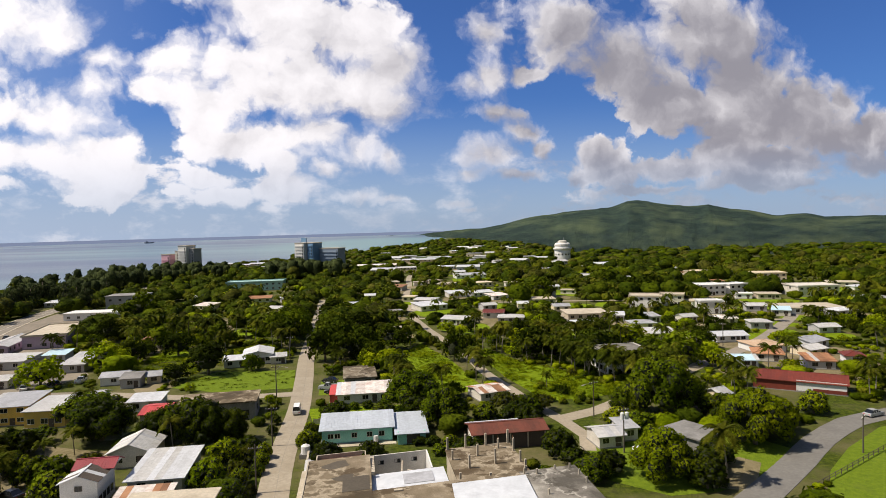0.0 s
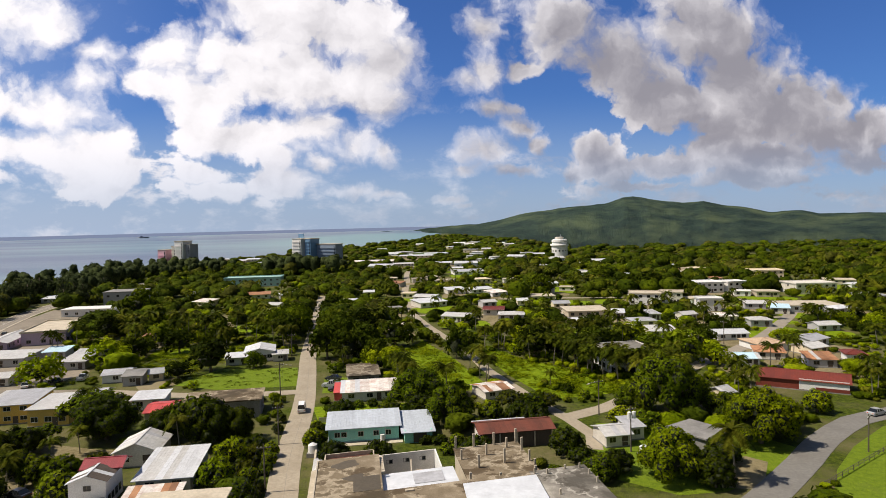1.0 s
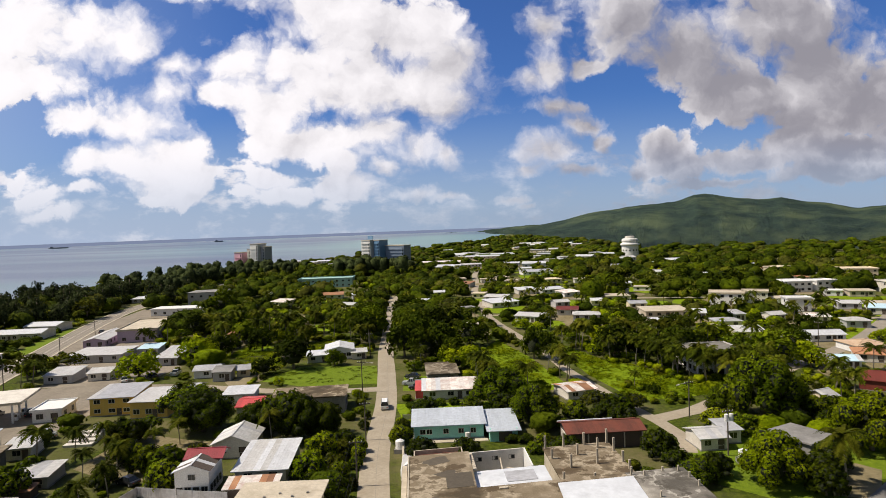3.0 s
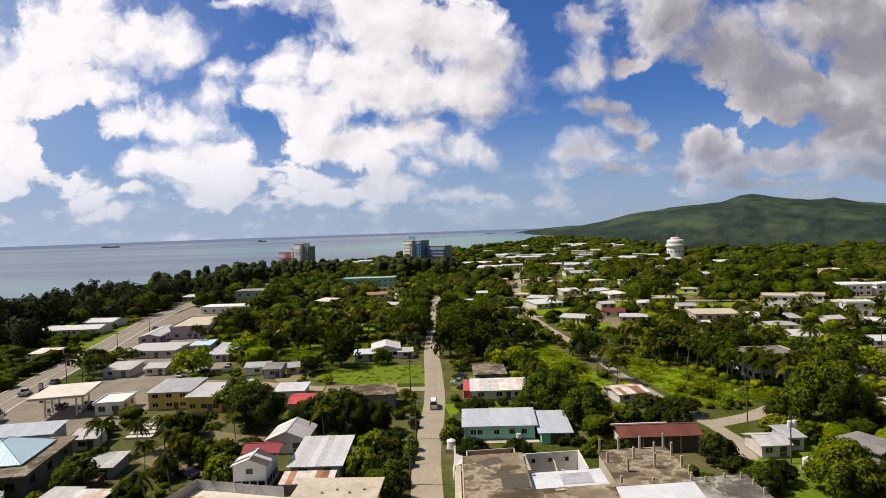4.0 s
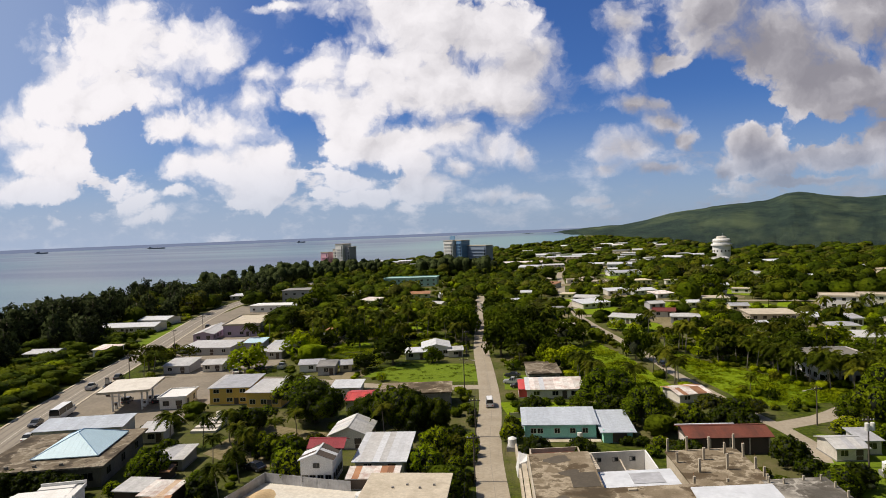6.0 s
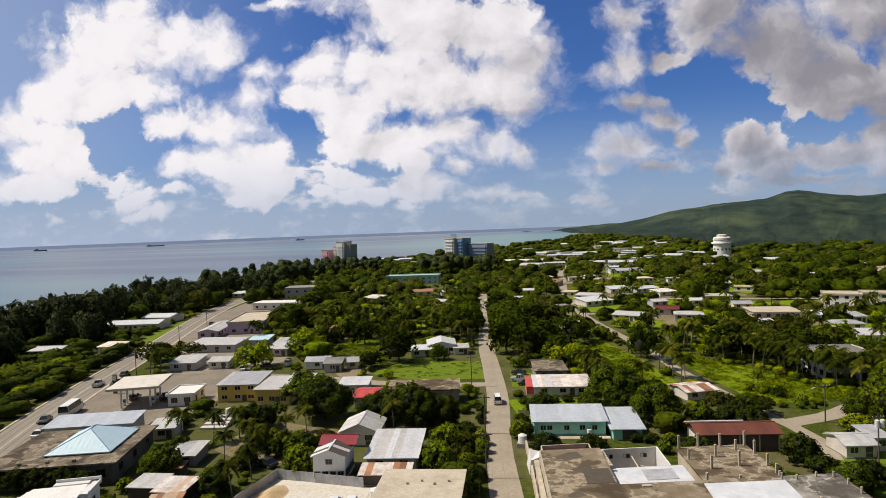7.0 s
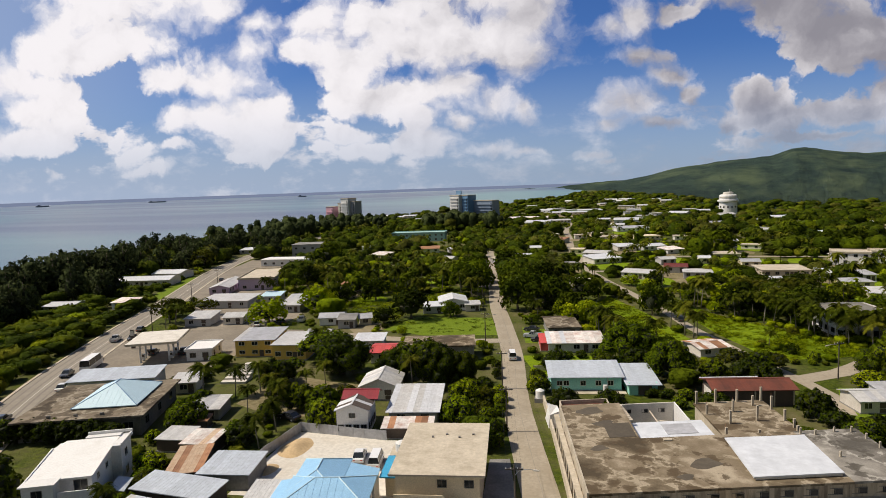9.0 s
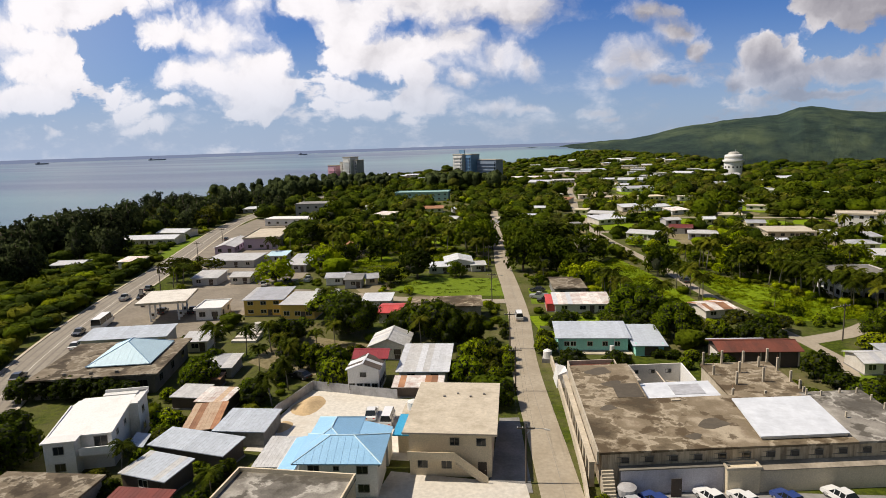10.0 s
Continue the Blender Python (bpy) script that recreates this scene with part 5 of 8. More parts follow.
def flat_front():
    """Dark flat roof with a raised rim, nearest of all."""
    th = thing("building", -50.5, 50.0, 0, 3, "flat-roofed building with a cream parapet and stained dark roof", "building")
    keep_clear(-50.5, 50, 3, 14, 12)
    walls(th, 13.4, 11.6, 6.7, "beige", 0)
    roof_flat(th, 13.4, 11.6, 6.7, "roofgrey", 0.1, 0.25, 0.5, "beige")


flat_front()


def white_villa():
    th = thing("house", -87.9, 68.3, 0, 22, "bright white two-storey house with stepped flat roofs", "house")
    keep_clear(-87.9, 68.3, 22, 10, 14)
    part("wall", Shape().hull([(-4.2, -4.8, 0), (3.6, -4.8, 0), (3.6, 5.4, 0), (-4.2, 5.4, 0)], [(-4.2, -4.8, 4.9), (3.6, -4.8, 4.9), (3.6, 5.4, 6.0), (-4.2, 5.4, 6.0)]), "white", th)
    part("roof", Shape().hull([(-4.5, -5.1, 4.9), (3.9, -5.1, 4.9), (3.9, 5.7, 6.0), (-3.4, 5.7, 6.0), (-4.5, 3.4, 5.78)], [(-4.5, -5.1, 5.1), (3.9, -5.1, 5.1), (3.9, 5.7, 6.2), (-3.4, 5.7, 6.2), (-4.5, 3.4, 5.98)]), "white", th)
    for xa in (-4.5, 3.7):
        part("parapet", Shape().hull([(xa, -5.1, 5.1), (xa + 0.2, -5.1, 5.1), (xa + 0.2, 3.4, 5.98), (xa, 3.4, 5.98)], [(xa, -5.1, 5.2), (xa + 0.2, -5.1, 5.2), (xa + 0.2, 3.4, 6.15), (xa, 3.4, 6.15)]), "white", th)
    # deeper back block that stands out past the side wall
    part("wall", Shape().box(3.61, 2.4, 0, 5.0, 6.8, 5.9).box(-0.6, 5.41, 0, 3.6, 6.8, 5.9), "white", th)
    part("roof", Shape().box(3.95, 2.2, 5.9, 5.3, 7.1, 6.1, c=0.04).box(-0.9, 5.75, 5.9, 3.94, 7.1, 6.34, c=0.04), "white", th)
    part("parapet", Shape().box(-0.9, 6.9, 6.34, 5.3, 7.1, 6.75).box(5.1, 2.2, 6.1, 5.3, 6.9, 6.4), "white", th)
    part("wall", Shape().box(-4.2, -6.7, 0, -0.4, -4.81, 5.0), "white", th)
    part("roof", Shape().box(-4.5, -6.95, 5.0, -0.1, -4.81, 5.18, c=0.05), "white", th)
    part("awning", Shape().hull([(5.02, -3.6, 2.2), (7.0, -3.6, 1.7), (7.0, 0.6, 1.7), (5.02, 0.6, 2.2)], [(5.02, -3.6, 2.28), (7.0, -3.6, 1.78), (7.0, 0.6, 1.78), (5.02, 0.6, 2.28)]), "blued_metal", th, "pale sheet lean-to beside the house")
    for ya in (-3.5, 0.4):
        part("awning_post", Shape().box(6.85, ya, 0, 6.97, ya + 0.12, 1.72), "steel", th)
    part("balcony", Shape().box(0.0, -6.6, 2.8, 4.4, -4.81, 3.0).box(0.0, -6.6, 3.0, 4.4, -6.45, 3.9).box(4.25, -6.45, 3.0, 4.4, -4.82, 3.9), "white", th)
    for y in (-2.6, 0.6):
        put_window(th, 3.6, y, 3.7, 90, 0.8, 0.8, "pale")
    put_window(th, 5.0, 4.4, 3.8, 90, 1.0, 1.1, "pale")
    put_window(th, 5.0, 4.4, 1.1, 90, 1.0, 1.1, "pale")
    put_window(th, 2.2, -4.8, 3.2, 0, 1.6, 1.4, "dark")
    put_window(th, -2.4, -6.7, 3.4, 0, 1.2, 1.0, "dark")
    put_window(th, -2.4, -6.7, 1.0, 0, 1.2, 1.0, "dark")


white_villa()


def pyramid_shop():
    th = thing("shop_building", -107.2, 95.2, 0, 18, "low concrete shop with a pale blue pyramid roof on top", "building")
    keep_clear(-107.2, 95.2, 18, 22, 22)
    walls(th, 20.5, 19, 3.6, "conc_dark", 0)
    roof_flat(th, 20.5, 19, 3.6, "roofbrown", 0.9, 0.3)
    part("clerestory", Shape().box(-2.8, -5.2, 3.9, 8.0, 7.6, 4.22), "glass", th, "dark glazed band under the pyramid roof")
    roof_hip(th, 10.8, 13.0, 4.25, 2.7, "paleblue", 0.3, 2.6, 1.2, cap="bluewall")
    row_windows(th, 20.5, 19, 1.2, 5, "front", 1.6, 1.3, "dark")
    row_windows(th, 20.5, 19, 1.2, 3, "right", 1.6, 1.3, "dark")
    for x in (-5.5, -1.0, 3.4):
        part("roof_vent", Shape().box(x, -9.0, 3.9, x + 0.5, -8.6, 4.35), "conc_dark", th)


pyramid_shop()
house(-117.5, 111.5, 18, 17.5, 7.0, 3.6, "offwhite", "shed", "blued_metal", 0.6, 4, label="long low shop row with blue-grey sheet roof")
house(-101.5, 113.0, 18, 5.0, 6.0, 2.8, "offwhite", "shed", "pale_metal", 0.4, 1, label="small shed with pale roof sheets", name="shed", category="shed")


def filling_station():
    th = thing("filling_station_canopy", -125.5, 136.0, 0, 22, "flat cream filling-station canopy on slim columns", "canopy")
    keep_clear(-125.5, 136, 22, 12, 16)
    part("roof", Shape().box(-6, -7, 4.9, 6, 7, 5.5, c=0.15), "offwhite", th)
    part("fascia", Shape().box(-6.1, -7.1, 5.05, 6.1, -7.0, 5.45).box(6.0, -7.0, 5.05, 6.1, 7.0, 5.45), "conc_pale", th)
    for x in (-3.4, 3.4):
        for y in (-4.5, 0.0, 4.5):
            part("column", Shape().box(x - 0.2, y - 0.2, 0, x + 0.2, y + 0.2, 4.9, c=0.05), "white", th)
        for y in (-2.2, 2.4):
            pm = part("pump", Shape().box(x - 0.35, y - 0.3, 0.15, x + 0.35, y + 0.3, 1.75, c=0.06), "white", th)
            part("pump_panel", Shape().box(x - 0.28, y - 0.34, 1.0, x + 0.28, y - 0.301, 1.6), "darkwood", pm)
    sg = thing("price_sign", -139.5, 143.5, 0, 22, "dark roadside pillar sign with a pale board", "sign")
    part("pillar", Shape().box(-0.5, -0.25, 0, 0.5, 0.25, 5.2, c=0.05), "darkwood", sg)
    part("board", Shape().box(-0.42, -0.29, 3.6, 0.42, -0.255, 5.0), "offwhite", sg)


filling_station()
house(-113.5, 137.5, 16, 6.2, 8.6, 3.1, "white", "flat", "white", 0, 2, side_wins=2, label="small white kiosk building of the filling station", rim=0.3, kind="dark")
house(-101.0, 144.5, 11, 10.0, 12.0, 4.9, "yellow", "shed", "grey_metal", 0.5, 3, 2, label="ochre-yellow two-storey house with zinc roof", alt="pale_metal", odds=0.3, storeys=2)
house(-90.0, 142.0, 6, 8.6, 11.0, 4.4, "yellow", "shed", "pale_metal", 0.6, 3, 1, label="ochre-yellow house wing with pale roof sheets", alt="grey_metal", odds=0.25)
house(-66.0, 140.5, 9, 5.2, 8.5, 3.0, "offwhite", "gable", "red_bright", 0.7, 1, label="small house with a bright red metal roof")
house(-72.8, 150.0, 9, 7.2, 6.4, 3.0, "white", "shed", "white_metal", 0.5, 2, label="white-roofed cottage beside the red-roofed house")
house(-58.5, 115.5, 8, 7.4, 8.4, 3.3, "offwhite", "gable", "pale_metal", 1.5, 2, label="gabled house with weathered pale roof sheets", axis="y", alt="grey_metal", odds=0.3)
house(-48.6, 105.6, 8, 8.4, 12.5, 3.0, "offwhite", "shed", "white_metal", 0.7, 2, label="wide low house under a large white sheet roof", alt="pale_metal", odds=0.35, o=0.6)
house(-47.5, 95.6, 8, 8.2, 3.6, 2.2, "darkwood", "shed", "rust_white", 0.5, 0, door=False, label="rust-striped lean-to roof behind the apartments", alt="rust_metal", odds=0.45, name="shed", category="shed", o=0.3)


def red_white_house():
    th = thing("house", -57.4, 97.5, 0, 8, "narrow two-storey white house with red and striped roofs", "house")
    keep_clear(-57.4, 97.5, 8, 7, 9)
    walls(th, 5.4, 7.0, 4.6, "white", 0)
    roof_gable(th, 5.4, 4.6, 4.6, 1.0, "white_metal", 0.35, "y", "darkwood", 0.35, "white", 0, -1.2)
    roof_gable(th, 6.0, 4.2, 5.0, 0.9, "red_deep", 0.3, "x", None, 0, "white", 0.4, 3.2)
    for i in range(4):
        put_window(th, -2.0 + 1.32 * i, -3.5, 0.9, 0, 0.9, 1.0, "dark")
    put_window(th, 0, -3.5, 3.2, 0, 1.0, 0.7, "dark")
    for i in range(4):
        put_window(th, 2.7, -2.4 + 1.5 * i, 0.9, 90, 0.9, 1.0, "dark")


red_white_house()

house(-84.6, 85.8, 4, 4.8, 4.6, 2.5, "darkwood", "shed", "pale_metal", 0.3, 0, door=False, label="low shed with faded grey-white roof sheets", name="shed", category="shed", o=0.3)
house(-79.2, 85.0, 4, 5.0, 5.2, 2.5, "darkwood", "shed", "rust_tan", 0.3, 0, door=False, label="low shed with tan rust-bleached roof sheets", alt="rust_white", odds=0.4, name="shed", category="shed", o=0.3)
house(-76.4, 77.2, 20, 4.6, 8.6, 2.4, "darkwood", "shed", "rust_metal", 0.4, 0, door=False, label="shed roofed with deep orange rusty sheets", alt="rust_tan", odds=0.3, name="shed", category="shed", o=0.3)
house(-68.8, 76.4, 6, 7.4, 6.6, 2.7, "conc_grey", "shed", "blued_metal", 0.35, 0, door=False, label="shed with a smooth grey sheet roof", name="shed", category="shed", o=0.3)
house(-72.5, 69.0, -6, 12.0, 4.4, 2.7, "darkwood", "shed", "blued_metal", 0.4, 0, door=False, label="long open shed under dull grey roof sheets", name="shed", category="shed", o=0.3)
house(-73.5, 62.0, -8, 7.0, 4.8, 2.7, "darkwood", "shed", "blued_metal", 0.4, 1, label="hut with pale weathered roof sheets", alt="pale_metal", odds=0.35, name="shed", category="shed", o=0.3)
house(-83.5, 53.5, 6, 12.5, 6.0, 3.6, "conc_grey", "flat", "roofbrown", 0, 2, label="low house with a mouldy flat concrete roof", kind="dark")
house(-70.8, 54.6, 4, 7.0, 4.0, 2.6, "darkwood", "shed", "red_metal", 0.4, 0, door=False, label="small hut with brown rusty roof", name="shed", category="shed", o=0.3)
house(-88.2, 100.2, 12, 6.0, 6.4, 2.4, "greywall", "shed", "grey_metal", 0.4, 2, label="hut with a patched zinc roof", alt="pale_metal", odds=0.4, name="shed", category="shed")
house(-86.8, 93.6, 12, 5.4, 2.6, 1.9, "darkwood", "shed", "rust_metal", 0.3, 0, door=False, label="low lean-to roofed with rusty sheets", name="shed", category="shed", o=0.2)
house(-59.4, 68.4, 8, 4.8, 7.6, 2.6, "conc_grey", "shed", "pale_metal", 0.3, 0, door=False, label="garage with a plain grey roof", name="shed", category="shed", o=0.2)
house(-52.5, 142.5, 11, 16.5, 9.5, 4.4, "conc_grey", "flat", "roofconc", 0, 4, 1, label="grey two-storey concrete house half hidden by trees", kind="dark")
house(-61.5, 203.0, 14, 9.0, 11.0, 3.6, "white", "gable", "white_metal", 1.1, 3, 1, label="white house with pale blue-white sheet roof", axis="y")
house(-66.5, 196.0, 14, 7.0, 6.0, 2.8, "white", "shed", "white_metal", 0.5, 2, label="low white wing with sheet roof")
house(-54.2, 200.0, 14, 4.6, 5.0, 2.6, "offwhite", "shed", "pale_metal", 0.4, 1, label="small outbuilding with pale roof", name="shed", category="shed")

# ---- left side: shops and long sheds along the beach road ----
house(-219.5, 250.5, 10, 30, 12, 3.4, "offwhite", "gable", "white_metal", 1.2, 7, label="long low pavilion with pale roof", alt="pale_metal", odds=0.3)
house(-220.0, 273.0, 2, 15, 12, 3.4, "offwhite", "gable", "white_metal", 1.2, 3, label="low pavilion with white roof")
house(-158.0, 252.0, 16, 15, 32, 5.4, "pink", "flat", "conc_pale", 0, 3, 6, label="lilac-pink two-storey shop building", rim=0.4, kind="dark")
house(-168.0, 238.0, 16, 8.0, 26, 3.4, "pink", "gable", "pale_metal", 1.0, 2, 6, label="lilac gabled shop front with grey roof", axis="y", kind="dark")
house(-146.0, 204.0, 6, 18, 12, 3.2, "greywall", "shed", "pale_metal", 0.6, 4, label="wide low shed with banded zinc roof", alt="grey_metal", odds=0.45)
house(-127.5, 177.0, 11, 6.2, 8.0, 2.8, "offwhite", "gable", "pale_metal", 0.8, 2, label="small cottage with grey-white roof")
house(-179.0, 321.0, 3, 30, 12, 4.0, "white", "flat", "white", 0, 6, label="long white flat-roofed shop")
house(-187.0, 368.0, 9, 21, 16, 8.4, "greywall", "flat", "conc_grey", 0, 4, 3, label="tall plain grey block", storeys=2, kind="dark")
house(-139.0, 460.0, 6, 40, 16, 7.0, "paleturq", "flat", "paleturq", 0, 9, 2, label="long pale turquoise hotel block", storeys=2, rim=0.5)
house(-258.0, 325.0, 3, 15, 18, 3.2, "offwhite", "hip", "pale_metal", 1.6, 3, label="pavilion with a pale hipped roof")
FAR_LEFT = [(-333, 445, 24, "white_metal"), (-301, 439, 14, "pale_metal"), (-238, 385, 15, "white_metal"), (-249, 290, 15, "pale_metal"), (-208, 193, 11, "white_metal"), (-185, 197, 8, "rust_white"),
            (-138, 174, 8, "pale_metal"), (-225, 271, 7, "white_metal"), (-133, 212, 7, "paleblue"), (-117, 196, 7, "pale_metal"), (-120, 206, 6, "grey_metal"), (-95, 178, 7, "grey_metal"), (-88, 173, 5, "conc_grey"), (-89, 155, 6, "grey_metal")]
rb = random.Random(3)
for x_, y_, w_, m_ in FAR_LEFT:
    house(x_, y_, rb.uniform(2, 14), w_, rb.uniform(0.55, 0.85) * w_ + 2, rb.uniform(2.7, 3.2), rb.choice(("offwhite", "white", "greywall")), rb.choice(("gable", "shed")), m_, 0.8, max(1, int(w_ / 4)), label="low village building with sheet-metal roof", alt="pale_metal", odds=0.25)

# ---- right side: village houses up the slope ----
VILLAGE = [(101, 305, 15, "white", 2), (115, 308, 11, "offwhite", 2), (126, 304, 10, "white", 1), (150, 349, 17, "white", 2), (166, 351, 12, "white", 2), (223, 419, 19, "beige", 2), (201, 332, 22, "offwhite", 2), (121, 280, 9.4, "white", 2), (163, 271, 25, "white", 1), (147, 267, 7.2, "paleblue", 1), (170, 262, 9.7, "white_metal", 1),
           (87, 259, 6.0, "grey_metal", 1), (55, 245, 9.1, "white_metal", 1), (63, 271, 18, "conc_pale", 1), (75, 265, 5.0, "white_metal", 1), (78, 221, 9.8, "pale_metal", 1), (78, 242, 9.3, "grey_metal", 1), (57, 300, 7.8, "grey_metal", 1), (53, 329, 12, "conc_pale", 1), (40, 315, 5.2, "white_metal", 1), (29, 267, 11, "pale_metal", 1)]
LANE = [(99, 213, 11, "white_metal", 1), (122, 237, 7.8, "pale_metal", 1), (114, 249, 8.0, "rust_white", 1), (172, 325, 11, "conc_pale", 1), (144, 283, 8.7, "pale_metal", 1), (102, 194, 10, "rust_tan", 1), (86, 175, 6, "paleblue", 1), (97, 182, 8, "rust_metal", 1), (119, 199, 9.7, "grey_metal", 1), (112, 187, 7.1, "pale_metal", 1),
        (105, 171, 7, "rust_metal", 1), (118, 176, 5, "red_metal", 1), (210, 300, 15, "grey_metal", 1), (186, 451, 13, "beige", 2), (101, 256, 6.5, "pale_metal", 1), (244, 374, 16, "conc_pale", 1), (161, 330, 8.0, "white", 1), (63, 141, 3.5, "grey_metal", 1), (131, 300, 10, "pale_metal", 1), (140, 225, 8, "pale_metal", 1)]
TOWN = [(-8, 316, 15, "white_metal", 1), (-9, 341, 13, "pale_metal", 1), (7, 373, 11, "white_metal", 1), (21, 373, 14, "white_metal", 1), (26, 437, 14, "beige", 1), (22, 513, 26, "grey_metal", 1), (14, 556, 11, "white_metal", 1), (-3, 637, 29, "white_metal", 1), (-39, 634, 21, "pale_metal", 1), (-75, 689, 44, "rust_white", 1), (-31, 790, 43, "white_metal", 1),
        (-9, 839, 38, "white_metal", 1), (30, 1064, 35, "white_metal", 1), (72, 1294, 26, "white_metal", 1), (-32, 424, 10, "rust_metal", 1), (-41, 462, 13, "conc_pale", 1), (-20, 358, 7.2, "beige", 1), (-58, 318, 12, "conc_grey", 1), (-49, 330, 9.6, "white_metal", 1)]
GROVES = [(-45, 373, 6.2, "white_metal", 1), (-19, 245, 6.7, "conc_pale", 1), (6, 266, 12, "pale_metal", 1), (22, 312, 7.4, "pale_metal", 1), (23, 284, 9.3, "red_metal", 1), (121, 764, 17, "white_metal", 1), (100, 551, 20, "grey_metal", 1), (69, 597, 12, "white_metal", 1), (218, 768, 12, "white_metal", 1), (135, 445, 9.3, "white_metal", 1), (164, 837, 19, "white_metal", 1),
          (2, 435, 12, "beige", 1), (47, 435, 8.0, "offwhite", 1), (-19, 455, 6.6, "offwhite", 1)]
SHORE_SIDE = [(-282, 816, 19, "white_metal", 1), (-252, 777, 19, "white_metal", 1), (-242, 799, 18, "white_metal", 1), (-201, 709, 17, "white_metal", 1), (-133, 342, 11, "rust_white", 1), (-157, 389, 9.1, "pale_metal", 1), (-112, 373, 13, "rust_metal", 1), (-93, 371, 12, "white_metal", 1), (-88, 322, 7.3, "pale_metal", 1), (-111, 232, 6.9, "rust_metal", 1), (-84, 175, 3.6, "grey_metal", 1)]
PLOTS = []  # centre and radius of the open ground round each house
YARDS, GREENS = [], []  # bare yards and small lawns round the village houses


def plot(x, y, r, rng):
    """An uneven ring of open ground."""
    if y > 205:
        PLOTS.append((x, y, r))
    return [(x + r * rng.uniform(0.75, 1.2) * math.cos(a), y + 1.25 * r * rng.uniform(0.75, 1.2) * math.sin(a)) for a in np.arange(0, 6.2, 0.7)]


# open green strips between the village rows
for x_, y_, r_ in ((66, 318, 12), (88, 322, 10), (120, 330, 11), (150, 296, 9), (185, 372, 12), (205, 366, 10), (92, 232, 8), (112, 222, 7), (135, 248, 7), (44, 296, 9), (28, 330, 9), (-2, 352, 8), (-118, 282, 13), (-96, 214, 8), (-86, 262, 8), (-112, 250, 8), (230, 350, 10), (66, 382, 12), (110, 396, 14), (150, 410, 14)):
    GREENS.append(plot(x_, y_, r_, rb))
for x_, y_, w_, m_, st_ in VILLAGE + LANE + TOWN + GROVES + SHORE_SIDE:
    flat_ = m_ in ("white", "offwhite", "beige", "conc_pale", "conc_grey")
    dp_ = min(16, rb.uniform(0.5, 0.8) * w_ + 2.5)
    house(x_, y_ + dp_ / 2, rb.uniform(-10, 14) if w_ > 16 else rb.uniform(-25, 30), w_, dp_, (3.1 if y_ > 230 else 2.7) * st_, (m_ if m_ != "conc_grey" else "greywall") if flat_ else rb.choice(("offwhite", "white", "beige", "greywall")), "flat" if flat_ else rb.choice(("gable", "gable", "hip", "shed")), "conc_pale" if flat_ and rb.random() < 0.4 else m_, 0.9,
          max(1, min(8, int(w_ / 3.4))), 1 if st_ == 2 else 0, door=y_ < 350, label="white two-storey flat-roofed house in the village" if st_ == 2 else "single-storey village house with metal roof" if not flat_ else "low flat-roofed village house with pale walls", storeys=st_, kind="dark", rim=0.35 if flat_ and st_ == 2 else 0,
          alt=None if flat_ else "pale_metal", odds=0.2, yard=(0.05 if w_ > 16 else rb.uniform(0.03, 0.05)) * y_)
    (YARDS if rb.random() < 0.55 or y_ < 215 else GREENS).append(plot(x_ + rb.uniform(-4, 4), y_ - 0.02 * y_, 0.6 * w_ + 3, rb))
# small roofs that show here and there between the crowns
for i in range(60):
    x_, y_ = rb.uniform(-30, 300), rb.uniform(215, 560)
    if x_ > 0.72 * y_ or any(math.hypot(x_ - a, y_ - b) < 17 for a, b, *_ in FOOT):
        continue
    w_ = rb.uniform(7, 12)
    house(x_, y_, rb.uniform(-40, 40), w_, rb.uniform(0.6, 0.9) * w_, rb.uniform(2.6, 3.2), rb.choice(("offwhite", "white", "beige", "greywall")), rb.choice(("gable", "flat", "shed", "hip")), rb.choice(("pale_metal", "white_metal", "conc_pale", "rust_white", "grey_metal", "rust_metal", "conc_grey")), 0.9, 2, door=False, label="small village house with a weathered roof among trees", kind="dark", yard=rb.uniform(0.02, 0.045) * y_)
    (YARDS if rb.random() < 0.5 else GREENS).append(plot(x_ + rb.uniform(-6, 6), y_ - rb.uniform(2, 9), 0.6 * w_ + 2, rb))
# far halls and stores past the village
for i in range(30):
    x_, y_ = rb.uniform(-95, 150), rb.uniform(560, 1250)
    if any(math.hypot(x_ - a, y_ - b) < 24 for a, b, *_ in FOOT):
        continue
    w_ = rb.uniform(12, 26)
    house(x_, y_, rb.uniform(-32, 40), w_, rb.uniform(0.45, 0.8) * w_, rb.uniform(3.4, 5.0), rb.choice(("white", "offwhite", "beige")), rb.choice(("gable", "flat")), rb.choice(("white_metal", "white_metal", "pale_metal", "white")), 1.6, 3, door=False, label="distant white-roofed hall among trees", kind="dark", yard=0.04 * y_)


def plots(name, rings, mat, z, label):
    s = Shape()
    for i, ring in enumerate(rings):
        s.prism(ring, -0.1, z + 0.0012 * i)
    tagged(new(name, s.mesh(name, MAT[mat])), label, "ground", kind="structure")


plots("ground_yards", YARDS, "dry", 0.012, "bare pale yards round the village houses")
plots("ground_greens", GREENS, "grass", 0.016, "small bright green lawns round the village houses")


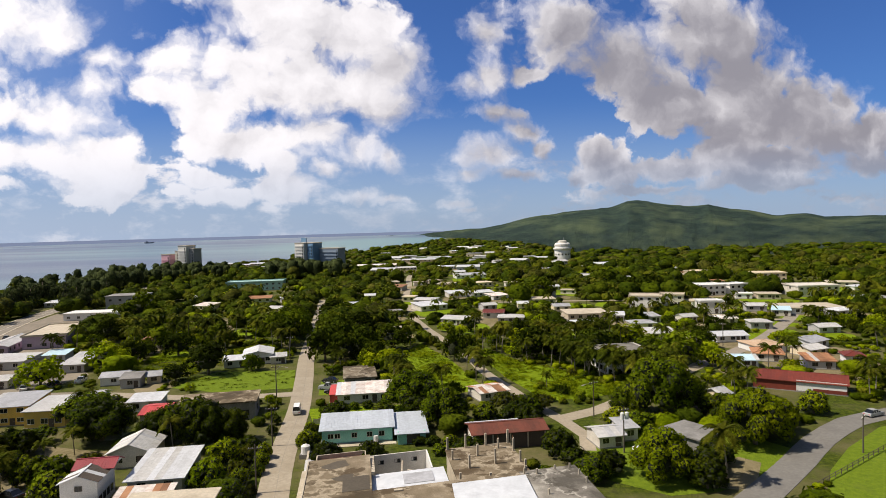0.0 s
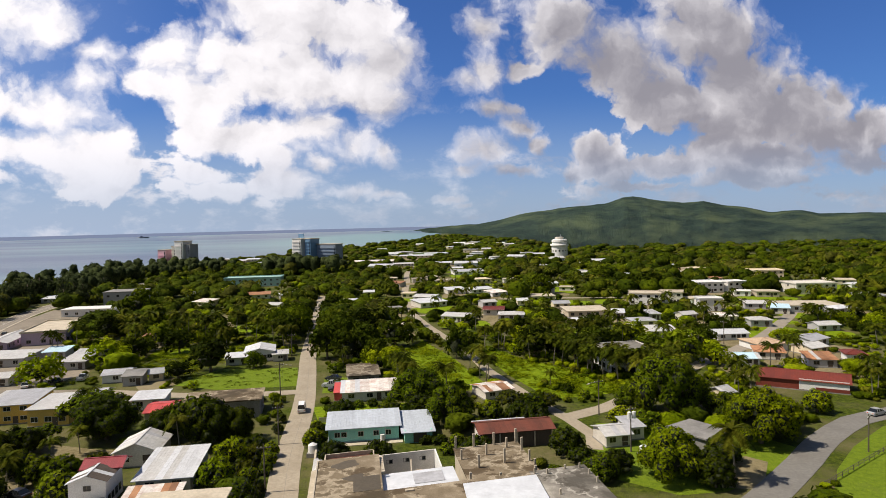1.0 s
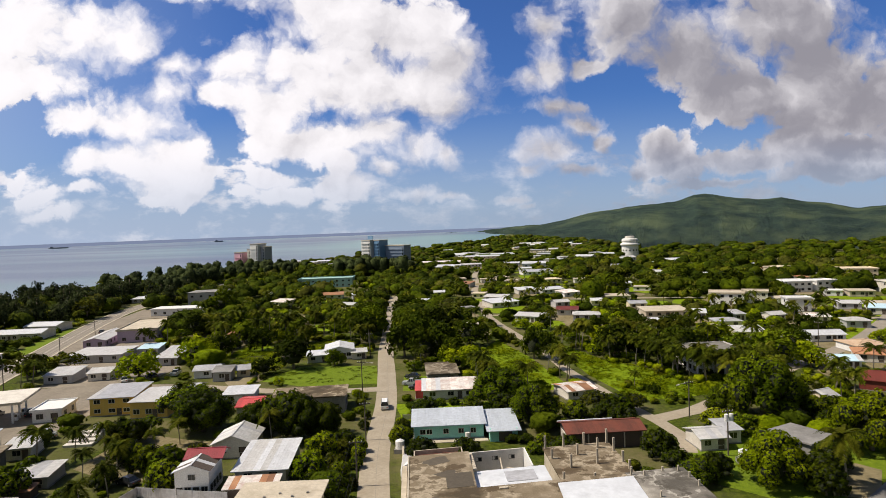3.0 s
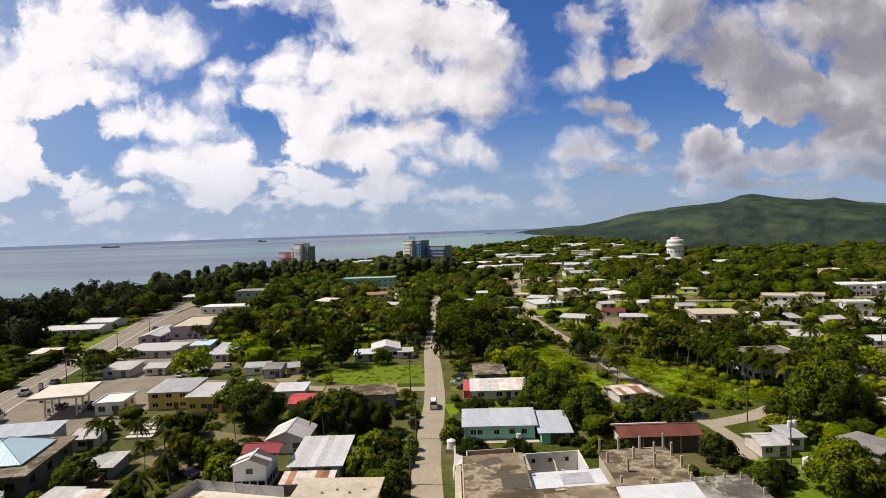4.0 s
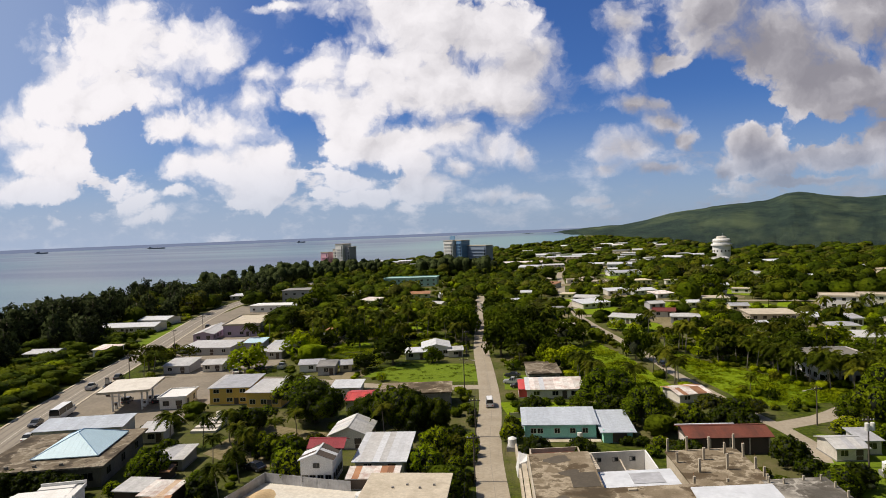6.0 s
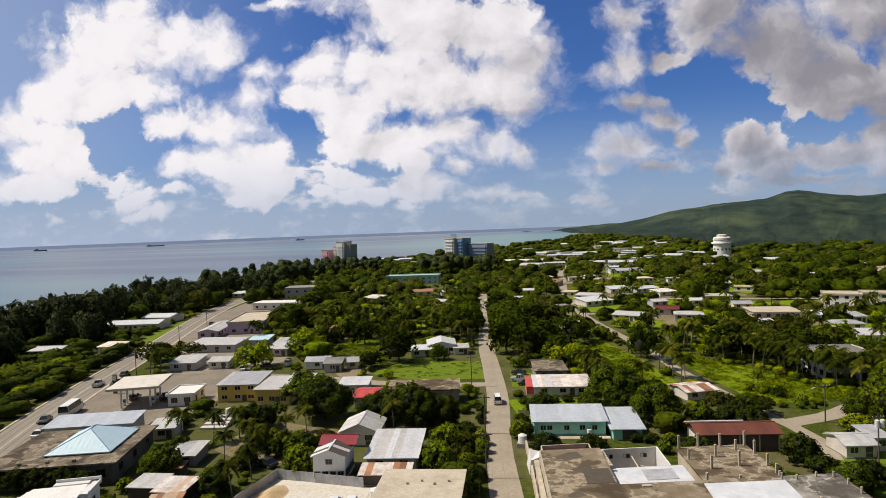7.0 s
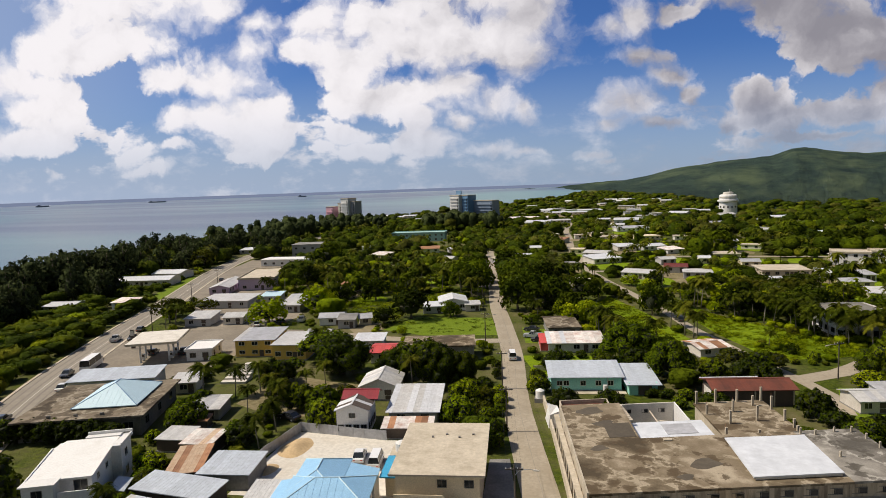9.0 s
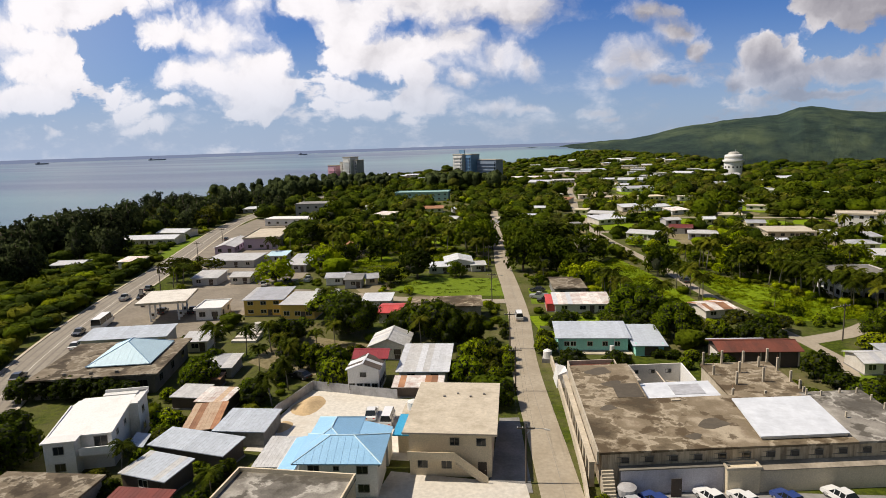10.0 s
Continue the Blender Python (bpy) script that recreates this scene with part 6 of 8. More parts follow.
# ---- hotels and the water tower on the skyline ----
def far_tower(name, x, y, rz, blocks, label):
    th = thing(name, x, y, 0, rz, label, "building")
    keep_clear(x, y, rz, 40, 14, 0.0, 0.0)
    for x0, x1, y0, y1, h, mat in blocks:
        part("wall", Shape().box(x0, y0, 0, x1, y1, h), mat, th)
        part("roof", Shape().box(x0 - 0.4, y0 - 0.4, h, x1 + 0.4, y1 + 0.4, h + 0.6), "conc_pale", th)
        for k in range(1, int(h / 3.1)):
            part("balcony", Shape().box(x0 + 0.5, y0 - 0.9, 3.1 * k, x1 - 0.5, y0 - 0.01, 3.1 * k + 0.9), mat, th)
        part("window_band", Shape().box(x1 - 2.4, y0 - 0.06, 4, x1 - 1.2, y0 - 0.005, h - 2), "glass", th)


far_tower("hotel", -134.0, 610.0, -34, [(-8, 4.5, -8, 8, 31, "white"), (5.5, 13, -4, 8, 31, "bluewall"), (13.5, 38, 4, 14, 25.5, "bluegrey")], "white and blue hotel tower with a grey wing")
sg_ = thing("roof_sign", -135.0, 606.0, 31.6, -34, "dark square sign on the hotel roof", "sign")
part("board", Shape().box(-4, -0.4, 0.8, 3, 0.4, 4.4), "bluewall", sg_)
part("frame", Shape().box(-3.6, -0.3, 0, -3.2, 0.3, 0.8).box(2.2, -0.3, 0, 2.6, 0.3, 0.8), "steel", sg_)
far_tower("hotel", -276.0, 668.0, -20, [(-10, -4.5, -6, 6, 25, "offwhite"), (-4, 7, -8, 6, 30.5, "white"), (7.5, 13, -4, 8, 27, "greywall"), (-25, -14, -10, 4, 21.5, "rose")], "pale hotel towers with a rose-pink front block")


def water_tower():
    th = thing("water_tower", 141.0, 733.0, 0, 0, "white stepped cylindrical water tower above the trees", "water tower")
    keep_clear(141, 733, 0, 24, 24, yard=60)
    part("shaft", Shape().tube([(0, 0, 0), (0, 0, 13.4)], [9.3, 9.3], 28), "white", th)
    part("gallery", Shape().tube([(0, 0, 13.0), (0, 0, 13.8), (0, 0, 15.2), (0, 0, 15.6)], [9.5, 10.9, 10.9, 9.6], 28), "white", th)
    part("tank", Shape().tube([(0, 0, 15.6), (0, 0, 20.2), (0, 0, 21.2)], [9.0, 9.0, 7.6], 28), "white", th)
    part("ledge", Shape().tube([(0, 0, 18.0), (0, 0, 18.6)], [9.5, 9.5], 28), "offwhite", th)
    part("cap", Shape().tube([(0, 0, 21.2), (0, 0, 23.4), (0, 0, 24.0)], [5.4, 5.2, 3.6], 20), "offwhite", th)
    part("mast", Shape().tube([(1.5, 0, 24.0), (1.5, 0, 27.0)], [0.2, 0.12], 6), "steel", th)
    for i in range(14):
        a = i * math.pi / 7
        put_window(th, 9.4 * math.cos(a), 9.4 * math.sin(a), 7.0, math.degrees(a) + 90, 1.4, 1.6, "dark")


water_tower()

# ---- vehicles ----
def car(x, y, rz, paint, kind="sedan", label=""):
    """Body, glasshouse, wheels and lamps; the nose points to +y before the turn."""
    th = thing({"sedan": "car", "van": "van", "pickup": "pickup_truck", "bus": "bus"}[kind], x, y, 0.075, rz, label, "vehicle")
    L, W, H = {"sedan": (4.4, 1.75, 1.45), "van": (4.6, 1.75, 1.95), "pickup": (5.0, 1.8, 1.75), "bus": (8.5, 2.4, 2.9)}[kind]
    key = ("car", kind, paint)
    if key not in CACHE:
        a, b = L / 2, W / 2
        z0, z1 = 0.28, 0.28 + 0.42 * H
        side = [(-a, z0 + 0.1), (-a + 0.1, z0), (a - 0.15, z0), (a, z0 + 0.15), (a - 0.08, z1 - 0.12), (a - 0.9, z1), (-a + 0.15, z1), (-a, z1 - 0.1)]
        body = Shape().hull([(-b, p, q) for p, q in side], [(b, p, q) for p, q in side])
        if kind == "pickup":
            roof = [(a - 1.55, z1), (a - 2.0, H), (a - 3.0, H), (a - 3.2, z1)]
            body.box(-b, -a, z1, -b + 0.08, a - 3.2, z1 + 0.28).box(b - 0.08, -a, z1, b, a - 3.2, z1 + 0.28).box(-b, -a, z1, b, -a + 0.08, z1 + 0.28)
        elif kind == "sedan":
            roof = [(a - 1.1, z1), (a - 1.85, H), (-a + 1.15, H), (-a + 0.45, z1)]
        else:
            roof = [(a - 0.45, z1), (a - 0.95, H), (-a + 0.15, H), (-a + 0.05, z1)]
        lo, hi = b - 0.04, b - 0.20
        def ring(s):
            return [(s * (lo if q == z1 else hi), p, q) for p, q in roof]
        glass = Shape().hull(ring(-1), ring(1))
        top = Shape().box(-hi + 0.02, roof[2][0] + 0.03, H, hi - 0.02, roof[1][0] - 0.03, H + 0.05)
        posts = []
        for p in (roof[1][0], (roof[1][0] + roof[2][0]) / 2, roof[2][0]):
            for s in (-1, 1):
                posts.append(Shape().tube([(s * (hi + 0.01), p, H), (s * (lo + 0.01), p + 0.05, z1)], [0.05, 0.05], 4).mesh("pillar", MAT[paint]))
        wheel = Shape().tube([(-0.1, 0, 0), (0.1, 0, 0)], [0.31, 0.31], 12)
        rim = Shape().tube([(-0.115, 0, 0), (0.115, 0, 0)], [0.18, 0.18], 8)
        lamp = Shape().box(-0.16, -0.03, -0.07, 0.16, 0.03, 0.07)
        CACHE[key] = (body.mesh("body", MAT[paint]), glass.mesh("glasshouse", MAT["glass"]), top.mesh("roof", MAT[paint]), wheel.mesh("wheel", MAT["rubber"]), rim.mesh("rim", MAT["steel"]), lamp.mesh("headlight", MAT["white"]), lamp.mesh("tail_light", MAT["red_bright"]), posts)
    me = CACHE[key]
    for n, i in (("body", 0), ("glasshouse", 1), ("roof", 2)):
        hang(n, me[i], th)
    for po in me[7]:
        hang("pillar", po, th)
    for sx in (-1, 1):
        for sy in (-1, 1):
            w = hang("wheel", me[3], th, pose(sx * (W / 2 - 0.1), sy * L * 0.31, 0.31))
            hang("rim", me[4], w)
        hang("headlight", me[5], th, pose(sx * (W / 2 - 0.3), L / 2 - 0.03, 0.62))
        hang("tail_light", me[6], th, pose(sx * (W / 2 - 0.3), -L / 2 + 0.02, 0.66))
    keep_clear(x, y, rz, W, L, 0.3)


CAR_ROWS = [
    (-34.9, 143.0, 10, "car_white", "van", "white minivan driving up the pale street"), (-32.4, 171.5, 80, "car_dark", "sedan", "dark parked car on the grass yard"),
    (-31.6, 164.0, 84, "car_silver", "pickup", "silver pickup parked beside the shack"), (-29.6, 160.0, 95, "car_dark", "sedan", "dark car parked by the red lean-to"),
    (-129.3, 138.5, 20, "car_dark", "sedan", "dark car under the filling-station canopy"), (-121.0, 139.5, 20, "car_dark", "pickup", "dark pickup beside the pumps"),
    (-104.6, 123.6, 60, "car_silver", "pickup", "grey work truck parked on the forecourt"), (-151.0, 150.5, 22, "car_silver", "pickup", "pale pickup on the beach road"),
    (-147.0, 152.5, 202, "car_dark", "sedan", "dark car on the beach road"), (-152.5, 163.0, 22, "car_dark", "sedan", "dark car far along the beach road"),
    (-136.5, 125.0, 22, "car_white", "bus", "long white bus parked at the roadside"), (-130.0, 109.5, 22, "car_white", "sedan", "white car parked beside the shops"),
    (-140.5, 131.0, 22, "car_silver", "sedan", "silver car driving on the beach road"), (-137.5, 118.5, 202, "car_dark", "sedan", "black car driving on the beach road"),
    (-126.0, 91.0, 25, "car_dark", "sedan", "dark car on the near beach road"), (-52.6, 85.5, 12, "car_white", "sedan", "white car with dark windows in the sandy yard"),
    (-49.4, 84.0, 8, "car_white", "van", "white van in the sandy yard"), (-14.6, 66.6, 40, "car_silver", "sedan", "silver car in the parking lot"), (-11.6, 67.4, 38, "car_blue", "sedan", "blue car in the parking lot"),
    (-5.3, 69.3, 32, "car_white", "sedan", "white and orange car in the parking lot"), (-1.6, 69.4, 30, "car_white", "sedan", "white car in the parking lot"),
    (3.3, 70.3, 30, "car_blue", "sedan", "dark blue car in the parking lot"), (9.3, 72.0, 30, "car_white", "sedan", "white car with dark windows in the parking lot"),
    (89.8, 129.6, -68, "car_silver", "sedan", "silver car on the curving street"), (9.4, 187.0, 15, "car_dark", "sedan", "dark car on the narrow lane"),
    (-71.3, 99.5, 70, "car_dark", "sedan", "dark car parked under palms"), (-186.0, 262.0, 20, "car_dark", "sedan", "dark car on the parking apron"), (-176.0, 243.0, 100, "car_dark", "pickup", "dark pickup by the lilac shop"),
    (-172.5, 236.0, 100, "car_silver", "sedan", "silver car by the lilac shop"), (-118.0, 172.0, 30, "car_white", "sedan", "white car in the earth yard"), (-112.0, 176.0, 60, "car_dark", "sedan", "dark car in the earth yard"),
    (-106.0, 179.0, 10, "car_silver", "pickup", "old pickup in the earth yard"), (104.0, 207.0, -40, "car_dark", "pickup", "dark pickup on the village lane"), (108.5, 208.0, 40, "car_silver", "sedan", "silver car by the village house"),
]
for row_ in CAR_ROWS:
    car(*row_)


# ---- poles, lamps and wires ----
def pole(x, y, h, rz=0.0, arm=0, tanks=0, label="weathered wooden utility pole with crossarm"):
    th = thing("utility_pole", x, y, 0, rz, label, "pole")
    part("shaft", Shape().tube([(0, 0, -0.1), (0, 0, h * 0.5), (0, 0, h)], [0.14, 0.12, 0.09], 8), "pole", th)
    part("crossarm", Shape().box(-1.1, -0.06, h - 0.7, 1.1, 0.06, h - 0.55), "pole", th)
    for k in (-1.0, -0.4, 0.4, 1.0):
        part("insulator", Shape().tube([(k, 0, h - 0.55), (k, 0, h - 0.35)], [0.06, 0.04], 6), "white", th)
    if arm:
        part("lamp_arm", Shape().tube([(0, 0, h * 0.82), (arm * 0.6, 0, h * 0.9), (arm * 1.8, 0, h * 0.92), (arm * 2.4, 0, h * 0.9)], [0.05, 0.05, 0.045, 0.04], 6), "steel", th)
        part("lamp_head", Shape().tube([(arm * 2.3, 0, h * 0.9), (arm * 3.0, 0, h * 0.89)], [0.12, 0.1], 8), "offwhite", th)
    for k in range(tanks):
        part("transformer", Shape().tube([(-0.5 + 1.0 * k, -0.3, h - 2.2), (-0.5 + 1.0 * k, -0.3, h - 1.0), (-0.5 + 1.0 * k, -0.3, h - 0.9)], [0.36, 0.36, 0.2], 12), "white", th, "white transformer drum")


POLES = [(-31.2, 99.0, 8.0, 10, 0, 0), (-26.9, 70.0, 8.0, 10, 1, 0), (-34.6, 121.0, 8.0, 10, 0, 0), (-43.4, 157.0, 8.5, 10, 1, 0), (-50.5, 200.0, 8.5, 10, 0, 0)]
for row_ in POLES:
    pole(*row_)
pole(32.0, 134.5, 8.0, 20, -1, 0, "street lamp pole at the lane corner")
pole(32.2, 112.5, 8.5, 20, 0, 2, "wooden utility pole with two white transformers")
pole(-163.0, 205.0, 8.5, 22, 1, 0)
pole(-146.0, 160.0, 8.5, 22, 1, 0)
pole(-176.0, 243.0, 8.5, 22, 1, 0)
pole(74.0, 182.0, 8.5, -40, -1, 0, "street lamp pole beside the village lane")
pole(93.0, 207.0, 8.0, -40, 0, 0)
pole(73.8, 109.2, 7.0, 45, 1, 0, "street lamp pole on the lawn edge")


def wires():
    s = Shape()
    for (xa, ya, ha, *_), (xb, yb, hb, *_) in zip(POLES[1:2] + POLES[0:1] + POLES[2:], POLES[0:1] + POLES[2:]):
        for k in (-0.9, 0.4, 0.9):
            pts = []
            for i in range(9):
                t = i / 8
                pts.append((xa + (xb - xa) * t + k, ya + (yb - ya) * t, ha + (hb - ha) * t - 0.35 - 2.4 * t * (1 - t)))
            s.tube(pts, [0.012] * 9, 4)
    tagged(new("power_lines", s.mesh("power_lines", MAT["rubber"])), "thin black overhead wires between the street poles", "wires", kind="stuff")


wires()


# ---- fences, heaps and yard clutter ----
def board_fence(line, h, mat, label):
    x0, y0 = line[0]
    th = thing("fence", x0, y0, 0, 0, label, "fence")
    n = 0
    for (xa, ya), (xb, yb) in zip(line, line[1:]):
        L = math.hypot(xb - xa, yb - ya)
        ang = math.degrees(math.atan2(yb - ya, xb - xa))
        k = max(1, int(L / 0.9))
        key = ("board", round(L / k, 2), h, mat)
        if key not in CACHE:
            w = L / k
            CACHE[key] = Shape().box(0.01, -0.03, 0.03, w - 0.02, 0.03, h).box(0.3 * w, -0.05, 0.03, 0.36 * w, -0.03, h).box(0.7 * w, -0.05, 0.03, 0.76 * w, -0.03, h).mesh("panel", MAT[mat])
            CACHE[key, "p"] = Shape().box(-0.06, 0.03, -0.1, 0.06, 0.14, h + 0.1).mesh("post", MAT["pole"])
        for i in range(k):
            t = i / k
            m = pose(xa + (xb - xa) * t - x0, ya + (yb - ya) * t - y0, 0.03 * math.sin(7 * n), 0, 0, ang)
            hang("panel", CACHE[key], th, m)
            if i % 3 == 0:
                hang("post", CACHE[key, "p"], th, m)
            n += 1


board_fence([(-67.6, 74.0), (-68.0, 84.0), (-66.6, 94.6), (-58.5, 93.6), (-50.5, 92.8)], 1.7, "grey_metal", "grey sheet-metal fence round the sandy yard")
board_fence([(-45.5, 56.2), (-30.5, 57.2)], 0.9, "pale_metal", "low pale fence along the concrete driveway")
board_fence([(-100, 154), (-78, 152), (-62, 153)], 1.2, "conc_pale", "low pale garden wall along the side street")
board_fence([(-29.2, 134.0), (-9.0, 136.5)], 1.2, "conc_pale", "low pale wall behind the turquoise house")


def rail_fence(a, b, h, n, label):
    """Slim posts with two rails."""
    th = thing("fence", *a, 0, 0, label, "fence")
    dx, dy = b[0] - a[0], b[1] - a[1]
    for i in range(n + 1):
        x, y = dx * i / n, dy * i / n
        part("post", Shape().tube([(x, y, -0.1), (x, y, h)], [0.07, 0.06], 6), "pole", th)
    for z in (0.5 * h, 0.92 * h):
        part("rail", Shape().tube([(0, 0, z), (dx, dy, z)], [0.05, 0.05], 5), "pole", th)


rail_fence((57.3, 95.4), (81.5, 112.6), 1.0, 14, "low dark rail fence across the mown lawn")


def mound(x, y, r, h, mat, name, label):
    s = Shape()
    n, k = 20, 6
    s.v = [(0, 0, h)]
    for j in range(1, k + 1):
        for i in range(n):
            a = 2 * math.pi * i / n
            rr = r * j / k * (1 + 0.16 * noise.noise((math.cos(a) * 1.4, math.sin(a) * 1.4, x)))
            z = h * (0.5 + 0.5 * math.cos(math.pi * j / k)) * (1 + 0.2 * noise.noise((rr * math.cos(a), rr * math.sin(a), 2)))
            s.v.append((rr * math.cos(a), 1.5 * rr * math.sin(a), z - (0.08 if j == k else 0)))
    s.f = [(0, 1 + i, 1 + (i + 1) % n) for i in range(n)]
    for j in range(k - 1):
        for i in range(n):
            p, q = 1 + j * n, 1 + (j + 1) * n
            s.f.append((p + i, q + i, q + (i + 1) % n, p + (i + 1) % n))
    ob = new(name, s.mesh(name, MAT[mat], True))
    ob.matrix_world = pose(x, y, 0.05)
    tagged(ob, label, "heap")


mound(-64.4, 88.0, 2.9, 0.9, "heap", "sand_mound", "heap of ochre sand in the yard")
mound(-65.2, 80.0, 1.6, 0.5, "heap", "sand_mound", "small heap of ochre sand by the fence")


def ruin(x, y):
    th = thing("ruin", x, y, 0, 10, "stepped white concrete foundation with a tank", "ruin")
    for i in range(4):
        part("step", Shape().box(-3.0 + 0.3 * i, -3.5 + 1.6 * i, 0, 2.6, -3.5 + 1.6 * (i + 1) - 0.02, 0.5 + 0.35 * i), "offwhite", th)
    part("tank", Shape().tube([(1.4, 2.2, 1.6), (1.4, 2.2, 3.0)], [0.8, 0.8], 12), "offwhite", th)
    keep_clear(x, y, 10, 6, 8)


ruin(-94.0, 121.0)


def stand_tank(x, y, rz):
    th = thing("water_tank", x, y, 0, rz, "white plastic water tank on a concrete stand", "tank")
    part("stand", Shape().box(-1, -1, 0, 1, 1, 0.8), "conc_grey", th)
    part("tank", Shape().tube([(0, 0, 0.8), (0, 0, 2.2), (0, 0, 2.5)], [0.85, 0.85, 0.3], 14), "white", th)


for p_ in ((-26.6, 114.5, 0), (24.5, 104.5, 0), (-84.5, 88.0, 0), (33.5, 109.0, 0), (-104.0, 104.5, 0)):
    stand_tank(*p_)


def laundry_shed(x, y):
    """White tarpaulin heap and sheets at the head of the old building."""
    th = thing("tarpaulin", x, y, 0, 10, "crumpled white tarpaulins over street-side clutter", "tarpaulin")
    part("sheet", Shape().hull([(-1.2, -2.4, 0), (1.2, -2.4, 0), (1.2, 2.4, 0), (-1.2, 2.4, 0)], [(-0.9, -2.0, 2.2), (0.8, -1.6, 2.7), (0.9, 1.9, 2.4), (-0.7, 1.6, 2.9)]), "white", th)
    part("sheet", Shape().hull([(-0.8, 2.6, 0), (1.0, 2.6, 0), (1.0, 5.2, 0), (-0.8, 5.2, 0)], [(-0.3, 3.0, 1.8), (0.6, 3.0, 2.1), (0.5, 4.8, 1.6), (-0.5, 4.6, 2.0)]), "lilac", th)


laundry_shed(-23.6, 104.0)


def ship(az, dist, L):
    a = radians(az)
    th = thing("ship", -math.sin(a) * dist, math.cos(a) * dist, -0.8, az, "grey cargo ship anchored near the horizon", "ship")
    hull = [(-L / 2, 0), (-L / 2 + 6, -9), (L / 2 - 14, -9), (L / 2, 0), (L / 2 - 14, 9), (-L / 2 + 6, 9)]
    part("hull", Shape().prism(hull, -2, 7), "ship_grey", th)
    part("bridge", Shape().box(-L / 2 + 10, -7, 7, -L / 2 + 22, 7, 12), "ship_grey", th)
    part("mast", Shape().box(L / 2 - 40, -0.6, 7, L / 2 - 39, 0.6, 17), "ship_grey", th)


ship(45.3, 4000, 62)
ship(37.2, 4000, 95)
ship(25.3, 4100, 55)

KERB_SHRUBS = [(-33.6, 110.5, 1.6), (-33.2, 106.6, 1.4), (-34.4, 114.6, 1.7), (-32.0, 98.0, 1.3), (-36.6, 128.0, 1.5), (-37.6, 135.0, 1.4), (-27.8, 121.0, 1.5), (-28.3, 127.0, 1.6)]
PALM_STAND = [(38, 170), (41.5, 166.5), (44.5, 163.5), (48, 165.5), (51.5, 163), (55.5, 164.5), (36.5, 174), (58.5, 163), (40, 176), (46, 168.3)]
TREE_ROWS = []  # kind, x, y, crown radius (palms: height), stretch
TREE_ROWS += [("mango", -116, 82.5, 3.2, 1), ("mango", -112.5, 84, 3, 1), ("mango", -108.5, 84, 2.8, 1.1), ("mango", -104.5, 84.6, 3, 1), ("mango", -102, 66, 4.6, 1), ("mango", -100.5, 84.6, 2.8, 1.1), ("mango", -98.5, 58, 5.6, 1), ("mango", -97, 62.5, 4.4, 1.1), ("mango", -96.5, 84.4, 3, 1), ("bush", -96, 76.5, 3, 1.1), ("mango", -93, 80, 3.2, 1), ("mango", -88, 93, 4, 1), ("bush", -85.6, 86.2, 2, 1), ("lime", -82, 75.6, 2.8, 1), ("bush", -81.6, 60.6, 1.8, 1), ("bush", -80.7, 72.5, 2.4, 1), ("bush", -79.6, 71.5, 2.2, 1.1), ("bush", -79.6, 76.5, 2, 1), ("palm", -79.6, 62.6, 4.6, 1), ("bush", -79, 66.2, 2, 1), ("bush", -77.6, 57.5, 2.2, 1), ("bush", -74.5, 98, 3, 1.1), ("bush", -74.1, 88, 3.4, 1), ("bush", -72.5, 74, 1.6, 1)]
TREE_ROWS += [("palm", -71, 93.8, 5.6, 1), ("palm", -70.6, 87, 5.5, 1), ("bush", -70.2, 66, 1.2, 1), ("bush", -66.2, 65.6, 1.7, 1.1), ("bush", -66, 62.6, 1.6, 1), ("bush", -65, 57.5, 2.2, 1), ("palm", -64.3, 59.6, 4.2, 1), ("bush", -64, 97.6, 3.6, 1.15), ("bush", -62.6, 58, 1.5, 1), ("bush", -17.6, 66, 1.4, 1), ("palm", 45, 99, 8.5, 1), ("bush", -91.5, 103, 3.2, 1), ("palm", -88.5, 110, 5.8, 1), ("palm", -84.3, 112.8, 6, 1), ("bush", -83.6, 119.1, 4.4, 1), ("mango", -83.6, 118.5, 4.2, 1), ("palm", -80.6, 101, 5, 1), ("palm", -79, 107, 5.5, 1), ("bush", -78, 109, 3.4, 1.1), ("palm", -75.5, 103, 5.5, 1), ("palm", -73.5, 112.5, 5, 1), ("palm", -72.4, 119, 5, 1), ("mango", -71.5, 127, 7.2, 0.95), ("mango", -71.5, 105, 3.4, 1.1)]
TREE_ROWS += [("bush", -66.9, 104.5, 4, 1.1), ("bush", -64.5, 111, 2.6, 1), ("bush", -62.6, 101, 2.4, 1.2), ("mango", -58.5, 126, 4.6, 1.1), ("umbrella", -52, 124.5, 6.6, 1.15), ("mango", -49, 122, 5.6, 1.15), ("mango", -44, 123.5, 4.6, 1.15), ("bush", -43.6, 105.5, 2.4, 1), ("lime", -40.5, 110.4, 3.5, 1.1), ("bush", -38, 117, 2.8, 1.1), ("bush", -36.8, 112, 2.4, 1.2), ("bush", -36.4, 106, 2.2, 1.1), ("lime", -35, 102.5, 2, 1.1), ("bush", -27.6, 125.5, 2.2, 1.1), ("lime", -27.2, 119.5, 2.6, 1), ("bush", -22, 145, 1.5, 1), ("bush", -18.7, 145.5, 1.6, 1), ("bush", -15, 146, 1.8, 1), ("bush", -5.7, 119.6, 1.6, 0.9), ("bush", -3, 119.2, 1.8, 0.9), ("mango", -0.6, 132, 5.6, 1.1), ("lime", 0.4, 119, 1.7, 0.9), ("bush", 2.5, 118.6, 1.4, 0.9), ("bush", 7.8, 126.5, 2, 0.9)]
